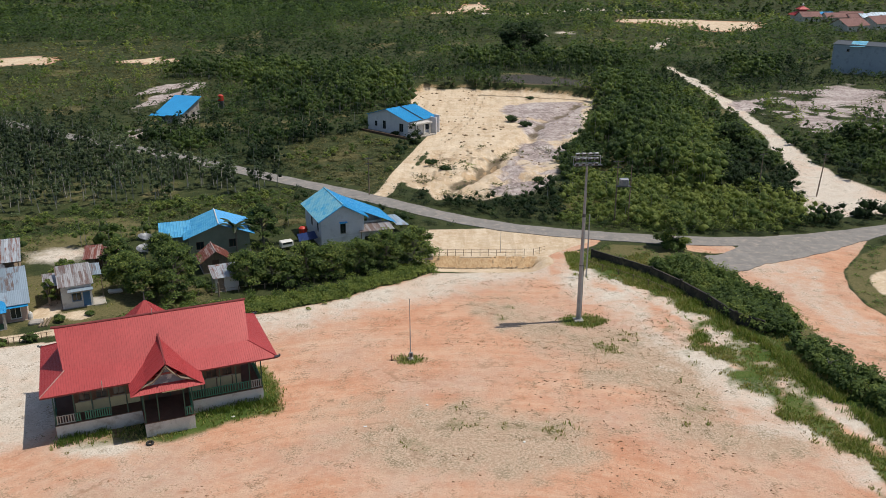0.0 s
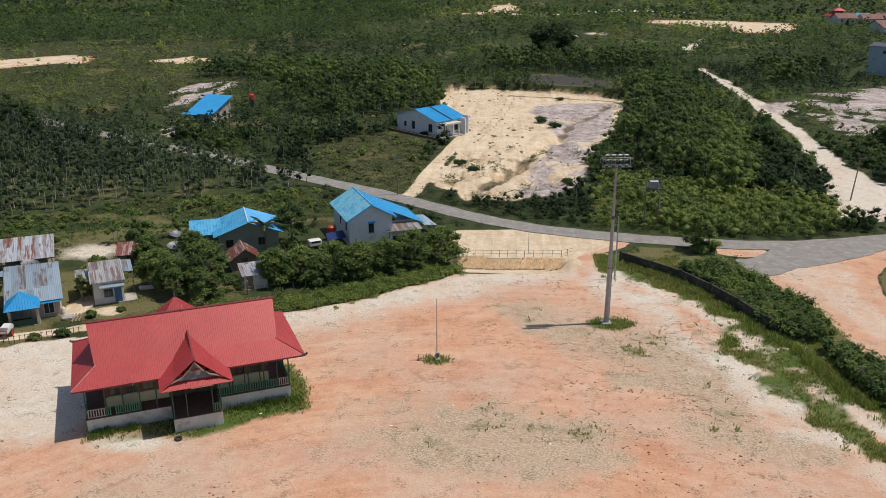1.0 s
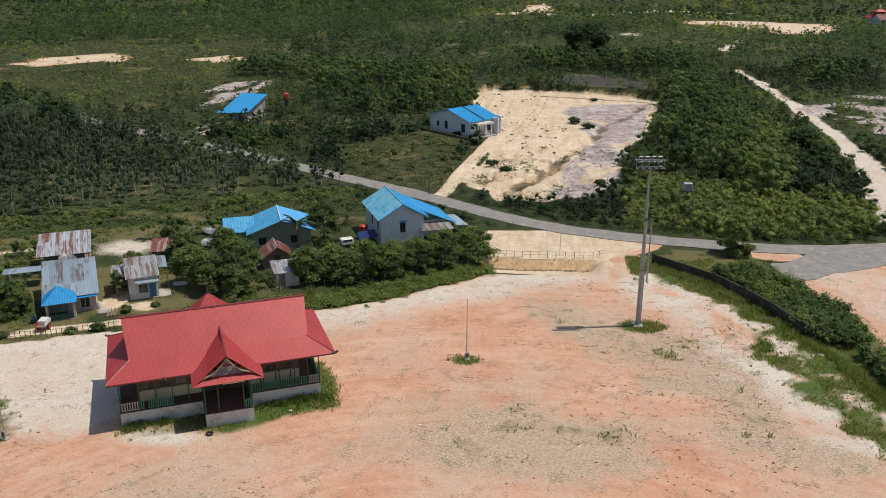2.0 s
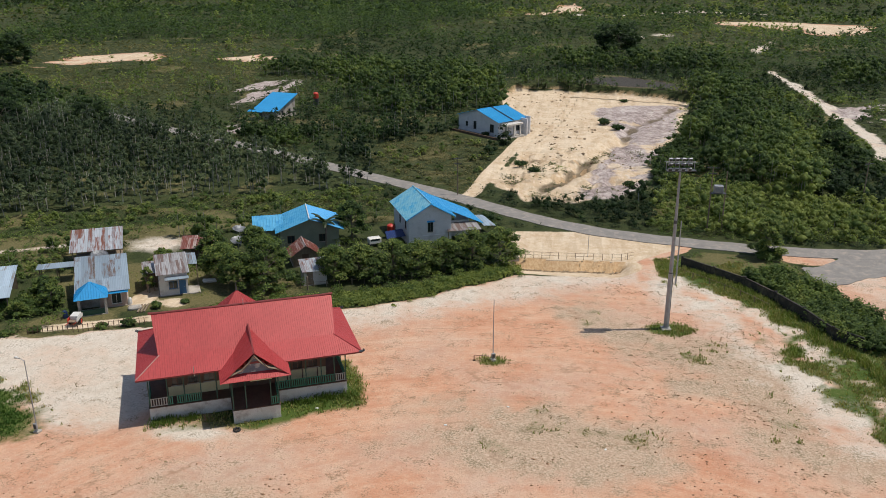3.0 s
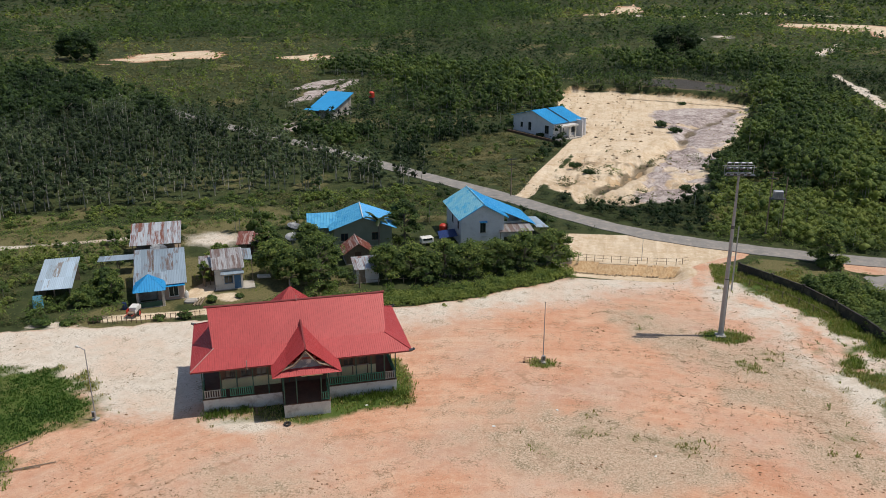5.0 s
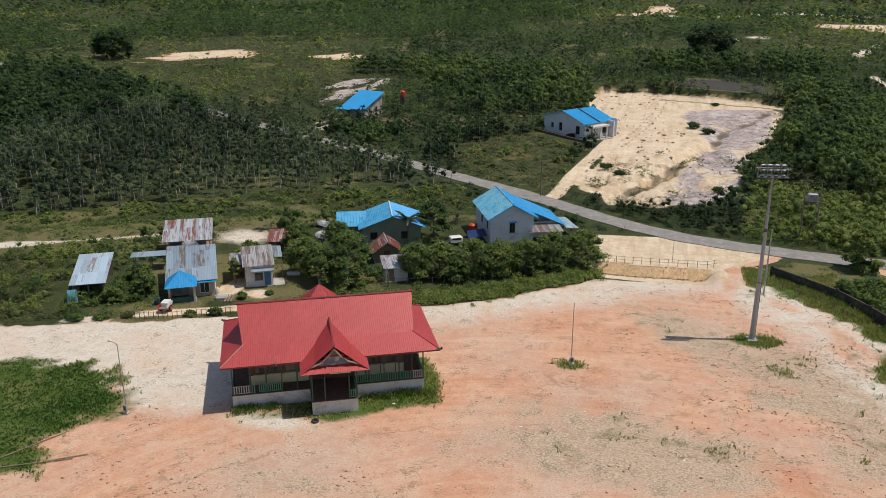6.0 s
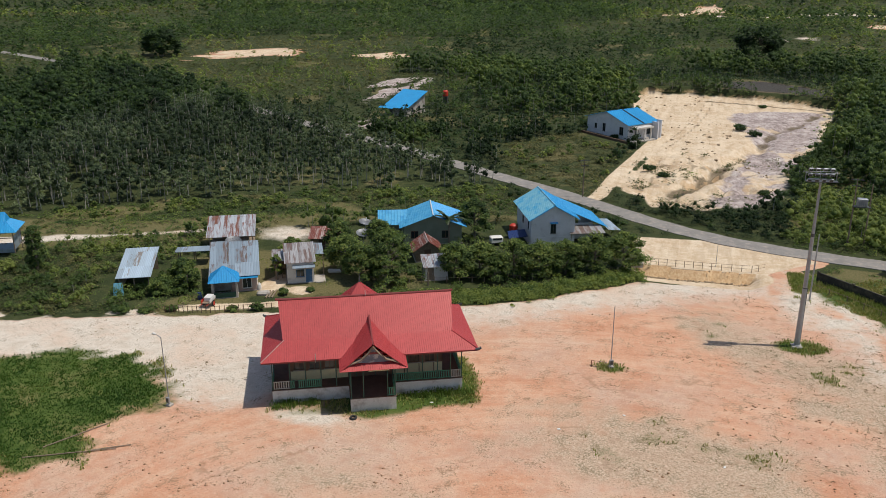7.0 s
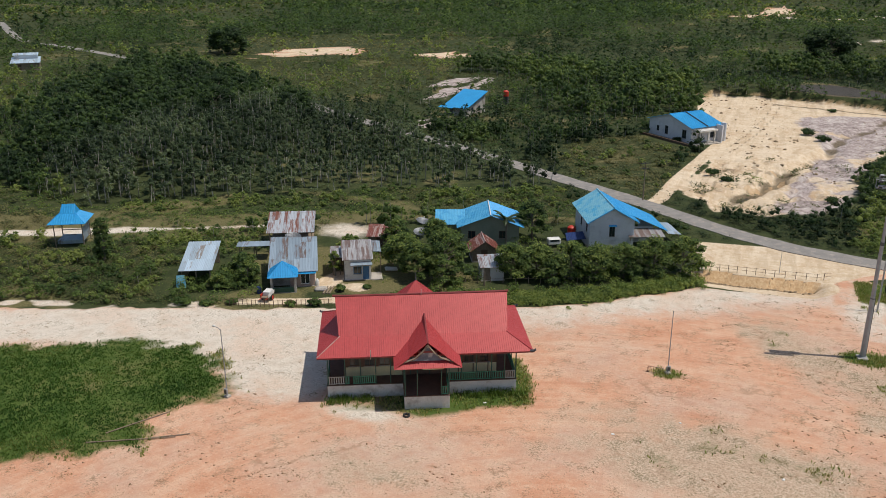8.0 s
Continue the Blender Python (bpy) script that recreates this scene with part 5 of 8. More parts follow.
def grasses():
    rng = np.random.default_rng(23)
    n = 310000
    X, Y = rng.uniform(-92, 42, n), rng.uniform(40, 122, n)
    clay, sand, lilac, lush, dry, cream = soils(X, Y)
    f = fractal(X, Y, 3.0, GY)
    p = np.clip((lush - 0.22) * 1.25, 0, 1) ** 1.3 * np.clip((f - 0.30) * 2.6, 0.04, 1)
    lawn = poly_dist(X, Y, GREEN, True) < 0
    p = np.where(lawn, np.maximum(p, 0.8 * np.clip((lush - 0.3) * 1.6, 0, 1)), p)
    p = np.where((X > 15) & (Y < 119), p * 1.6, p)
    k = (rng.random(n) < p * 0.7) & (poly_dist(X, Y, MAIN_ROAD) > 2.6)
    ca, sa = math.cos(radians(HALL[2])), math.sin(radians(HALL[2]))
    hx, hy = (X - HALL[0]) * ca + (Y - HALL[1]) * sa, -(X - HALL[0]) * sa + (Y - HALL[1]) * ca
    k &= ~((hx > -0.1) & (hx < 19) & (hy > -0.1) & (hy < 10)) & ~((hx > 7.3) & (hx < 12) & (hy > -2.9) & (hy < 0.1))
    for x, y, r in HOUSE_SPOTS:
        k &= np.hypot(X - x, Y - y) > r * 0.62
    tone = 0.25 + 0.6 * fractal(X, Y, 7)
    tone = np.where(poly_dist(X, Y, GREEN, True) < 0, tone - 0.24 + 0.7 * (fractal(X, Y, 3.5) - 0.5) + 0.7 * np.clip((fractal(X, Y, 9, GY) - 0.52) * 3, 0, 1) + 0.25 * np.clip((Y - 67) / 6, 0, 1), tone + 0.34)
    for sel, nm, lab in ((lawn, "lawn", "lush deep green grass of an open lawn"), (~lawn, "grass", "green grass in patches on the clay")):
        j = k & sel
        blades(nm, X[j], Y[j], (0.07 + 0.13 * f[j]) if nm == "lawn" else (0.12 + 0.2 * f[j]), np.full(j.sum(), 0.055), tone[j], M_LAWN if nm == "lawn" else M_GRASS, lab, 4)
    # tall grass along the foot of the dark wall and the hedge
    seg = np.array(HEDGE_FOOT[:-1])
    q = rng.random(2600) * (len(seg) - 1.001)
    i = q.astype(int)
    P = seg[i] + (seg[i + 1] - seg[i]) * (q - i)[:, None] + np.array([-0.75, -0.35]) * (0.3 + np.abs(rng.normal(size=2600)))[:, None]
    ok = fractal(P[:, 0], P[:, 1], 3) > 0.40
    P = P[ok]
    blades("verge_grass", P[:, 0], P[:, 1], 0.25 + 0.4 * rng.random(len(P)), np.full(len(P), 0.04), 0.5 + 0.45 * rng.random(len(P)), M_GRASS, "tall yellow-green grass along the foot of the dark wall", 6, 9, 0.2)
    # tall weeds along the hall's plinth
    x = rng.uniform(0, 19.5, 420)
    y = -0.25 - np.abs(rng.normal(size=420)) * 0.45
    ok = ((x < 4.2) | (x > 12.3)) & (rng.random(420) < np.where(x > 15, 0.7, np.where(x < 4.2, 0.6, 0.25)))
    x, y = x[ok], y[ok]
    blades("tall_weeds", HALL[0] + x * ca - y * sa, HALL[1] + x * sa + y * ca, np.where(x > 14, 0.5, 0.45), np.full(len(x), 0.04), np.full(len(x), 0.42), M_GRASS,
           "tall green weeds growing against the plinth", 9, 6, 0.2)
    # small weeds and clods on the bare ground
    n = 260000
    X, Y = rng.uniform(-80, 42, n), rng.uniform(44, 118, n)
    clay, sand, lilac, lush, dry, cream = soils(X, Y)
    f = fractal(X, Y, 4.0, GY) * 0.6 + fractal(X, Y, 16) * 0.4
    ring = np.hypot(X - 1.0, Y - 28.0)
    f = f + 0.10 * (np.sin(ring * 1.9) * np.sin(ring * 0.53 + 1)) + 0.06 * np.clip((X + 10) / 30, 0, 1)
    f = f + 0.10 * weedy(X, Y)
    k = (clay > 0.8) & (lush < 0.6) & (rng.random(n) < np.clip((f - 0.56) * 1.1, 0.004, 0.22))
    hx, hy = (X - HALL[0]) * ca + (Y - HALL[1]) * sa, -(X - HALL[0]) * sa + (Y - HALL[1]) * ca
    k &= ~((hx > -0.3) & (hx < 19.3) & (hy > -3) & (hy < 10.5))
    q = rng.random(k.sum())
    blades("small_weeds", X[k], Y[k], 0.03 + 0.05 * q ** 3, 0.03 + 0.02 * q ** 3, 0.7 * rng.random(k.sum()) + 0.2 * weedy(X[k], Y[k]), M_WEED, "small dry weeds scattered over the clay", 6, 7, 0.10)
    # clods thrown up along the wheel arcs
    n = 26000
    X, Y = rng.uniform(-60, 38, n), rng.uniform(44, 80, n)
    ring = np.hypot(X - 1.0, Y - 28.0)
    f = fractal(X, Y, 5, GY) * 0.6 + fractal(X, Y, 13) * 0.4 + 0.10 * np.sin(ring * 1.3) * np.sin(ring * 0.41 + 2)
    clay, sand, lilac, lush, dry, cream = soils(X, Y)
    k = (clay > 0.9) & (lush < 0.3) & (sand < 0.6) & (rng.random(n) < np.clip((f - 0.55) * 1.6, 0.003, 0.3))
    hx, hy = (X - HALL[0]) * ca + (Y - HALL[1]) * sa, -(X - HALL[0]) * sa + (Y - HALL[1]) * ca
    k &= ~((hx > -0.3) & (hx < 19.3) & (hy > -3) & (hy < 10.5))
    X, Y = X[k], Y[k]
    sz = 0.035 + 0.085 * rng.random(len(X)) ** 2
    fol = Foliage()
    fol.masses(rng, np.stack([X, Y, ground_height(X, Y) + sz * 0.15], -1), np.stack([sz * 1.4, sz, sz * 0.6], -1), np.full(len(X), 0.5), 6, 2, 0.3)
    tagged(new("clay_clods", fol.mesh("clay_clods", M_YARDCLOD)), "small brown clods of clay along the wheel arcs", "clods", kind="stuff")


M_YARDCLOD = surface("brown clay clods", (0.25, 0.15, 0.085), (0.42, 0.26, 0.16), 0.8, 0.95)
M_WEED = foliage("dry weeds", [(0.0, (0.16, 0.115, 0.060)), (0.5, (0.22, 0.175, 0.085)), (1.0, (0.28, 0.25, 0.12))])


def bush(x, y, h, r, label, seed, tone=0.35):
    """A shrub of several stems with a loose leafy crown."""
    rng = np.random.default_rng(seed)
    t = thing("bush", pose(x, y, float(ground_height(x, y))), label, "bush", "bushes on bare ground")
    bm = bmesh.new()
    cs = []
    for i in range(7):
        a, q = i * 2.4 + rng.random(), 0.25 + 0.75 * rng.random()
        c = (math.cos(a) * r * 0.55 * q, math.sin(a) * r * 0.55 * q, h * (0.28 + 0.3 * rng.random()))
        add_tube(bm, [(c[0] * 0.15, c[1] * 0.15, -0.05), c], [0.05, 0.02], 5)
        cs.append(c)
    part("stems", bm, M_BARK, t)
    cs, fol = np.array(cs), Foliage()
    tn = np.clip(tone + 0.3 * (rng.random(7) - 0.5), 0, 1)
    rad = np.stack([np.full(7, r * 0.5), np.full(7, r * 0.5), np.full(7, h * 0.38)], -1)
    fol.masses(rng, cs, rad * 0.6, tn, 6, 3, 0.35)
    fol.leaves(leaf_quads(rng, cs, rad, 60, np.full(7, 0.15), up=0.6, shell=0.5), np.repeat(tn, 60))
    ob = new("crown", fol.mesh("crown", M_LEAF))
    ob.parent = t
    return t


def tree(x, y, height, crown, label, seed, tone=0.3, clumps=16, per=90, leaf=0.17, low=0.35, bark=None, narrow=1.0, name="tree", group=""):
    """A tree with a tapered trunk, limbs, and a crown of leaf clumps round the limbs' ends."""
    rng = np.random.default_rng(seed)
    z = float(ground_height(x, y))
    t = thing(name, pose(x, y, z), label, "tree", group)
    bm = bmesh.new()
    bend = rng.normal(size=2) * 0.18
    pts = [(bend[0] * s * s * 2, bend[1] * s * s * 2, -0.1 + s * height * 0.72) for s in (0, 0.3, 0.6, 1.0)]
    r = 0.028 * height
    add_tube(bm, pts, [r * 1.25, r, r * 0.7, r * 0.3], 7)
    cs, rad = [], []
    for i in range(clumps):
        a, s = i * 2.4 + rng.random() * 0.8, low + (1 - low) * ((i + 0.5) / clumps)
        reach = crown * narrow * (0.35 + 0.65 * math.sin(min(1.0, 0.18 + (1 - s) * 1.15) * 1.57)) * (0.55 + 0.5 * rng.random())
        if i == clumps - 1:
            reach *= 0.2
        c = np.array([math.cos(a) * reach, math.sin(a) * reach, height * (s * 0.86 + 0.02)])
        k = min(0.95, s * 0.85)
        b0 = Vector((bend[0] * k * k * 2, bend[1] * k * k * 2, height * 0.72 * k))
        mid = b0.lerp(Vector(c), 0.55) + Vector((0, 0, 0.12 * height * 0.3))
        add_tube(bm, [b0, mid, Vector(c)], [r * 0.38, r * 0.24, r * 0.1], 5)
        cs.append(c)
        rad.append(crown * (0.30 + 0.18 * rng.random()) * np.array([1, 1, 0.72]))
    bmesh.ops.recalc_face_normals(bm, faces=bm.faces[:])
    part("trunk", bm, bark or M_BARK, t)
    cs, rad = np.array(cs), np.array(rad)
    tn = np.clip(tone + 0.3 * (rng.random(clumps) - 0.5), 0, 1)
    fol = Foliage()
    # inner masses at 0.6 of the leaf tone: shade inside the crown, painted in
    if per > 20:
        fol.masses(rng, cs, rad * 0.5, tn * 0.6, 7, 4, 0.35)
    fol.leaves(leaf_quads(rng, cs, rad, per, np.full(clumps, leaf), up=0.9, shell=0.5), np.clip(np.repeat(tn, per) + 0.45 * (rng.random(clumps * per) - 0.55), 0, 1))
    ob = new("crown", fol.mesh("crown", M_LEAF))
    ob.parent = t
    return t


# ---- the hall ----
def build_hall():
    h = thing("hall", pose(HALL[0], HALL[1], 0, 0, 0, HALL[2] + 0.5), "long red-roofed timber hall on a whitewashed plinth with a porch", "building")
    FL, L, D = 1.42, 18.7, 8.9
    part("plinth", box(0, L, 0, D, -0.3, FL - 0.06), M_WHITEWALL, h, "stained whitewashed masonry plinth")
    part("floor", box(-0.05, L + 0.05, -0.05, D + 0.05, FL - 0.06, FL), M_BROWN, h)
    part("porch_plinth", box(7.45, 11.8, -2.75, -0.053, -0.3, FL - 0.06), M_WHITEWALL, h, "stained whitewashed porch plinth")
    part("porch_floor", box(7.40, 11.85, -2.8, -0.052, FL - 0.058, FL), M_BROWN, h)
    # inner walls, with a cream dado between the posts
    xi0, xi1, yi0, yi1, top = 1.75, 16.95, 1.7, 7.2, 5.2
    holes = []
    for x in (2.1, 3.6, 5.1, 12.1, 13.6, 15.1):
        holes.append((x - xi0, x - xi0 + 1.05, 1.15, 2.6))
    holes.append((8.2 - xi0, 10.2 - xi0, 0.0, 2.4))
    part("wall", wall(xi1 - xi0, top - FL, 0.12, holes, FL), M_BROWN, h, m=pose(xi0, yi0, 0))
    part("wall", wall(xi1 - xi0, top - FL, 0.12, (), FL), M_BROWN, h, m=pose(xi1, yi1, 0, 0, 0, 180))
    part("wall", wall(yi1 - yi0, top - FL, 0.12, (), FL), M_BROWN, h, m=pose(xi0, yi1, 0, 0, 0, -90))
    part("wall", wall(yi1 - yi0, top - FL, 0.12, (), FL), M_BROWN, h, m=pose(xi1, yi0, 0, 0, 0, 90))
    for x0, x1 in ((1.8, 3.2), (3.3, 4.7), (4.8, 6.2), (6.3, 7.4), (11.9, 13.0), (13.1, 14.5), (14.6, 16.0), (16.1, 16.9)):
        part("dado_panel", box(x0, x1, yi0 - 0.05, yi0 - 0.003, FL + 0.05, FL + 1.05, 0.01), M_CREAM, h, "cream-painted board panel")
    for x in (2.1, 3.6, 5.1, 12.1, 13.6, 15.1):
        window(h, pose(x, yi0 + 0.02, FL + 1.15), 1.05, 1.45, M_BROWN, bars=1)
    door(h, pose(8.2, yi0 + 0.02, FL), 2.0, 2.4, M_BROWN, M_GREENDARK)
    # verandah posts and rails
    xs = [0.08, 1.75, 3.25, 4.75, 6.2, 7.5, 11.75, 13.2, 14.7, 16.2, 17.5, 18.62]
    ph = 4.93
    for x in xs:
        part("post", box(x - 0.05, x + 0.05, 0.03, 0.13, FL, ph + 0.2), M_GREENDARK, h)
    for y in (3.0, 5.9, 8.8):
        for x in (0.08, 18.62):
            part("post", box(x - 0.05, x + 0.05, y - 0.05, y + 0.05, FL, ph + 0.2), M_GREENDARK, h)
    for x, y in ((7.52, -2.66), (8.7, -2.66), (11.0, -2.66), (11.73, -2.66)):
        part("post", box(x - 0.05, x + 0.05, y - 0.05, y + 0.05, FL, 4.75), M_GREENDARK, h)
    part("beam", box(0, L, 0.02, 0.14, ph - 0.12, ph + 0.04), M_GREENDARK, h)

    def rail(x0, x1, y, mat, along="x"):
        n = max(2, int((x1 - x0) / 0.2))
        r = part("railing", box(x0, x1, -0.035, 0.035, FL + 0.82, FL + 0.89), mat, h, m=pose(0, y, 0) if along == "x" else pose(y, 0, 0, 0, 0, 90))
        part("bottom_rail", box(x0, x1, -0.035, 0.035, FL + 0.08, FL + 0.15), mat, r)
        me = None
        for i in range(n):
            x = x0 + (i + 0.5) * (x1 - x0) / n
            if me is None:
                b = part("baluster", box(-0.05, 0.05, -0.02, 0.02, FL + 0.153, FL + 0.817), mat, r, m=pose(x, 0, 0))
                me = b.data
            else:
                b = new("baluster", me)
                b.parent, b.matrix_basis = r, pose(x, 0, 0)

    M_PALERAIL = plain("pale grey paint", (0.38, 0.38, 0.34))
    rail(0.1, 1.7, 0.08, M_PALERAIL)
    rail(1.8, 2.2, 0.08, M_GREENPAINT)
    rail(2.5, 4.7, 0.08, M_GREENPAINT)
    for a, b in ((11.8, 13.15), (13.25, 14.65), (14.75, 16.15), (16.25, 17.45)):
        rail(a, b, 0.08, M_GREENPAINT)
    rail(17.55, 18.6, 0.08, M_PALERAIL)
    rail(0.1, 2.95, 18.62, M_GREENPAINT, "y")
    rail(3.05, 5.85, 18.62, M_GREENPAINT, "y")
    rail(0.1, 2.95, 0.08, M_GREENPAINT, "y")
    rail(11.05, 11.7, -2.66, M_GREENPAINT)
    rail(-2.6, -0.1, 11.73, M_GREENPAINT, "y")
    # main roof: a skirt all round, and a steep gabled roof above it
    ez, ex0, ex1, ey0, ey1 = 4.9, -0.85, 20.1, -1.1, 10.05
    bz, bx0, bx1, by0, by1 = 6.1, 1.35, 17.75, 1.15, 7.75
    rz, ry, rx0, rx1 = 9.0, 4.45, 0.85, 18.25
    part("skirt_roof", sheet([(ex0, ey0, ez), (ex1, ey0, ez), (bx1, by0, bz), (bx0, by0, bz)], 0.21, 0.022, 0.035), M_RED, h)
    part("skirt_roof", sheet([(ex1, ey1, ez), (ex0, ey1, ez), (bx0, by1, bz), (bx1, by1, bz)], 0.21, 0.022, 0.035), M_RED, h)
    part("skirt_roof", sheet([(ex0, ey1, ez), (ex0, ey0, ez), (bx0, by0, bz), (bx0, by1, bz)], 0.21, 0.022, 0.035), M_RED, h)
    part("skirt_roof", sheet([(ex1, ey0, ez), (ex1, ey1, ez), (bx1, by1, bz), (bx1, by0, bz)], 0.21, 0.022, 0.035), M_RED, h)
    up = -0.015
    part("upper_roof", sheet([(bx0 - 0.1, by0 - 0.03, bz + up), (bx1 + 0.1, by0 - 0.03, bz + up), (rx1, ry, rz), (rx0, ry, rz)], 0.21, 0.022, 0.035), M_RED, h)
    part("upper_roof", sheet([(bx1 + 0.1, by1 + 0.03, bz + up), (bx0 - 0.1, by1 + 0.03, bz + up), (rx0, ry, rz), (rx1, ry, rz)], 0.21, 0.022, 0.035), M_RED, h)
    for x in (bx0 + 0.45, bx1 - 0.55):
        bm = bmesh.new()
        a = [bm.verts.new((x, *p)) for p in ((by0 + 0.15, bz - 0.1), (by1 - 0.15, bz - 0.1), (ry, rz - 0.12))]
        b = [bm.verts.new((x + 0.1, *p)) for p in ((by0 + 0.15, bz - 0.1), (by1 - 0.15, bz - 0.1), (ry, rz - 0.12))]
        bm.faces.new(a[::-1])
        bm.faces.new(b)
        for i in range(3):
            bm.faces.new((a[i], a[(i + 1) % 3], b[(i + 1) % 3], b[i]))
        part("gable", bm, M_RED_DARK, h)
    part("ridge_cap", tube([(rx0 - 0.25, ry, rz + 0.10), (rx0 + 1, ry, rz + 0.05), (rx1 - 1, ry, rz + 0.05), (rx1 + 0.1, ry, rz + 0.08)], [0.12, 0.11, 0.11, 0.12], 6), M_RED_DARK, h, "dark red ridge capping")
    for (xa, ya), (xb, yb) in (((ex0, ey0), (bx0, by0)), ((ex1, ey0), (bx1, by0)), ((ex0, ey1), (bx0, by1)), ((ex1, ey1), (bx1, by1))):
        part("hip_cap", tube([(xa, ya, ez + 0.08), (xb, yb, bz + 0.06)], [0.055, 0.055], 6), M_WORNRED if (xa, ya) == (ex0, ey0) else M_RED, h)
    for x, y, s in ((ex0, ey1, -1), (ex1, ey1, 1), (ex1, ey0, 1)):
        part("corner_finial", tube([(x - s * 0.3, y, ez + 0.06), (x + s * 0.05, y, ez + 0.08), (x + s * 0.22, y, ez + 0.16), (x + s * 0.16, y, ez + 0.3)], [0.1, 0.14, 0.12, 0.05], 6), M_DARKSTEEL, h, "dark curled roof-corner ornament")
    # fascia boards under the eaves
    for a in ((ex0, ex1, ey0 + 0.02, ey0 + 0.06), (ex0, ex1, ey1 - 0.06, ey1 - 0.02)):
        part("fascia", box(*a, ez - 0.14, ez + 0.005), M_RED_DARK, h)
    # porch roof with hollow-curved sides
    pe, py0, gx0, gx1 = 4.62, -3.45, 6.5, 12.9
    cx, prz = 9.7, 6.9
    for s in (-1, 1):
        xe, xm = (gx0 if s < 0 else gx1), cx + s * 1.75
        lower = [(xe, py0, pe), (xe, 0.6, pe + 0.25), (xm, 1.6, 5.72), (xm, -2.9, 5.55)]
        upper = [(xm, -2.9, 5.55), (xm, 1.6, 5.72), (cx, 2.5, 7.55), (cx, -3.05, prz)]
        for pts in (lower, upper):
            bm = sheet(pts if s < 0 else [pts[1], pts[0], pts[3], pts[2]], 0.21, 0.022, 0.035)
            part("porch_roof", bm, M_RED, h)
    part("porch_skirt_roof", sheet([(gx0, py0, pe), (gx1, py0, pe), (cx + 2.3, -2.62, 5.08), (cx - 2.3, -2.62, 5.08)], 0.21, 0.022, 0.035), M_RED, h)
    part("porch_ridge_cap", tube([(cx, -3.25, prz + 0.25), (cx, -2.6, prz + 0.08), (cx, 0, prz + 0.36), (cx, 2.6, 7.62)], [0.05, 0.1, 0.1, 0.1], 6), M_RED_DARK, h)
    bm = bmesh.new()
    out = [(cx - 2.25, 5.1), (cx + 2.25, 5.1), (cx + 1.15, 5.55), (cx + 0.5, 6.15), (cx, 6.75), (cx - 0.5, 6.15), (cx - 1.15, 5.55)]
    a = [bm.verts.new((x, -2.72, z)) for x, z in out]
    b = [bm.verts.new((x, -2.60, z)) for x, z in out]
    bm.faces.new(a)
    bm.faces.new(b[::-1])
    for i in range(len(a)):
        bm.faces.new((a[i], b[i], b[(i + 1) % len(a)], a[(i + 1) % len(a)]))
    part("porch_gable", bm, surface("worn grey boards", (0.12, 0.14, 0.17), (0.20, 0.22, 0.25), 1.5, 0.8, stain=(0.42, 0.42, 0.40), stain_scale=1.6, stain_at=(0.52, 0.6)), h, "grey carved gable board with flaking paint")
    for s in (-1, 1):
        part("bargeboard", tube([(cx + s * 2.45, -2.95, 5.02), (cx + s * 1.2, -2.95, 5.5), (cx + s * 0.55, -2.95, 6.1), (cx, -2.98, 6.85)], [0.1, 0.1, 0.1, 0.1], 4), M_WOOD, h, "weathered wooden bargeboard")
    part("ornament", box(cx - 0.9, cx + 0.9, -2.76, -2.723, 5.95, 6.15), M_RED_DARK, h)
    part("sign_board", box(9.2, 11.2, -2.72, -2.69, 4.15, 4.5), M_CREAM, h, "cream name board with faded lettering")
    for i in range(5):
        part("lettering", box(9.35 + i * 0.36, 9.6 + i * 0.36, -2.728, -2.721, 4.27, 4.38), M_BROWN, h)
    # rear turret roof behind the ridge
    ax, ay, az, hb = 9.1, 7.2, 9.45, 2.75
    for k in range(4):
        c = [(-hb, -hb), (hb, -hb), (hb, hb), (-hb, hb)]
        p, q = c[k], c[(k + 1) % 4]
        part("turret_roof", sheet([(ax + p[0], ay + p[1], 6.3), (ax + q[0], ay + q[1], 6.3), (ax, ay, az)], 0.21, 0.022, 0.035), M_RED, h)
    part("finial", tube([(ax, ay, az), (ax, ay, az + 0.35), (ax, ay, az + 0.8)], [0.1, 0.06, 0.02], 6), M_DARKSTEEL, h)
    part("lightning_rod", pole_bm(cx - 0.2, ry - 0.15, rz, rz + 0.6, 0.03), M_CONCRETE, h)
    part("rain_pipe", pole_bm(4.3, ey0 - 0.05, ez - 0.2, ez + 0.75, 0.035), M_CONCRETE, h)


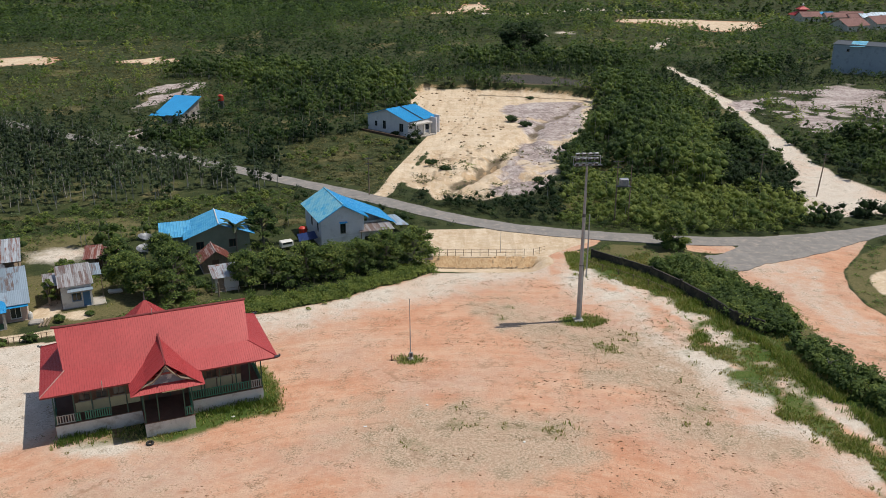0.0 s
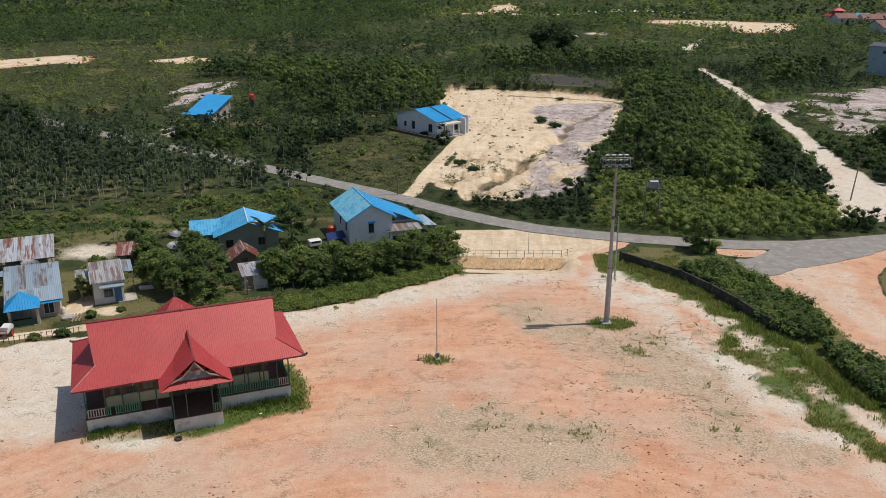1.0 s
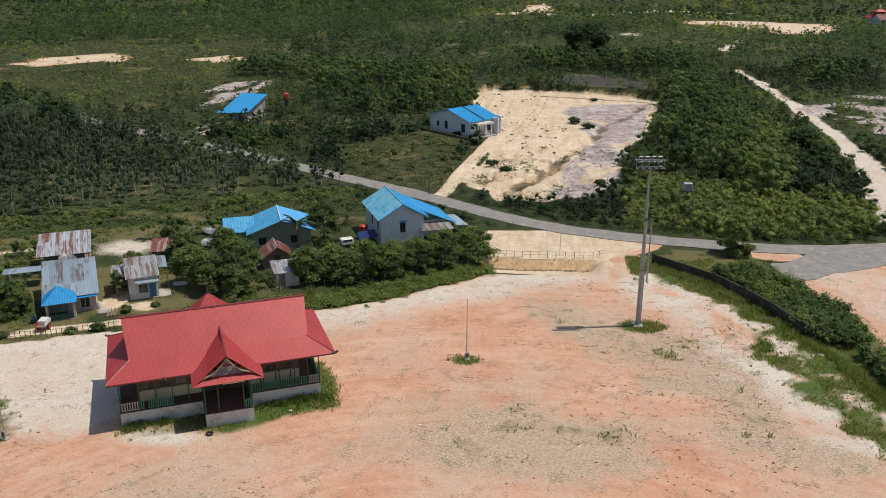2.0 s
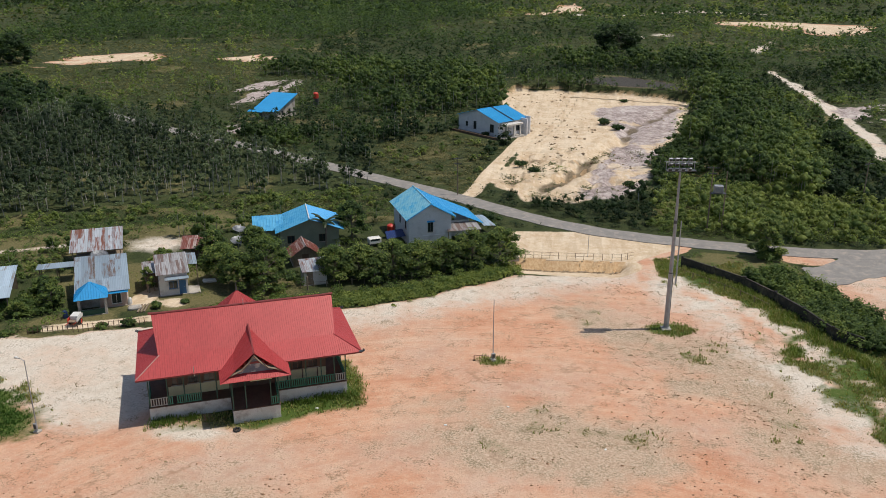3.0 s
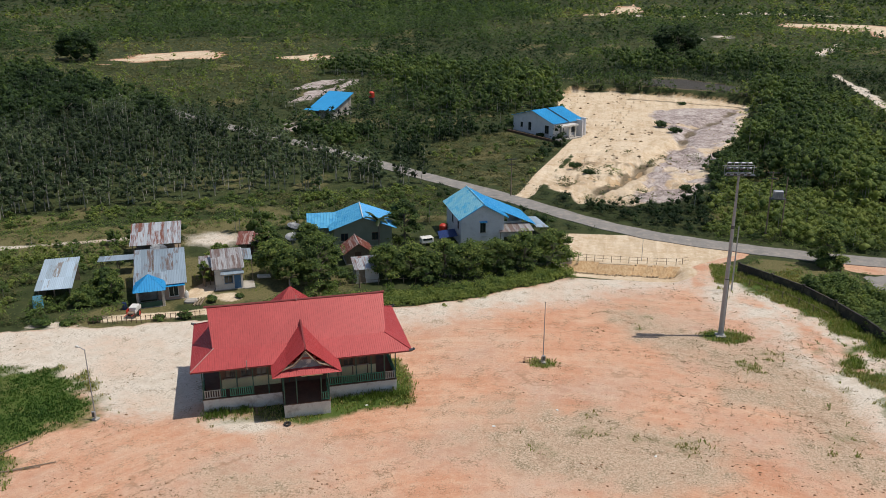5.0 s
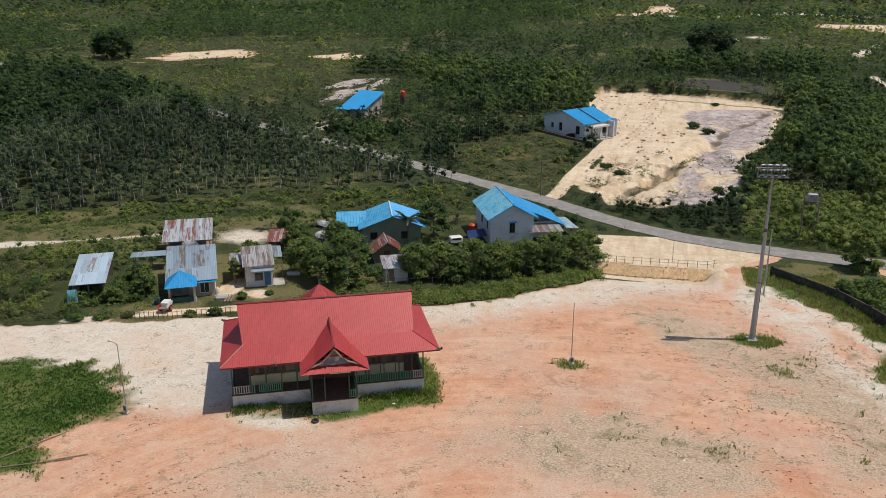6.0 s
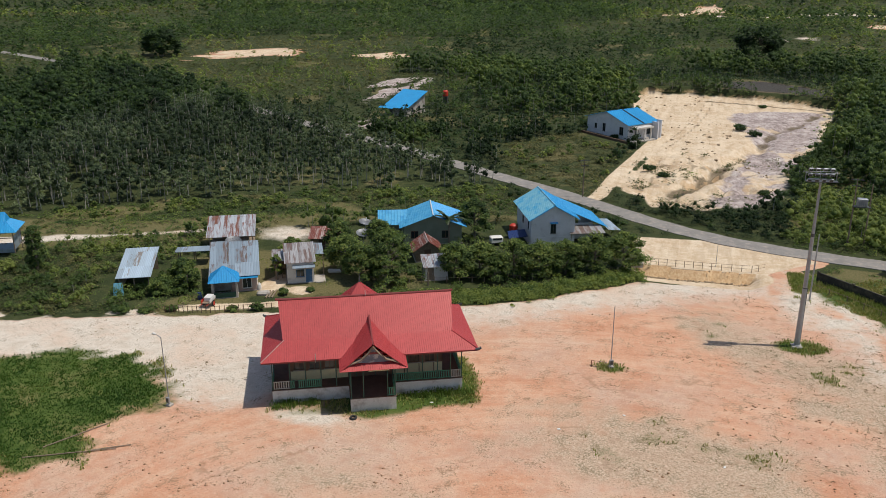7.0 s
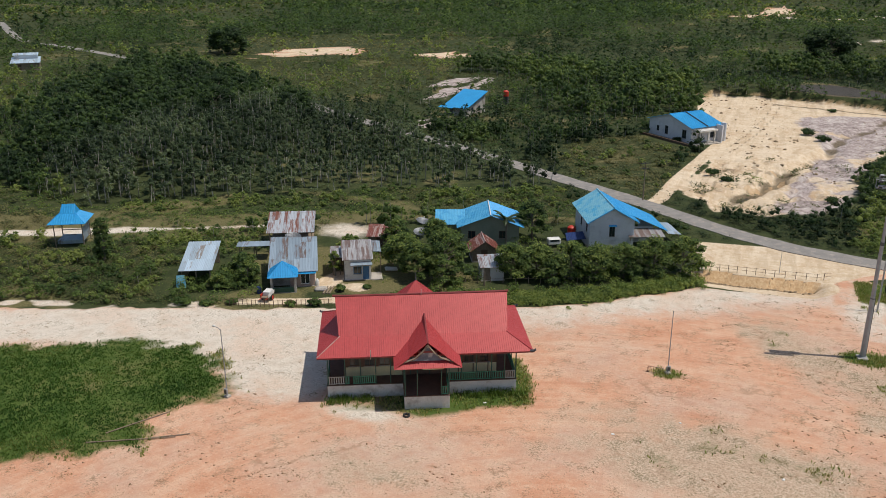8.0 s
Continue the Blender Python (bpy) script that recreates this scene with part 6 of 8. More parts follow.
# ---- houses ----
def house(m, L, D, H, name, label, wall_mat, roof, roof_mat, rise, over=0.5, front=(), doors=(), right=(), left=(), frame_mat=None, pitch=0.35, door_mat=None, back_h=None, roof_mat_2=None, slab_mat=None):
    """A house with its front along x; roof 'x' (ridge along the front), 'y' (gable to the front) or 'mono' (rising to the back)."""
    h = thing(name, m, label, "house")
    frame_mat, T = frame_mat or M_BROWN, 0.14
    bh = back_h or H
    part("foundation", box(-0.12, L + 0.12, -0.12, D + 0.12, -0.35, 0.06), slab_mat or M_CONCRETE, h)
    dh = [(x, x + w, 0.06, z1) for x, w, z1 in doors]
    part("wall", wall(L, H, T, [(x, x + w, z, z + wh) for x, w, z, wh in front] + dh, gable=rise if roof == "y" else 0), wall_mat, h)
    part("wall", wall(L, H, T, (), gable=rise if roof == "y" else 0), wall_mat, h, m=pose(L, D, 0, 0, 0, 180))
    part("wall", wall(D - 2 * T, H, T, [(y - T, y - T + w, z, z + wh) for y, w, z, wh in right], gable=rise if roof == "x" else 0), wall_mat, h, m=pose(L, T, 0, 0, 0, 90))
    part("wall", wall(D - 2 * T, H, T, [(D - T - y - w, D - T - y, z, z + wh) for y, w, z, wh in left], gable=rise if roof == "x" else 0), wall_mat, h, m=pose(0, D - T, 0, 0, 0, -90))
    for x, w, z, wh in front:
        window(h, pose(x, 0.02, z), w, wh, frame_mat)
    for y, w, z, wh in right:
        window(h, pose(L - 0.02, y, z, 0, 0, 90), w, wh, frame_mat)
    for y, w, z, wh in left:
        window(h, pose(0.02, y + w, z, 0, 0, -90), w, wh, frame_mat)
    for x, w, z1 in doors:
        door(h, pose(x, 0.02, 0.06), w, z1 - 0.06, door_mat or frame_mat, frame_mat)
    o = over
    if roof == "x":
        sl = rise / (D / 2)
        e = H - o * sl
        part("roof", sheet([(-o, -o, e), (L + o, -o, e), (L + o, D / 2, H + rise), (-o, D / 2, H + rise)], pitch), roof_mat, h)
        part("roof", sheet([(L + o, D + o, e), (-o, D + o, e), (-o, D / 2, H + rise), (L + o, D / 2, H + rise)], pitch), roof_mat_2 or roof_mat, h)
        part("ridge_cap", tube([(-o, D / 2, H + rise + 0.05), (L + o, D / 2, H + rise + 0.05)], [0.11, 0.11], 6), roof_mat, h)
    elif roof == "y":
        sl = rise / (L / 2)
        e = H - o * sl
        part("roof", sheet([(-o, D + o, e), (-o, -o, e), (L / 2, -o, H + rise), (L / 2, D + o, H + rise)], pitch), roof_mat, h)
        part("roof", sheet([(L + o, -o, e), (L + o, D + o, e), (L / 2, D + o, H + rise), (L / 2, -o, H + rise)], pitch), roof_mat_2 or roof_mat, h)
        part("ridge_cap", tube([(L / 2, -o, H + rise + 0.05), (L / 2, D + o, H + rise + 0.05)], [0.11, 0.11], 6), roof_mat, h)
    else:
        sl = rise / D
        part("roof", sheet([(-o, -o, H - o * sl + 0.02), (L + o, -o, H - o * sl + 0.02), (L + o, D + o, H + rise + o * sl + 0.02), (-o, D + o, H + rise + o * sl + 0.02)], pitch), roof_mat, h)
        for x in (0, L - T):
            bm = bmesh.new()
            a = [bm.verts.new((x, *p)) for p in ((0.02, H), (D - 0.02, H), (D - 0.02, H + rise))]
            b = [bm.verts.new((x + T, *p)) for p in ((0.02, H), (D - 0.02, H), (D - 0.02, H + rise))]
            bm.faces.new(a[::-1])
            bm.faces.new(b)
            for i in range(3):
                bm.faces.new((a[i], a[(i + 1) % 3], b[(i + 1) % 3], b[i]))
            part("gable", bm, wall_mat, h)
        part("wall", box(0, L, D - T, D - 0.004, H + 0.003, H + rise), wall_mat, h)
    return h


def awning(h, x0, x1, y, z, depth, drop, mat):
    part("awning", sheet([(x0, y - depth, z - drop), (x1, y - depth, z - drop), (x1, y, z), (x0, y, z)], 0.2, 0.02, 0.03), mat, h)


def pyramid_roof(h, x0, x1, y0, y1, z, top, mat, flat=0.0):
    cx, cy = (x0 + x1) / 2, (y0 + y1) / 2
    c = [(x0, y0), (x1, y0), (x1, y1), (x0, y1)]
    for k in range(4):
        p, q = c[k], c[(k + 1) % 4]
        part("roof", sheet([(*p, z), (*q, z), (cx, cy, top)], 0.3), mat, h)


def open_shed(m, L, D, z_front, z_back, label, roof_mat, group="", floor=None, name="shed", skin=None):
    """A lean-to on posts: posts, beams, a sheet roof, and boards low down."""
    s = thing(name, m, label, "shed", group)
    for x in (0.1, L / 2, L - 0.1):
        part("post", box(x - 0.06, x + 0.06, 0.1, 0.22, -0.3, z_front), M_WOOD, s)
        part("post", box(x - 0.06, x + 0.06, D - 0.22, D - 0.1, -0.3, z_back), M_WOOD, s)
    part("beam", box(0, L, 0.08, 0.24, z_front - 0.003, z_front + 0.09), M_WOOD, s)
    part("beam", box(0, L, D - 0.24, D - 0.08, z_back - 0.003, z_back + 0.09), M_WOOD, s)
    k = (z_back - z_front) / D
    part("roof", sheet([(-0.3, -0.3, z_front - 0.3 * k + 0.1), (L + 0.3, -0.3, z_front - 0.3 * k + 0.1), (L + 0.3, D + 0.3, z_back + 0.3 * k + 0.1), (-0.3, D + 0.3, z_back + 0.3 * k + 0.1)], 0.22, 0.03), roof_mat, s)
    if floor is not None:
        part("floor", box(0.05, L - 0.05, 0.25, D - 0.25, floor, floor + 0.08), M_WOOD, s)
    if skin is not None:
        bm = bmesh.new()
        n = int(L / 0.22)
        for i in range(n):
            x = i * L / n
            add_box(bm, x + 0.01, x + L / n - 0.01, D - 0.3, D - 0.26, (floor or 0) + 0.05, z_back * (0.85 + 0.1 * math.sin(i * 2.3)))
        part("board_wall", bm, skin, s)
    return s


HOUSE_SPOTS = [(-47, 100, 4.5), (-56, 96, 7), (-64, 108, 5.5), (-50, 111, 3.5), (-37, 119, 7), (-18, 125, 8), (-11, 125, 4), (-34, 110, 3), (-30.5, 104.5, 3), (-93.5, 96.5, 4.2), (-69, 92, 4.8),
               (-16, 206, 8.5), (-8, 203, 5), (-73, 221, 7.5), (140, 320, 14), (-250, 246, 6), (208, 548, 9), (225, 500, 12), (250, 515, 14), (-12, 197.5, 3.5), (-76, 211, 3)]


def build_houses():
    # small plastered hut with a lean-to roof
    h = house(pose(-48.8, 96.4, 0, 0, 0, 27.5), 3.5, 5.0, 2.95, "house", "small grey plastered house with a weathered sheet roof", M_WHITEWALL, "mono", M_RUST_C, 0.85, 0.3, front=[(1.15, 1.1, 0.85, 1.1)], doors=[(2.4, 0.85, 2.0)],
              frame_mat=M_BLUEFRAME, pitch=0.2, left=[(1.2, 0.6, 1.6, 0.7)])
    part("canopy", box(0.75, 3.6, -0.8, -0.003, 2.22, 2.32), M_CONCRETE, h)
    awning(h, 0.7, 3.65, -0.1, 2.52, 0.85, 0.12, M_RUST_B)
    part("yard_slab", box(3.63, 5.0, -0.4, 2.4, -0.2, 0.12), M_CONCRETE, h)
    part("side_roof", sheet([(3.8, 2.4, 3.1), (5.0, 2.4, 3.0), (5.0, 5.2, 3.6), (3.8, 5.2, 3.75)], 0.2), M_RUST_B, h)
    part("post", pole_bm(4.9, 2.5, -0.2, 3.05, 0.05), M_WOOD, h)
    # house with two roof panels and a blue hipped porch
    h = house(pose(-54.5, 91.9, 0, 0, 0, 28), 3.2, 8.6, 2.25, "house", "low pink house under grey sheet panels with a blue porch roof", M_PINKWALL, "mono", M_RUST_B, 1.45, 0.45, front=[(1.35, 1.2, 0.35, 1.7)], frame_mat=M_WHITEPAINT, pitch=0.2)
    part("side_wall", wall(2.4, 2.3, 0.14), M_CONCRETE, h, m=pose(-2.45, 0.6, 0))
    part("side_wall", wall(7.8, 2.3, 0.14), M_CONCRETE, h, m=pose(-2.45, 8.4, 0, 0, 0, -90))
    part("side_roof", sheet([(-2.75, -0.7, 2.25), (-0.47, -0.7, 2.25), (-0.47, 9.0, 3.95), (-2.75, 9.0, 3.95)], 0.2), M_RUST_B, h, "weathered grey roof panel")
    awning(h, 0.6, 3.4, -0.02, 2.1, 0.7, 0.12, M_BLUE)
    for x, y in ((-2.3, -2.0), (-2.3, 0.3), (0.7, -2.0), (0.7, -0.3)):
        part("porch_pillar", box(x - 0.14, x + 0.14, y - 0.14, y + 0.14, -0.2, 2.15), M_CONCRETE, h)
    part("porch_wall", box(-2.2, 0.55, -2.06, -1.94, -0.2, 0.75), M_GREENDARK, h)
    part("porch_floor", box(-2.45, 0.85, -2.15, -0.13, -0.2, 0.1), M_CONCRETE, h)
    pyramid_roof(h, -2.75, 1.05, -2.5, 0.8, 2.25, 3.95, M_BLUE)
    # rusty open house on posts behind it
    open_shed(pose(-65.2, 104.6, 0, 0, 0, 25), 6.4, 5.2, 2.3, 3.7, "open timber shelter with a patched rusty sheet roof", M_RUST_A, floor=0.4, skin=M_WOOD)
    # little rusty shed
    h = house(pose(-51.2, 109.2, 0, 0, 0, 17), 3.9, 3.6, 2.0, "shed", "little wooden shed with a red rusty roof", M_WOOD, "mono", M_RUST_D, 0.5, 0.35, doors=[(1.2, 0.9, 1.8)], pitch=0.2)
    h["category"] = "shed"
    # blue-roofed house among the trees
    h = house(pose(-39.0, 115.8, 0, 0, 0, 20), 8.6, 7.0, 3.0, "house", "green-grey house with a bright blue ribbed gable roof", M_GREENWALL, "y", M_BLUE_MID, 1.6, 0.7, front=[(1.0, 1.1, 0.9, 1.2), (5.6, 1.2, 0.9, 1.2)], roof_mat_2=M_BLUE, right=[(2, 1.2, 0.9, 1.2)], pitch=0.45)
    part("wing_roof", sheet([(-3.9, 1.8, 2.5), (0.6, 1.8, 2.5), (0.6, 4.8, 4.0), (-3.9, 4.8, 4.0)], 0.45), M_BLUE_MID, h, "faded blue wing roof")
    part("wing_roof", sheet([(0.6, 7.8, 2.5), (-3.9, 7.8, 2.5), (-3.9, 4.8, 4.0), (0.6, 4.8, 4.0)], 0.45), M_BLUE, h)
    part("wing_wall", wall(3.2, 2.5, 0.14), M_GREENWALL, h, m=pose(-3.4, 2.3, 0))
    part("wing_wall", wall(5.0, 2.5, 0.14, gable=1.3), M_GREENWALL, h, m=pose(-3.4, 7.3, 0, 0, 0, -90))
    for x in (0.15, 4.3):
        part("roof_ridge", tube([(x, -0.5, 2.95 if x < 1 else 4.72), (x, 7.4, 2.95 if x < 1 else 4.72)], [0.09, 0.09], 5), M_WHITEPAINT, h, "white roof flashing")
    # two-storey house by the road
    h = house(pose(-20.6, 120.0, 0, 0, 0, 24), 6.6, 9.5, 4.5, "house", "two-storey grey plastered house under a blue gable roof", M_PLASTER, "y", M_BLUE_FADED, 1.9, 0.55, front=[(2.9, 0.85, 1.9, 1.5)], left=[(1.5, 0.8, 2.2, 1.2), (5.0, 0.8, 2.2, 1.2)], roof_mat_2=M_BLUE, pitch=0.4, frame_mat=M_DARKSTEEL)
    part("fascia", tube([(-0.55, -0.57, 4.1), (3.3, -0.57, 6.35)], [0.07, 0.07], 4), M_BLUE, h)
    part("fascia", tube([(7.15, -0.57, 4.1), (3.3, -0.57, 6.35)], [0.07, 0.07], 4), M_BLUE, h)
    awning(h, 2.75, 3.95, -0.02, 3.65, 0.4, 0.1, M_BLUE)
    part("drip_ledge", box(-0.04, 6.64, -0.06, -0.004, 1.32, 1.42), M_PLASTER, h)
    part("lower_roof", sheet([(12.3, 1.6, 1.95), (12.3, 10.2, 1.95), (6.2, 10.2, 4.75), (6.2, 1.6, 4.75)], 0.4), M_BLUE, h)
    part("annex_wall", wall(3.6, 2.5, 0.14, [(0.4, 1.4, 1.0, 2.0)], gable=0.0), M_PLASTER, h, m=pose(6.62, 2.7, 0))
    part("annex_wall", wall(7.0, 2.5, 0.14), M_PLASTER, h, m=pose(10.3, 2.8, 0, 0, 0, 90))
    part("terrace_roof", sheet([(5.8, -0.6, 1.9), (11.2, -0.6, 1.8), (11.2, 2.1, 2.3), (5.8, 2.1, 2.4)], 0.25), M_RUST_C, h, "grey-brown low sheet roof")
    part("terrace_roof", sheet([(12.2, 1.2, 1.7), (14.2, 1.2, 1.55), (13.8, 6.4, 1.8), (12.4, 6.4, 1.85)], 0.25), M_ZINC, h, "pale zinc sheet roof")
    for x, y, z in ((6.0, -0.4, 1.9), (11.0, -0.4, 1.75), (13.9, 1.5, 1.5), (13.6, 6.1, 1.7)):
        part("post", pole_bm(x, y, -0.2, z, 0.06), M_WOOD, h)
    part("side_lean_roof", sheet([(-3.2, 0.6, 1.2), (-0.4, 0.4, 1.5), (-0.4, 2.6, 1.9), (-3.0, 2.8, 1.7)], 0.25), M_BLUETARP, h, "dark blue sheet lean-to")
    for x, y in ((-3.0, 0.8), (-2.8, 2.6)):
        part("post", pole_bm(x, y, -0.2, 1.2, 0.05), M_WOOD, h)
    # rusty pyramid shed and its small neighbour
    h = house(pose(-35.0, 109.0, 0, 0, 0, 25), 3.4, 3.4, 1.9, "shed", "small shed with a red and white rusty hipped roof", M_WOOD, "y", M_RUST_D, 1.2, 0.45, pitch=0.25, doors=[(1.2, 0.9, 1.8)])
    h["category"] = "shed"
    h = house(pose(-31.6, 102.4, 0, 0, 0, 25), 3.0, 3.4, 1.95, "shed", "small white-walled shed with patched rusty sheets", M_WHITEWALL, "mono", M_RUST_A, 0.45, 0.25, pitch=0.2, doors=[(0.35, 0.8, 1.85)], frame_mat=M_WOOD)
    h["category"] = "shed"
    # lean-to at the garden
    s = open_shed(pose(-68.2, 87.5, 0, 0, 0, 26), 3.8, 8.6, 2.0, 2.9, "ramshackle shed with a bright zinc lean-to roof", M_ZINC, skin=M_WOOD)
    part("side_boards", box(0.05, 0.1, 0.4, 6.8, -0.1, 1.5), M_WOOD, s)
    part("side_sheet", sheet([(-0.6, -0.9, 0.0), (0.7, -0.9, 0.0), (0.6, -0.5, 1.6), (-0.5, -0.5, 1.6)], 0.2), M_BLUE_FADED, s, "pale blue leaning sheet")
    open_shed(pose(-66.4, 98.4, 0, 0, 0, 25), 4.4, 2.0, 2.0, 1.9, "low sheet-roofed shelter among bushes", M_RUST_B)
    s = open_shed(pose(-51.2, 97.6, 0, 0, 0, 27), 2.0, 3.6, 2.5, 2.7, "dark narrow carport leaning on the small house", M_RUST_C, skin=M_BROWN)
    # gazebo with a two-tier blue roof
    g = thing("gazebo", pose(-94.9, 93.9, 0, 0, 0, 27), "timber gazebo with a flared bright blue roof", "gazebo")
    for x in (0.0, 4.0):
        for y in (0.0, 3.8):
            part("post", box(x - 0.06, x + 0.06, y - 0.06, y + 0.06, -0.3, 3.75), M_WOOD, g)
    c0 = [(-0.7, -0.7), (4.7, -0.7), (4.7, 4.5), (-0.7, 4.5)]
    c1 = [(0.95, 1.0), (3.05, 1.0), (3.05, 2.8), (0.95, 2.8)]
    for k in range(4):
        p, q, r, s = c0[k], c0[(k + 1) % 4], c1[(k + 1) % 4], c1[k]
        part("roof", sheet([(*p, 3.7), (*q, 3.7), (*r, 4.95), (*s, 4.95)], 0.35, 0.02), M_BLUE, g)
    part("roof_top", sheet([(0.85, 0.9, 4.9), (3.15, 0.9, 4.9), (2.9, 1.9, 6.1), (1.1, 1.9, 6.1)], 0.35, 0.02), M_BLUE, g)
    part("roof_top", sheet([(3.15, 2.9, 4.9), (0.85, 2.9, 4.9), (1.1, 1.9, 6.1), (2.9, 1.9, 6.1)], 0.35, 0.02), M_BLUE, g)
    for x0, x1 in ((0.85, 1.1), (3.15, 2.9)):
        part("roof_top", sheet([(x0, 2.9, 4.9), (x0, 0.9, 4.9), (x1, 1.9, 6.1)] if x0 < 2 else [(x0, 0.9, 4.9), (x0, 2.9, 4.9), (x1, 1.9, 6.1)], 0.35, 0.02), M_BLUE, g)
    part("platform", box(0.1, 3.9, 0.6, 3.7, 0.75, 0.87), M_RUST_B, g, "grey boarded seat platform")
    part("skirt", box(0.1, 3.9, 0.62, 0.66, 0.35, 0.745), M_RUST_B, g)
    part("side_screen", box(3.97, 4.03, 0.2, 3.6, 0.9, 2.9), M_RUST_B, g, "grey plank side screen")
    part("back_rail", box(0.07, 3.93, 3.77, 3.83, 1.5, 1.6), M_WOOD, g)
    # house at the quarry
    h = house(pose(-12.7, 199.6, 0, 0, 0, 48), 9.0, 14.0, 3.7, "house", "new grey plastered house with two overlapping blue roof panels", M_PLASTER, "x", M_BLUE, 2.0, 0.5, front=[(5.8, 1.3, 0.9, 1.5)], left=[(1.6, 1.3, 0.9, 1.9), (7.6, 1.0, 0.9, 1.9), (10.6, 0.8, 1.2, 1.2)], doors=[(2.2, 1.1, 2.3)], frame_mat=M_DARKSTEEL, pitch=0.5)
    part("roof_step", tube([(4.4, -0.52, 3.68), (4.4, 7.0, 5.82)], [0.16, 0.16], 4), M_DARKSTEEL, h, "dark joint between the roof panels")
    for x in (0.8, 3.2, 5.2):
        part("column", box(x - 0.15, x + 0.15, -2.15, -1.85, -0.2, 2.9), M_WHITEWALL, h)
    part("porch_canopy", box(0.3, 5.7, -2.4, -0.14, 2.9, 3.25), M_WHITEWALL, h)
    part("porch_floor", box(-0.8, 6.5, -2.8, -0.13, -0.3, 0.2), M_CONCRETE, h)
    part("side_fin", box(7.2, 7.5, -2.2, -0.13, -0.2, 3.9), M_PLASTER, h)
    part("side_fin", box(8.8, 9.1, -1.6, -0.13, -0.2, 4.2), M_PLASTER, h)
    part("retaining_wall", box(-2.6, -2.3, -3.2, 14.5, -0.5, 0.55), M_BROWN, h, "low dark retaining wall")
    # far blue-roofed house
    h = house(pose(-77.2, 215.0, 0, 0, 0, -14), 6.6, 9.5, 2.4, "house", "distant grey house under a plain blue sheet roof", M_CONCRETE, "mono", M_BLUE, 2.9, 0.6, doors=[(0.8, 1.6, 2.2)], right=[(6, 1.0, 0.9, 1.2), (2.5, 1.0, 0.9, 1.2)], pitch=0.5, frame_mat=M_DARKSTEEL)
    part("small_canopy", sheet([(-1.0, -1.8, 2.2), (3.4, -1.8, 2.2), (3.4, -0.7, 2.5), (-1.0, -0.7, 2.5)], 0.4), M_BLUE, h)
    # far tall building
    h = house(pose(131.5, 315.5, 0, 0, 0, -36), 24.0, 14.0, 9.8, "building", "tall blank grey-blue plastered building with blue roof edge", surface("blue grey render", (0.30, 0.37, 0.44), (0.37, 0.44, 0.51), 0.3, 0.9, stain=(0.25, 0.30, 0.36)), "x", M_DARKSTEEL, 0.7, 0.3, front=[(4.6, 0.9, 7.4, 0.9)], left=[(2.5, 0.8, 7.2, 1.6)], pitch=0.6)
    h["category"] = "building"
    part("roof_step", sheet([(5.5, -0.7, 9.2), (10.5, -0.7, 9.4), (10.5, 3.5, 11.0), (5.5, 3.5, 10.8)], 0.6), M_BLUE_FADED, h)
    # far hut in the west
    h = house(pose(-252.5, 242.5, 0, 0, 0, 40), 9.0, 7.0, 2.7, "house", "distant hut with a pale zinc roof", M_WOOD, "mono", M_ZINC, 1.2, 0.5, doors=[(2, 1, 2)])
    part("upper_wall", box(0.5, 8.5, 5.0, 6.6, 3.4, 5.0), M_PLASTER, h)
    part("upper_roof", sheet([(0.2, 4.4, 4.9), (8.8, 4.4, 4.9), (8.8, 7.0, 5.5), (0.2, 7.0, 5.5)], 0.5), M_ZINC, h)
    # far settlement
    red2 = surface("faded red tiles", (0.17, 0.082, 0.072), (0.25, 0.13, 0.115), 0.3, 0.8, relief=0.0)
    for x, y, a, L, D, H, rise, roof, mat, wl in ((203, 536, 5, 11, 10, 3.2, 2.4, "x", red2, M_WHITEWALL), (218, 537, 5, 12, 9, 3.0, 2.2, "x", red2, M_WHITEWALL), (231, 536, 0, 8, 8, 3.2, 1.8, "x", red2, M_WHITEWALL),
                                                  (221, 556, 5, 9, 8, 4.0, 1.6, "x", M_BLUE, M_PLASTER), (236, 560, -5, 13, 9, 4, 2, "x", red2, M_PLASTER), (238, 535, 8, 11, 9, 3.4, 1.8, "x", M_ZINC, M_PLASTER),
                                                  (252, 552, 5, 14, 9, 3.6, 2, "x", M_ZINC, M_PLASTER), (270, 560, 0, 14, 9, 3.6, 2, "x", M_ZINC, M_PLASTER), (207, 482, 28, 17, 12, 3.4, 3.2, "x", red2, M_WHITEWALL),
                                                  (228, 494, 28, 18, 12, 3.6, 3.4, "x", red2, M_WHITEWALL), (258, 535, 0, 12, 10, 3.6, 2.2, "x", red2, M_PLASTER)):
        house(pose(x, y, float(ground_height(x, y)), 0, 0, a), L, D, H, "house", "distant house of the settlement with " + ("a faded red roof" if mat is red2 else "a pale sheet roof" if mat is M_ZINC else "a blue roof"), wl, roof, mat, rise, 0.7,
              front=[(1.5, 1.2, 0.9, 1.2), (L - 3, 1.2, 0.9, 1.2)], doors=[(L / 2 - 0.5, 1.0, 2.1)], pitch=0.6)
    # tiered red-roofed prayer house
    x, y = 208, 552
    h = thing("prayer_house", pose(x, y, float(ground_height(x, y))), "distant prayer house with a tiered red roof and white finial", "building")
    part("wall", box(-5, 5, -5, 5, -0.5, 4.0), M_WHITEWALL, h)
    pyramid_roof(h, -6.5, 6.5, -6.5, 6.5, 4.0, 7.6, M_RED)
    part("drum", box(-2.2, 2.2, -2.2, 2.2, 5.5, 7.4), M_RED_DARK, h)
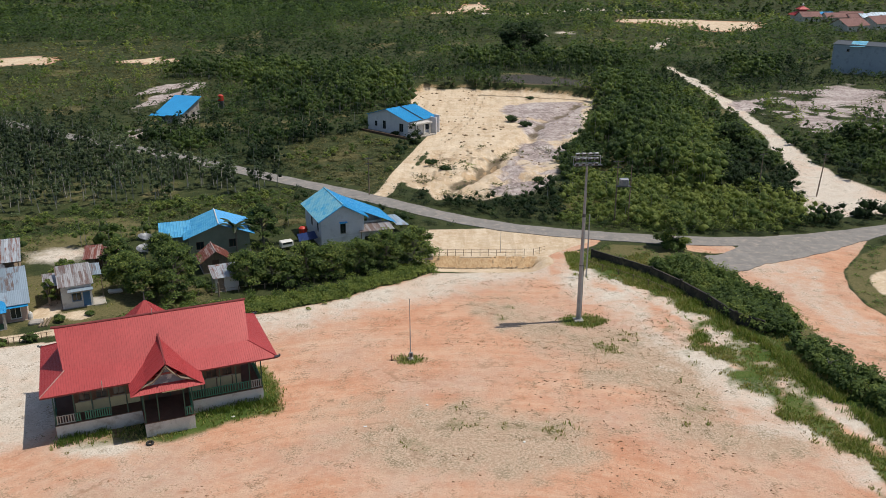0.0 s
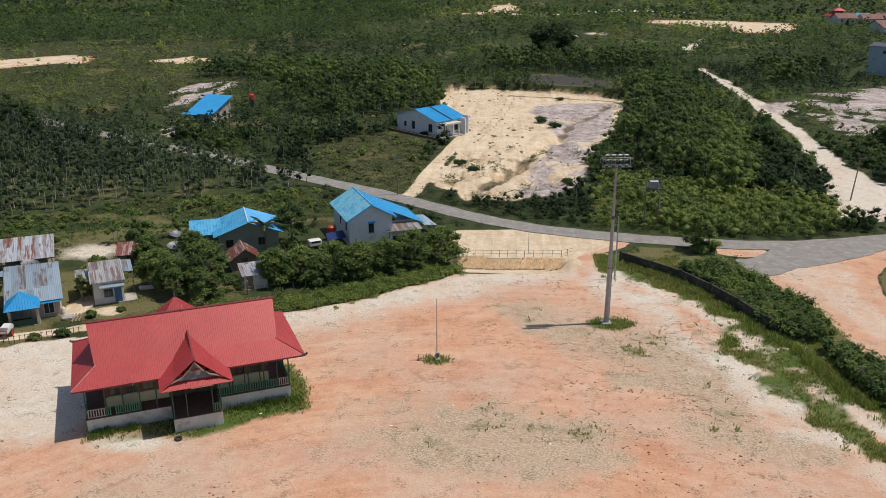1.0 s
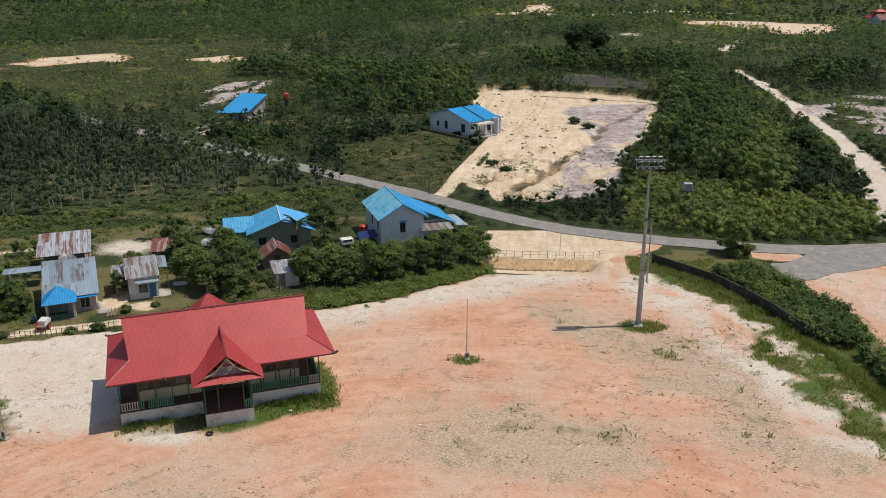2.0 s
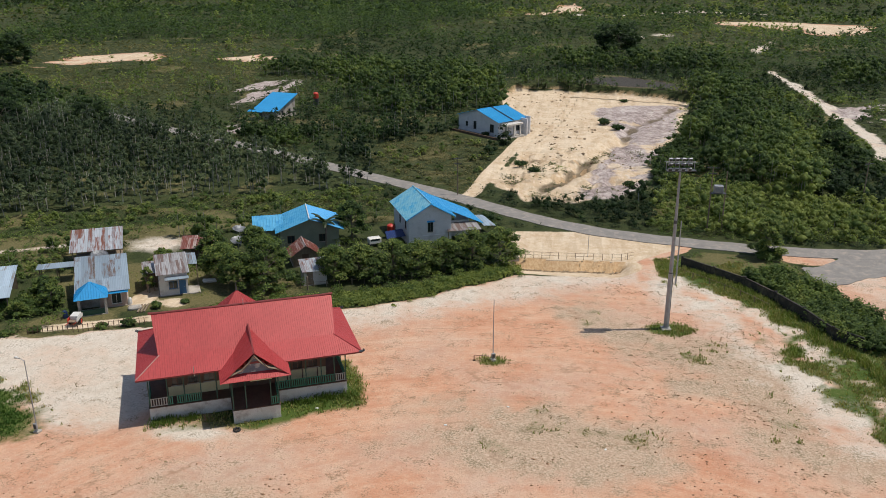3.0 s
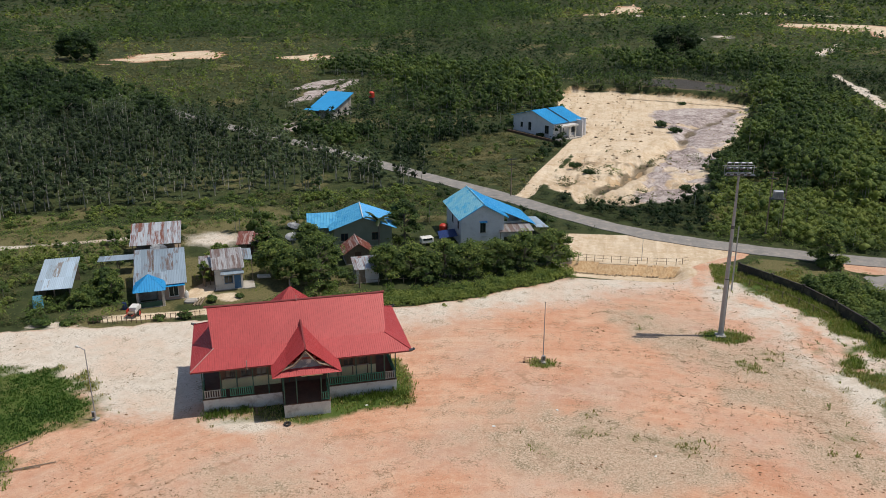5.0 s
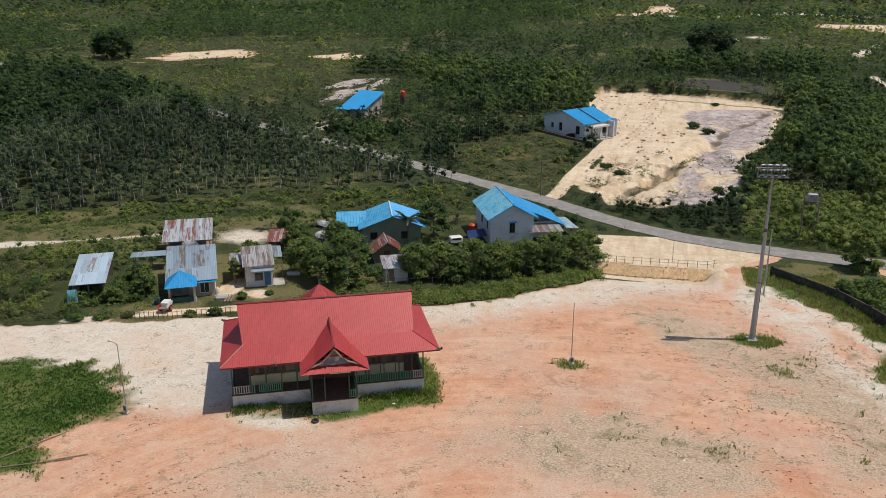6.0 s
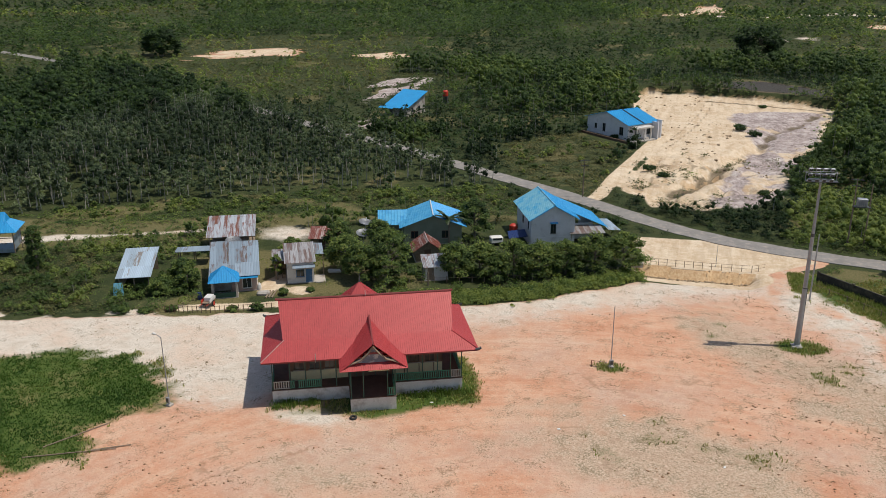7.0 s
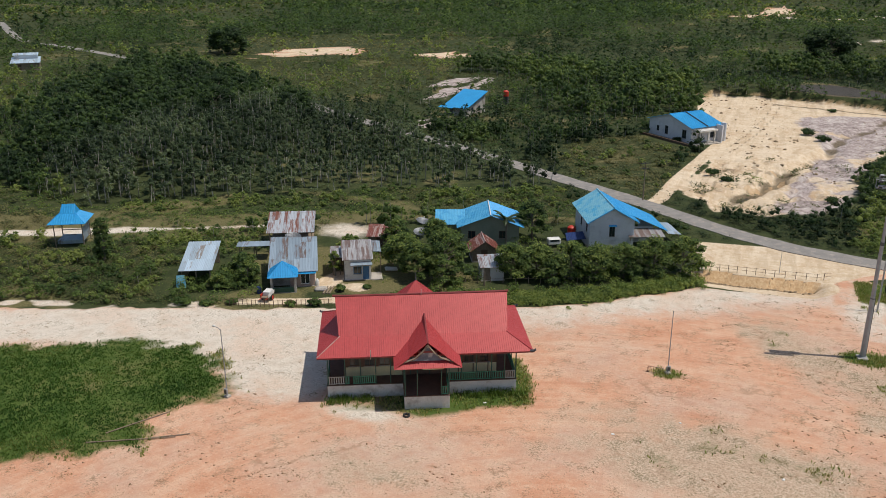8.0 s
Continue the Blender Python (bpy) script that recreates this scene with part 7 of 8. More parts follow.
    pyramid_roof(h, -3.4, 3.4, -3.4, 3.4, 7.4, 9.4, M_RED)
    part("finial", tube([(0, 0, 9.3), (0, 0, 9.9), (0, 0, 10.6), (0, 0, 11.2)], [0.3, 0.7, 0.5, 0.05], 8), M_WHITEPAINT, h)


# ---- poles, fences and small things ----
def build_mast():
    z = 19.0
    m = thing("floodlight_mast", pose(14.0, 94.5, 0, 0, 0, 8), "tall grey steel floodlight mast on the bare ground", "light mast")
    part("base", box(-0.55, 0.55, -0.55, 0.55, -0.2, 0.22, 0.04), M_CONCRETE, m)
    part("base_plate", tube([(0, 0, 0.22), (0, 0, 0.30)], [0.42, 0.42], 12), M_STEEL, m)
    for a, b, r0, r1 in ((0.3, 7.0, 0.30, 0.25), (6.8, 13.2, 0.235, 0.185), (13.0, z, 0.175, 0.12)):
        part("shaft_section", tube([(0, 0, a), (0, 0, b)], [r0, r1], 12), M_STEEL, m)
    for s in (7.0, 13.2):
        part("collar", tube([(0, 0, s - 0.25), (0, 0, s + 0.12)], [0.29 - s * 0.006, 0.29 - s * 0.006], 12), M_DARKSTEEL, m)
    part("platform", box(-1.5, 1.7, -0.3, 0.45, z - 0.04, z + 0.04), M_DARKSTEEL, m)
    for y in (-0.28, 0.43):
        part("platform_rail", tube([(-1.7, y, z + 0.95), (1.7, y, z + 0.95)], [0.025, 0.025], 5), M_STEEL, m)
    for x in (-1.45, 0, 1.65):
        part("rail_post", box(x - 0.03, x + 0.03, 0.40, 0.46, z + 0.045, z + 0.95), M_STEEL, m)
    for row in range(3):
        zz = z + 0.35 + row * 0.55
        part("crossarm", box(-1.45, 1.0, -0.42, -0.34, zz - 0.04, zz + 0.04), M_STEEL, m)
        for i in range(4):
            x = -1.3 + i * 0.72
            f = part("floodlight", box(-0.22, 0.22, -0.2, 0.02, -0.17, 0.17, 0.05), M_STEEL, m, m=pose(x, -0.5, zz, 30, 0, 0))
            part("lens", box(-0.18, 0.18, -0.215, -0.203, -0.13, 0.13), M_GLASS, f, "dark floodlight glass")
    part("cable_pipe", tube([(0.33, 0.05, 0.2), (0.3, 0.05, 7)], [0.04, 0.04], 6), M_DARKSTEEL, m)


def lamp_post(x, y, h, label, yaw=0, lamp=True, box_at_base=True, lean=0.0, r=0.06):
    p = thing("lamp_post", pose(x, y, float(ground_height(x, y)), 0, lean, yaw), label, "lamp post")
    part("pole", tube([(0, 0, -0.2), (0, 0, h * 0.5), (0, 0, h)], [r, r * 0.85, r * 0.6], 8), M_STEEL, p)
    if box_at_base:
        part("footing", box(-0.28, 0.28, -0.28, 0.28, -0.2, 0.18, 0.03), M_CONCRETE, p)
        b = part("control_box", box(-0.2, 0.2, -0.24, -0.06, 0.35, 0.95, 0.02), M_STEEL, p)
        part("door", box(-0.13, 0.13, -0.252, -0.243, 0.45, 0.85), M_DARKSTEEL, b)
    if lamp:
        part("arm", tube([(0, 0, h - 0.1), (-0.35, 0, h + 0.08), (-0.7, 0, h + 0.1)], [0.03, 0.03, 0.03], 6), M_STEEL, p)
        part("lamp_head", tube([(-0.65, 0, h + 0.12), (-0.9, 0, h + 0.14), (-1.1, 0, h + 0.08)], [0.07, 0.13, 0.06], 8), M_WHITEPAINT, p)
    return p


def power_pole(x, y, h, label, yaw=0.0, lean=0.0, transformer=False, arms=2):
    p = thing("power_pole", pose(x, y, float(ground_height(x, y)), 0, lean, yaw), label, "utility pole")
    part("pole", tube([(0, 0, -0.3), (0, 0, h)], [0.13, 0.08], 8), M_WOOD, p)
    for i in range(arms):
        z = h - 0.25 - i * 0.9
        a = part("crossarm", box(-0.9 + 0.2 * i, 0.9 - 0.2 * i, -0.14, -0.05, z - 0.05, z + 0.05), M_DARKSTEEL, p)
        for s in (-0.75, 0, 0.75):
            part("insulator", tube([(s * (1 - 0.2 * i), -0.1, z + 0.05), (s * (1 - 0.2 * i), -0.1, z + 0.28)], [0.05, 0.035], 6), M_BROWN, a)
    if transformer:
        part("second_pole", tube([(2.2, 0, -0.3), (2.2, 0, h * 0.92)], [0.12, 0.08], 8), M_WOOD, p)
        part("platform", box(-0.1, 2.3, -0.5, 0.5, h - 4.3, h - 4.2), M_DARKSTEEL, p)
        t = part("transformer", box(0.4, 1.8, -0.45, 0.45, h - 4.19, h - 3.0, 0.06), M_STEEL, p, "blue-grey transformer tank")
        for k in range(5):
            part("fin", box(0.5 + k * 0.28, 0.55 + k * 0.28, -0.6, -0.451, h - 4.0, h - 3.2), M_STEEL, t)
    return p


def fence(pts, height, gap, label, post_mat, rail_zs, wire=0.02, name="fence", thick=0.05):
    f = thing(name, pose(0, 0, 0), label, "fence")
    line = [Vector((x, y)) for x, y in pts]
    for a, b in zip(line, line[1:]):
        n = max(1, round((b - a).length / gap))
        for i in range(n):
            p = a.lerp(b, i / n)
            z = float(ground_height(p.x, p.y))
            part("post", box(p.x - thick, p.x + thick, p.y - thick, p.y + thick, z - 0.2, z + height), post_mat, f)
        for rz in rail_zs:
            za, zb = float(ground_height(a.x, a.y)), float(ground_height(b.x, b.y))
            part("rail", tube([(a.x, a.y, za + rz), (b.x, b.y, zb + rz)], [wire, wire], 5), post_mat, f)
    return f


def build_fences():
    # black wall along the ditch
    f = thing("retaining_wall", pose(0, 0, 0), "dark weathered retaining wall with steps in height, overgrown by creepers", "wall")
    pts = [(18.6, 116.0), (22.3, 112.4), (25.6, 109.0), (28.4, 104.2), (30.6, 99.4), (32.4, 94.0), (35.0, 91.6), (39.2, 91.4)]
    for (x0, y0), (x1, y1) in zip(pts, pts[1:]):
        d = Vector((x1 - x0, y1 - y0))
        part("panel", box(0.16, d.length - 0.05, -0.1, 0.1, -0.5, 1.5 if x0 < 33 else 0.7), M_BLACK, f, m=pose(x0, y0, 0, 0, 0, math.degrees(math.atan2(d.y, d.x))))
        part("pier", box(-0.14, 0.14, -0.14, 0.14, -0.5, 1.65 if x0 < 33 else 0.8), M_BLACK, f, m=pose(x0, y0, 0, 0, 0, math.degrees(math.atan2(d.y, d.x))))
    fence([(17.6, 113.4), (21.3, 109.6), (24.6, 106.0), (27.2, 102.0)], 0.9, 2.2, "low rusty pipe fence in front of the wall", M_WOOD, (0.8,), 0.03)
    fence([(-4.3, 117.2), (0.3, 117.1), (5.1, 117.2), (10.4, 117.6), (12.2, 118.8)], 1.0, 1.3, "light post-and-rail fence along the cut bank", M_WOOD, (0.5, 0.95), 0.02, thick=0.035)
    fence([(-59.0, 83.6), (-53.1, 85.2), (-46.4, 88.2)], 0.95, 0.55, "dark picket fence of thin stakes by the village yard", M_BROWN, (0.35, 0.85), 0.018, thick=0.028)
    fence([(-33.5, 101.2), (-25.5, 103.6), (-16.5, 107.4)], 0.9, 1.6, "rough stake fence under the trees", M_WOOD, (0.7,), 0.02)


def torus(radius, tube_r, n=20, k=8):
    bm = bmesh.new()
    rings = []
    for i in range(n):
        a = i * math.tau / n
        rings.append([bm.verts.new(((radius + tube_r * math.cos(b)) * math.cos(a), (radius + tube_r * math.cos(b)) * math.sin(a), tube_r * math.sin(b) * 1.2)) for b in (j * math.tau / k for j in range(k))])
    for i in range(n):
        for j in range(k):
            bm.faces.new((rings[i][j], rings[(i + 1) % n][j], rings[(i + 1) % n][(j + 1) % k], rings[i][(j + 1) % k]))
    return bm


def dish(x, y, r, h, yaw):
    d = thing("satellite_dish", pose(x, y, 0, 0, 0, yaw), "large grey mesh satellite dish on a pole", "satellite dish")
    part("pole", pole_bm(0, 0, -0.2, h, 0.05), M_STEEL, d)
    bm = bmesh.new()
    rings = []
    for i in range(5):
        q = r * i / 4 if i else 0.03
        rings.append([bm.verts.new((q * math.cos(a), q * math.sin(a), 0.28 * (q / r) ** 2)) for a in (k * math.tau / 20 for k in range(20))])
    for a, b in zip(rings, rings[1:]):
        for k in range(20):
            bm.faces.new((a[k], a[(k + 1) % 20], b[(k + 1) % 20], b[k]))
    bm.faces.new(rings[0])
    ex = bmesh.ops.solidify(bm, geom=bm.faces[:], thickness=0.02)
    p = part("reflector", bm, M_STEEL, d, m=pose(0, 0, h, 12, 8, 0))
    for k in range(3):
        a = k * math.tau / 3
        part("strut", tube([(r * 0.9 * math.cos(a), r * 0.9 * math.sin(a), 0.24), (0, 0, 0.85)], [0.015, 0.015], 4), M_STEEL, p)
    part("receiver", tube([(0, 0, 0.8), (0, 0, 0.98)], [0.06, 0.06], 8), M_WHITEPAINT, p)


def build_small():
    lamp_post(-5.4, 83.8, 7.1, "thin grey lamp post with a control box in a grass tuft", 20, lamp=False)
    lamp_post(-45.8, 63.9, 7.3, "thin grey lamp post with a small lamp head", -12, lean=-1.0)
    lamp_post(16.9, 109.1, 8.8, "grey post standing in front of the dark wall", 0, lamp=False, box_at_base=False, r=0.11)
    lamp_post(5.7, 118.5, 3.4, "short thin pole on the sandy forecourt", 0, lamp=False, box_at_base=False, r=0.04)
    power_pole(63.4, 150.0, 7.8, "leaning concrete power pole with cross-arms beside the sandy track", 30, 7.0)
    power_pole(52.8, 149.5, 8.0, "grey power pole rising out of the scrub", 30, 1.0, arms=1)
    power_pole(24.6, 133.0, 10.5, "pair of power poles carrying a transformer", 4, transformer=True)
    power_pole(-16.6, 149.0, 7.0, "grey power pole on the road verge", 30)
    t = part("tyre", torus(0.27, 0.1), M_RUBBER, m=pose(-27.75, 66.5, 0.10 + float(ground_height(-27.7, 66.5)), 4, 0, 0))
    tagged(t, "old black car tyre lying on the ground", "tyre")
    t = thing("standpipe", pose(-7.4, 83.5, 0, 0, 0, 4), "small rusty standpipe with a horizontal bar by the grass tuft", "standpipe")
    part("upright", pole_bm(0, 0, -0.1, 0.7, 0.035), M_RUST_D, t)
    part("bar", tube([(0, 0, 0.68), (1.6, 0, 0.62)], [0.03, 0.03], 5), M_RUST_D, t)
    part("foot", box(-0.12, 0.12, -0.12, 0.12, -0.1, 0.1), M_BROWN, t)
    dish(-60.9, 104.2, 1.15, 2.2, 20)
    dish(-44.0, 112.0, 1.1, 2.4, 0)
    dish(-45.6, 117.0, 1.1, 2.4, 40)
    # handcart and clutter in the village yard
    c = thing("handcart", pose(-54.9, 86.1, 0, 0, 0, 100), "handcart with red frame and pale boxes parked by the fence", "cart")
    part("bed", box(0, 2.0, -0.55, 0.55, 0.55, 0.68), M_WOOD, c)
    part("side", box(0, 2.0, 0.5, 0.555, 0.685, 1.05), M_REDPLASTIC, c)
    part("side", box(0, 2.0, -0.555, -0.5, 0.685, 1.05), M_WHITEPAINT, c)
    part("load", box(0.6, 1.9, -0.45, 0.45, 0.685, 1.2, 0.05), M_WHITEPAINT, c, "pale boxes")
    for y in (-0.65, 0.65):
        w = part("wheel", torus(0.33, 0.07), M_RUBBER, c, m=pose(1.0, y, 0.38, 90, 0, 0))
        part("hub", tube([(0, 0, -0.06), (0, 0, 0.06)], [0.28, 0.28], 10), M_REDPLASTIC, w)
    for y in (-0.4, 0.4):
        part("handle", tube([(0, y, 0.6), (-1.1, y, 0.75)], [0.035, 0.035], 5), M_REDPLASTIC, c)
    b = part("barrel", tube([(0, 0, 0), (0, 0, 0.15), (0, 0, 0.75), (0, 0, 0.9)], [0.27, 0.3, 0.3, 0.27], 12), M_BLUETARP, m=pose(-57.2, 88.6, 0))
    tagged(b, "blue plastic barrel standing beside the porch", "barrel")
    b = part("stone_heap", box(-0.8, 0.8, -0.5, 0.5, -0.1, 0.45, 0.18), M_CONCRETE, m=pose(-50.2, 92.2, 0, 0, 0, 20))
    tagged(b, "heap of grey rubble in the yard", "rubble")
    for i in range(3):
        b = part("timber_log", tube([(0, 0, 0), (0, 2.4, 0.02)], [0.13, 0.1], 7), M_WOOD, m=pose(-49.3 + i * 0.35, 91.0 + i * 0.15, 0.11, 0, 0, 12))
        tagged(b, "pale timber log lying in the yard", "log", group="logs in the yard")
    v = thing("motor_cart", pose(-26.6, 119.0, 0, 0, 0, 30), "small white motor cart parked between the houses", "vehicle")
    part("cab", box(0, 1.9, -0.6, 0.6, 0.45, 1.35, 0.1), M_WHITEPAINT, v)
    part("windscreen", box(0.25, 1.65, -0.622, -0.605, 0.95, 1.25), M_GLASS, v)
    for x in (0.35, 1.55):
        for y in (-0.55, 0.55):
            part("wheel", torus(0.2, 0.07, 14), M_RUBBER, v, m=pose(x, y, 0.27, 90, 0, 0))
    t = thing("water_tank", pose(-24.0, 123.5, 0), "bright red plastic water tank beside the house", "water tank")
    part("tank", tube([(0, 0, 0.9), (0, 0, 1.0), (0, 0, 2.0), (0, 0, 2.2)], [0.55, 0.62, 0.62, 0.35], 14), M_REDPLASTIC, t)
    part("stand", box(-0.6, 0.6, -0.6, 0.6, -0.1, 0.9), M_WOOD, t)
    t = thing("water_tank", pose(-66.5, 236.0, 0), "orange-red water tank on a stand by the far house", "water tank")
    part("tank", tube([(0, 0, 2.2), (0, 0, 2.3), (0, 0, 3.6), (0, 0, 3.9)], [0.7, 0.8, 0.8, 0.4], 12), M_REDPLASTIC, t)
    part("stand", box(-0.7, 0.7, -0.7, 0.7, -0.2, 2.2), M_DARKSTEEL, t)
    b = part("tarpaulin", box(-0.9, 0.9, -0.5, 0.5, -0.05, 0.35, 0.16), M_WHITEPAINT, m=pose(-44.6, 102.2, 0, 0, 6, 30))
    tagged(b, "crumpled white tarpaulin lying in the grass", "tarpaulin")
    b = part("sack", tube([(0, 0, 0), (0, 0, 0.35), (0.05, 0, 0.75), (0.05, 0, 0.95)], [0.26, 0.3, 0.22, 0.08], 9), M_WHITEPAINT, m=pose(-51.5, 93.6, 0))
    tagged(b, "full white sack standing at the house corner", "sack")
    # concrete trough by the forecourt, lone post, loose poles on the grass
    b = part("concrete_trough", box(-0.9, 0.9, -0.5, 0.5, -0.1, 0.5, 0.04), M_CONCRETE, m=pose(-5.0, 116.0, 0, 0, 0, 10))
    tagged(b, "grey concrete trough at the edge of the forecourt", "trough")
    for x0, y0, x1, y1 in ((-53.0, 52.3, -46.0, 55.8), (-52.4, 54.2, -49.3, 59.4), (-48.2, 54.8, -45.1, 56.7)):
        d = Vector((x1 - x0, y1 - y0))
        b = part("pole_on_ground", tube([(0, 0, 0), (d.length, 0, 0.03)], [0.06, 0.045], 6), M_WOOD, m=pose(x0, y0, 0.09, 0, 0, math.degrees(math.atan2(d.y, d.x))))
        tagged(b, "thin wooden pole lying on the grass edge", "pole", group="loose poles")
    b = part("chimney_post", box(-0.09, 0.09, -0.09, 0.09, -0.2, 1.9), M_WOOD, m=pose(-30.8, 101.0, 0))
    tagged(b, "weathered post standing before the small shed", "post")


def build_litter():
    for x, y, a in ((-8.8, 69.9, 20), (5.8, 67.6, 70), (-3.2, 74.0, 130), (-21.5, 71.4, 40)):
        b = part("litter", box(-0.16, 0.16, -0.1, 0.1, 0.0, 0.05, 0.02), M_WHITEPAINT, m=pose(x, y, float(ground_height(x, y)) + 0.01, 3, 5, a))
        tagged(b, "small pale scrap of litter on the clay", "litter", group="litter on the clay")


def palm(x, y, h, n, label, seed):
    rng = np.random.default_rng(seed)
    t = thing("palm", pose(x, y, 0), label, "palm")
    part("trunk", tube([(0, 0, -0.1), (0.1, 0, h * 0.4), (0.05, 0.1, h * 0.7)], [0.17, 0.14, 0.12], 8), M_BARK, t)
    for i in range(n):
        a = i * math.tau / n + rng.random() * 0.3
        L, lift = 2.4 + rng.random() * 0.8, 0.5 + 0.9 * rng.random()
        bm = bmesh.new()
        rows = []
        for k in range(7):
            s = k / 6
            r, z = L * s * 0.9, h * 0.7 + L * (lift * s - 0.75 * s * s)
            w = 0.34 * math.sin(0.25 + s * 2.7) + 0.03
            c = Vector((math.cos(a) * r, math.sin(a) * r, z))
            side = Vector((-math.sin(a), math.cos(a), 0)) * w
            rows.append([bm.verts.new(c - side + Vector((0, 0, -w * 0.4))), bm.verts.new(c), bm.verts.new(c + side + Vector((0, 0, -w * 0.4)))])
        for p, q in zip(rows, rows[1:]):
            for k in range(2):
                bm.faces.new((p[k], p[k + 1], q[k + 1], q[k]))
        bmesh.ops.solidify(bm, geom=bm.faces[:], thickness=0.015)
        part("frond", bm, M_PALM, t)


M_CLOD = surface("clods", (0.16, 0.12, 0.08), (0.42, 0.32, 0.21), 0.8, 0.95)
M_PALM = surface("palm frond", (0.02, 0.04, 0.012), (0.05, 0.085, 0.025), 2.0, 0.5)


def build_trees():
    broad = "broad-leaved tree with a dense dark green crown"
    for i, (x, y, h, r, tone, nm) in enumerate((
            (-39.8, 100.2, 5.8, 3.0, 0.60, broad), (-36.4, 101.8, 7.4, 3.2, 0.56, broad), (-42.8, 102.6, 5.4, 2.6, 0.60, "leafy village tree beside the grass"), (-36.0, 98.9, 4.4, 2.3, 0.70, "bushy bright green tree behind the hall"),
            (-28.2, 104.6, 5.6, 2.7, 0.58, broad), (-25.0, 106.0, 5.0, 2.6, 0.55, broad), (-29.6, 121.4, 6.4, 2.8, 0.44, "dense rounded tree with very dark foliage"),
            (-20.5, 107.0, 5.2, 2.7, 0.60, "spreading tree of the row below the house"), (-17.4, 108.6, 5.4, 2.6, 0.60, "spreading tree of the row below the house"), (-14.0, 110.3, 5.2, 2.6, 0.61, "spreading tree of the row below the house"),
            (-10.4, 112.0, 5.6, 2.8, 0.58, "spreading tree of the row below the house"), (-6.6, 113.9, 5.4, 2.5, 0.57, "spreading tree of the row below the house"),
            (-22.6, 104.6, 4.0, 2.2, 0.63, "low leafy tree near the bank"), (-47.2, 110.2, 5.0, 2.0, 0.52, "slim dark tree beside the rusty shed"), (31.0, 121.4, 6.2, 2.4, 0.62, "lone leafy tree with low branches on the road verge"),
            (-62.9, 93.8, 3.0, 1.7, 0.60, "low leafy bush tree in the vegetable garden"), (-63.4, 95.0, 3.0, 1.7, 0.56, "low leafy bush tree in the vegetable garden"), (-60.4, 91.0, 3.6, 1.5, 0.52, "low leafy bush tree in the vegetable garden"), (-63.2, 88.3, 2.2, 1.3, 0.68, "low leafy bush tree in the vegetable garden"),
            (-41.6, 112.4, 4.6, 2.1, 0.56, "leafy tree half hiding the blue roof"), (-52.8, 106.0, 3.4, 1.6, 0.66, "small bright green tree between village houses"), (-58.6, 104.0, 2.6, 1.2, 0.70, "small bright green tree between village houses"), (-50.8, 97.5, 3.8, 0.8, 0.72, "slender leafy sapling by the small house"))):
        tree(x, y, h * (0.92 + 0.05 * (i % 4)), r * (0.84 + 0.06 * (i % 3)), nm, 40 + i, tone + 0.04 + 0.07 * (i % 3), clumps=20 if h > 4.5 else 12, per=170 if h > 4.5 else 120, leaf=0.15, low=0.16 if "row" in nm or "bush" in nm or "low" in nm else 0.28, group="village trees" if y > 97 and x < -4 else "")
    tree(-84.4, 91.9, 6.9, 1.7, "narrow column-shaped leafy tree by the path", 91, 0.58, 26, 130, 0.13, 0.06, narrow=0.7)
    for i, (x, y, h, r) in enumerate(((24.8, 364, 14, 9.5), (86, 190, 6, 4.0), (59, 186, 6.5, 3.6), (97, 180, 5.5, 4.2), (-140, 205, 9, 5.2), (-128, 186, 9.5, 5.6), (-166, 196, 10, 6.2), (-112, 196, 8.5, 5), (-206, 310, 11, 8))):
        tree(x, y, h, r, "large wild tree with a dark rounded crown", 120 + i, 0.30 if x < 50 else 0.42, 24, 120, 0.26 if r < 7 else 0.5, 0.15)
    tree(38.2, 80.3, 3.0, 1.0, "thin bare sapling with few leaves beside the ditch", 141, 0.8, 7, 14, 0.10, 0.55, M_PALEBARK)
    for i, (x, y, h, r) in enumerate(((12.6, 219.4, 1.9, 2.2), (15.7, 213.5, 2.0, 2.0), (23.5, 185.0, 2.4, 2.6), (26.5, 193.0, 2.0, 2.2), (-6.5, 172.0, 1.5, 2.0), (-3.5, 168.0, 1.3, 1.8), (20.0, 254.0, 0.9, 1.6), (14.5, 160.5, 1.2, 1.6), (-18.6, 207.5, 1.6, 1.6), (-24.5, 214.0, 2.0, 1.8), (-16.0, 201.3, 1.2, 1.2))):
        bush(x, y, h, r, "green bush growing on the bare eroded ground" if y < 240 else "low bush at the foot of the cut bank", 300 + i, 0.30 + 0.02 * (i % 5))
    for i, (x, y, h, r) in enumerate(((-58.6, 84.4, 0.9, 0.9), (-51.4, 86.4, 1.0, 0.8), (-48.6, 87.4, 1.3, 1.0), (-61.5, 83.0, 0.9, 1.2), (-64.5, 82.3, 1.1, 1.4), (-47.6, 92.8, 1.2, 0.8), (-45.0, 95.0, 0.7, 0.7), (-33.5, 97.2, 1.1, 1.4), (-38.5, 96.0, 0.9, 1.2))):
        bush(x, y, h * 0.75, r, "leafy bush beside the village fence", 340 + i, 0.62)
    for x, y, h, r in ((30.6, 120.4, 2.2, 1.9), (32.0, 121.0, 1.8, 1.6)):
        bush(x, y, h, r, "dark leafy bush at the foot of the lone tree", 371, 0.55)
    palm(-32.6, 117.4, 5.6, 9, "fan-leaved palm in front of the blue-roofed house", 8)
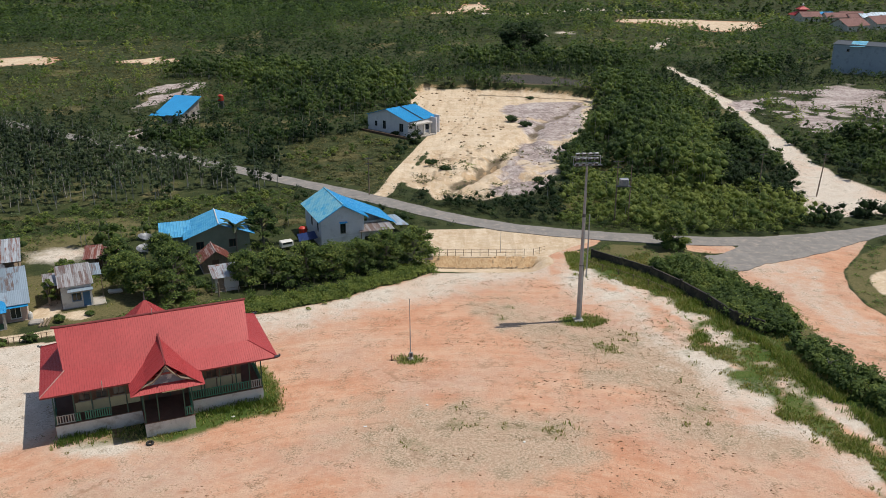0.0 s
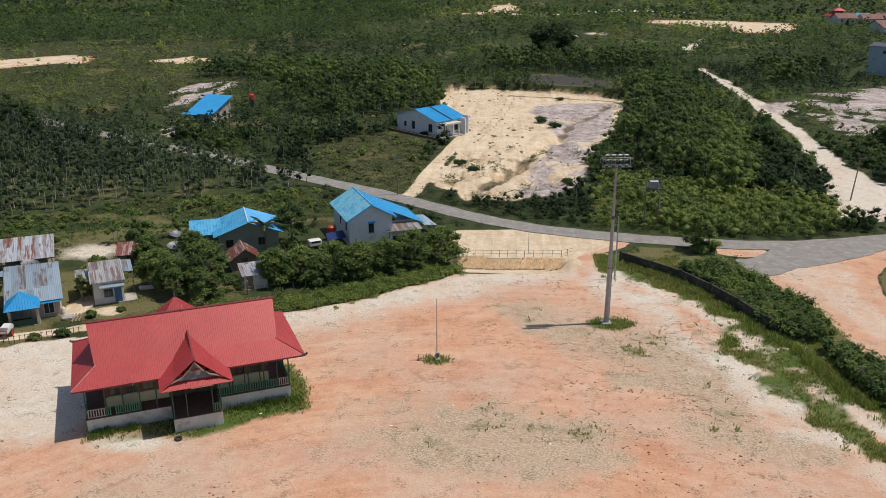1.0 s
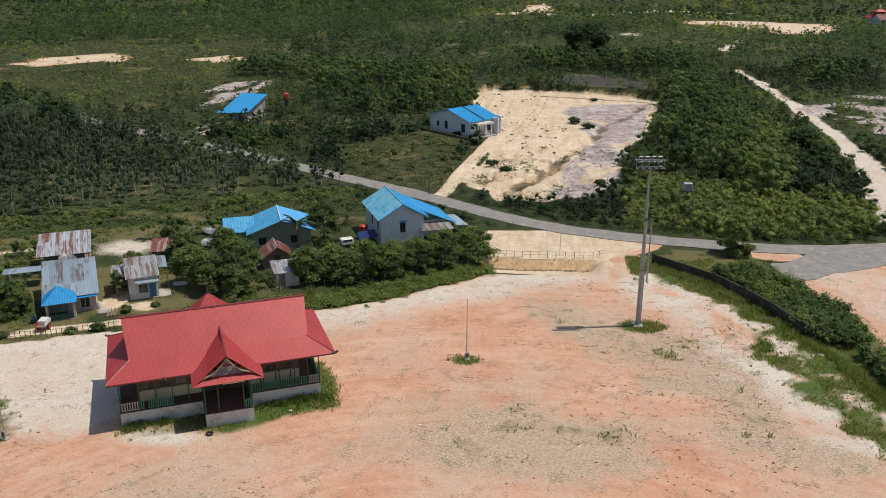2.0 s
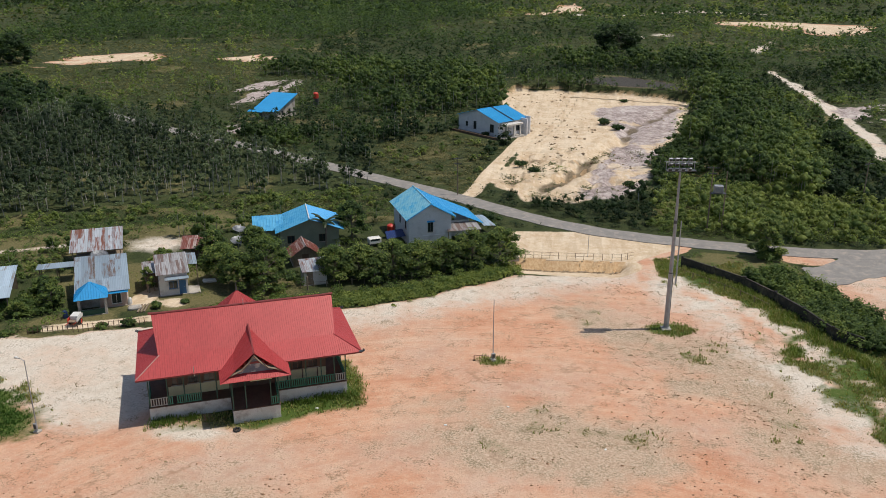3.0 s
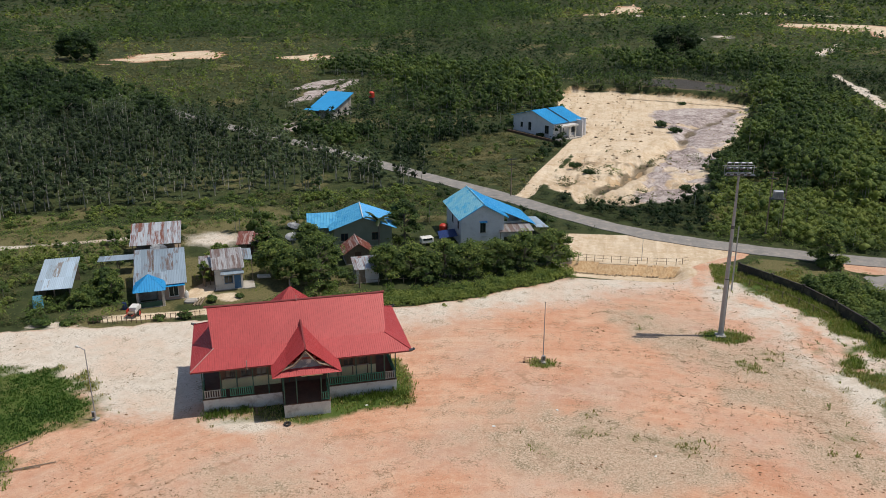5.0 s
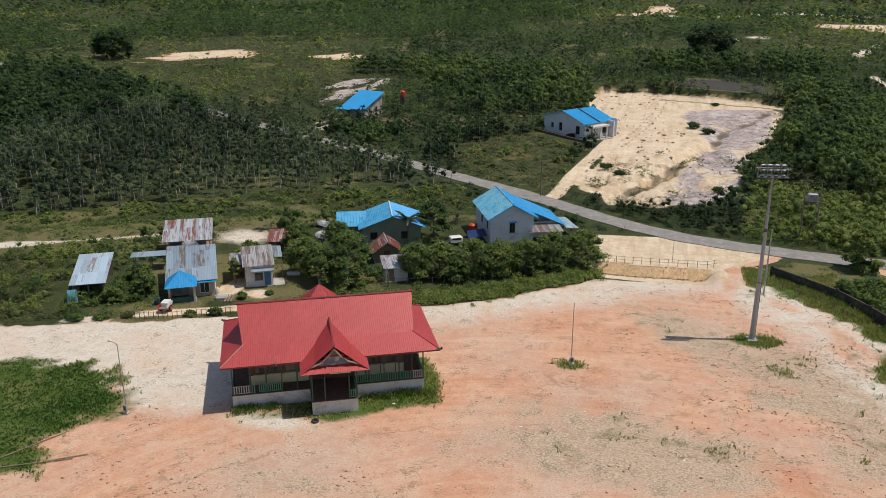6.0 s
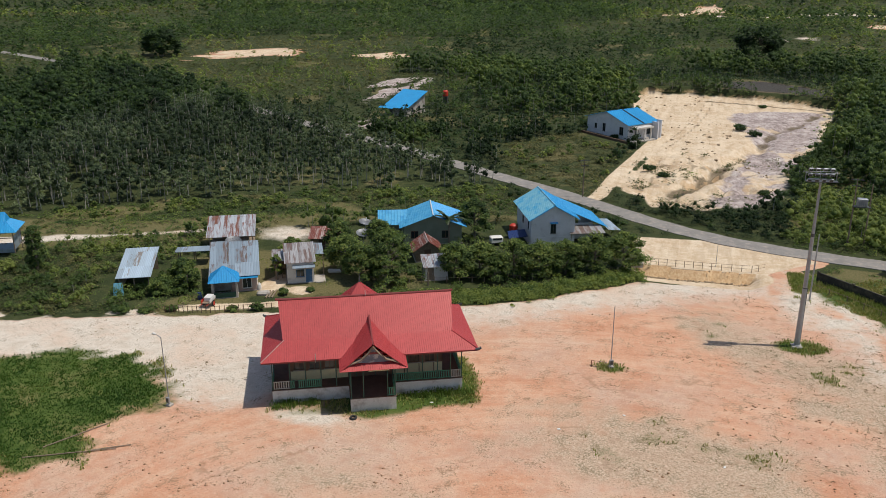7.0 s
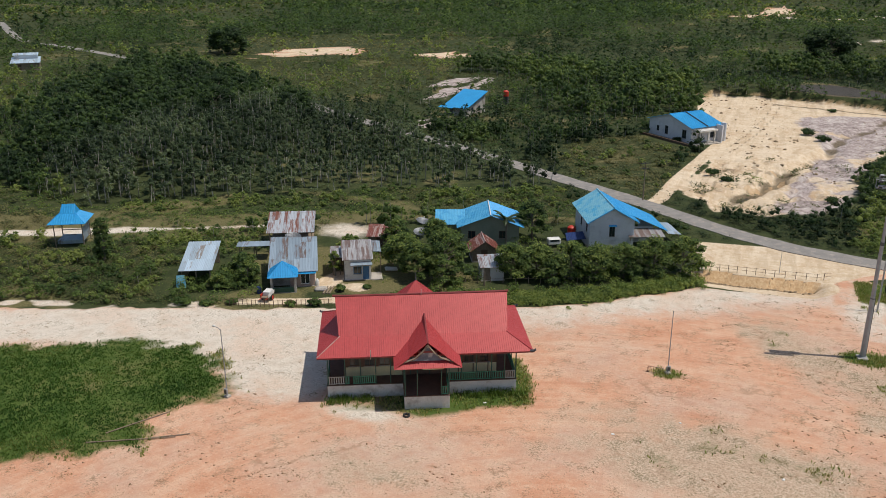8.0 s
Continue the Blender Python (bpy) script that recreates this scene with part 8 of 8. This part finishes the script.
    # creeper hedges behind the wall and along the clay road
    for poly, nm, seed in ((HEDGE, "dense dark green creeper hedge behind the black wall", 61), (HEDGE_SOUTH, "thick green hedge along the clay road", 62)):
        rng = np.random.default_rng(seed)
        X, Y = [a.ravel() for a in np.meshgrid(np.arange(24, 50, 0.85), np.arange(60, 116, 0.85))]
        X, Y = X + rng.normal(size=len(X)) * 0.3, Y + rng.normal(size=len(X)) * 0.3
        keep = poly_dist(X, Y, poly, True) < 0.1
        X, Y = X[keep], Y[keep]
        k = len(X)
        h = (1.3 + 1.0 * rng.random(k)) * (0.65 + 0.8 * fractal(X, Y, 5))
        c = np.stack([X, Y, ground_height(X, Y) + h * 0.45], -1)
        rad = np.stack([0.55 + 0.35 * rng.random(k), 0.55 + 0.35 * rng.random(k), h * 0.55], -1)
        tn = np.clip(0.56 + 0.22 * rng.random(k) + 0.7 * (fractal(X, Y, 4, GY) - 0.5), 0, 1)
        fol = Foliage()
        # core masses toned down by a fifth, as painted shade deep in the hedge
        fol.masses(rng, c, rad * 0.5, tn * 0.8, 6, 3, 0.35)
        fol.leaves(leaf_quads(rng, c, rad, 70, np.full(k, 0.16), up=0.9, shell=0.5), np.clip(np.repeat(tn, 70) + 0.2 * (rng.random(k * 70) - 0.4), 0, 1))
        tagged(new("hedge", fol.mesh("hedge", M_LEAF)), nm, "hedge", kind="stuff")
    # clods and broken stone on the quarry floor
    rng = np.random.default_rng(63)
    X, Y = rng.uniform(-16, 40, 900), rng.uniform(147, 270, 900)
    keep = (poly_dist(X, Y, QUARRY, True) < -1.5) & (rng.random(900) < np.clip((fractal(X, Y, 14) - 0.32) * 3, 0.1, 1))
    X, Y = X[keep], Y[keep]
    k = len(X)
    sz = 0.08 + 0.32 * rng.random(k) ** 4
    fol = Foliage()
    fol.masses(rng, np.stack([X, Y, ground_height(X, Y) + sz * 0.2], -1), np.stack([sz * 1.3, sz, sz * 0.7], -1), np.clip(0.2 + 0.6 * rng.random(k), 0, 1), 6, 3, 0.35)
    s = rng.random(160)
    X, Y = -4.6 + 15 * s + rng.normal(size=160) * 0.3, 115.2 + 0.5 * s * s + rng.normal(size=160) * 0.4
    sz = 0.05 + 0.17 * rng.random(160) ** 2
    fol.masses(rng, np.stack([X, Y, ground_height(X, Y) + sz * 0.2], -1), np.stack([sz * 1.3, sz, sz], -1), np.clip(0.2 + 0.6 * rng.random(160), 0, 1), 6, 3, 0.4)
    tagged(new("clods", fol.mesh("clods", M_CLOD)), "scattered brown clods and broken stone on bare earth", "stones", kind="stuff")
    rng = np.random.default_rng(31)
    X, Y = [a.ravel() for a in np.meshgrid(np.arange(-68, -57.5, 0.75), np.arange(84.5, 97, 0.75))]
    X, Y = X + rng.normal(size=len(X)) * 0.2, Y + rng.normal(size=len(X)) * 0.2
    keep = (poly_dist(X, Y, [(-67.5, 86), (-59.2, 89), (-61.5, 96.5), (-65.5, 95.5)], True) < 0) & (rng.random(len(X)) < 0.85)
    X, Y = X[keep], Y[keep]
    h = 0.5 + 0.7 * rng.random(len(X))
    v = leaf_quads(rng, np.stack([X, Y, h * 0.5], -1), np.stack([h * 0.5, h * 0.5, h * 0.5], -1), 50, np.full(len(X), 0.14))
    tagged(new("vegetable_garden", leaf_mesh("vegetable_garden", v, np.repeat(0.4 + 0.35 * rng.random(len(X)), 50), M_LEAF)), "rows of leafy vegetables and cassava in a garden", "plants", kind="stuff")
    # undergrowth of the village
    rng = np.random.default_rng(77)
    n = 520
    X, Y = rng.uniform(-72, 0, n), rng.uniform(84, 128, n)
    keep = (poly_dist(X, Y, VILLAGE, True) < -0.3) & ((fractal(X, Y, 8, GY) > 0.46) | (poly_dist(X, Y, [(-32, 95.4), (-20, 99.2), (-12, 104.4), (-3, 111.3)]) < 3.2))
    keep &= ~((X > -57) & (X < -42) & (Y < 98))
    for x, y, r in HOUSE_SPOTS:
        keep &= np.hypot(X - x, Y - y) > r * 0.85
    X, Y = X[keep], Y[keep]
    k = len(X)
    h = 0.6 + 1.1 * rng.random(k)
    c = np.stack([X, Y, ground_height(X, Y) + h * 0.45], -1)
    v = leaf_quads(rng, c, np.stack([h * 0.75, h * 0.75, h * 0.55], -1), 110, np.full(k, 0.13))
    tagged(new("undergrowth", leaf_mesh("undergrowth", v, np.repeat(0.5 + 0.42 * rng.random(k), 110), M_LEAF)), "leafy undergrowth between the village houses", "plants", kind="stuff")
    # dense row of weeds where the village meets the bare ground
    n = 1500
    s = rng.random(n)
    line = np.array([(-40, 92), (-24, 97), (-18.5, 99.6), (-12.5, 104), (-4.4, 111)])
    q = s * (len(line) - 1)
    i = np.minimum(q.astype(int), len(line) - 2)
    P = line[i] + (line[i + 1] - line[i]) * (q - i)[:, None] + rng.normal(size=(n, 2)) * 0.9 + np.array([-0.5, 1.0])
    h = 0.35 + 0.6 * rng.random(n)
    ok = (P[:, 0] > -34)
    P, h = P[ok], h[ok]
    c = np.stack([P[:, 0], P[:, 1], h * 0.4], -1)
    v = leaf_quads(rng, c, np.stack([h, h, h * 0.55], -1), 26, np.full(len(P), 0.12))
    tagged(new("bank_weeds", leaf_mesh("bank_weeds", v, np.repeat(0.72 + 0.3 * rng.random(len(P)), 26), M_LEAF)), "bright green weeds on the bank", "plants", kind="stuff")


build_hall()
build_houses()
build_mast()
build_fences()
build_small()
build_litter()
build_trees()
scatter_wild()
grasses()
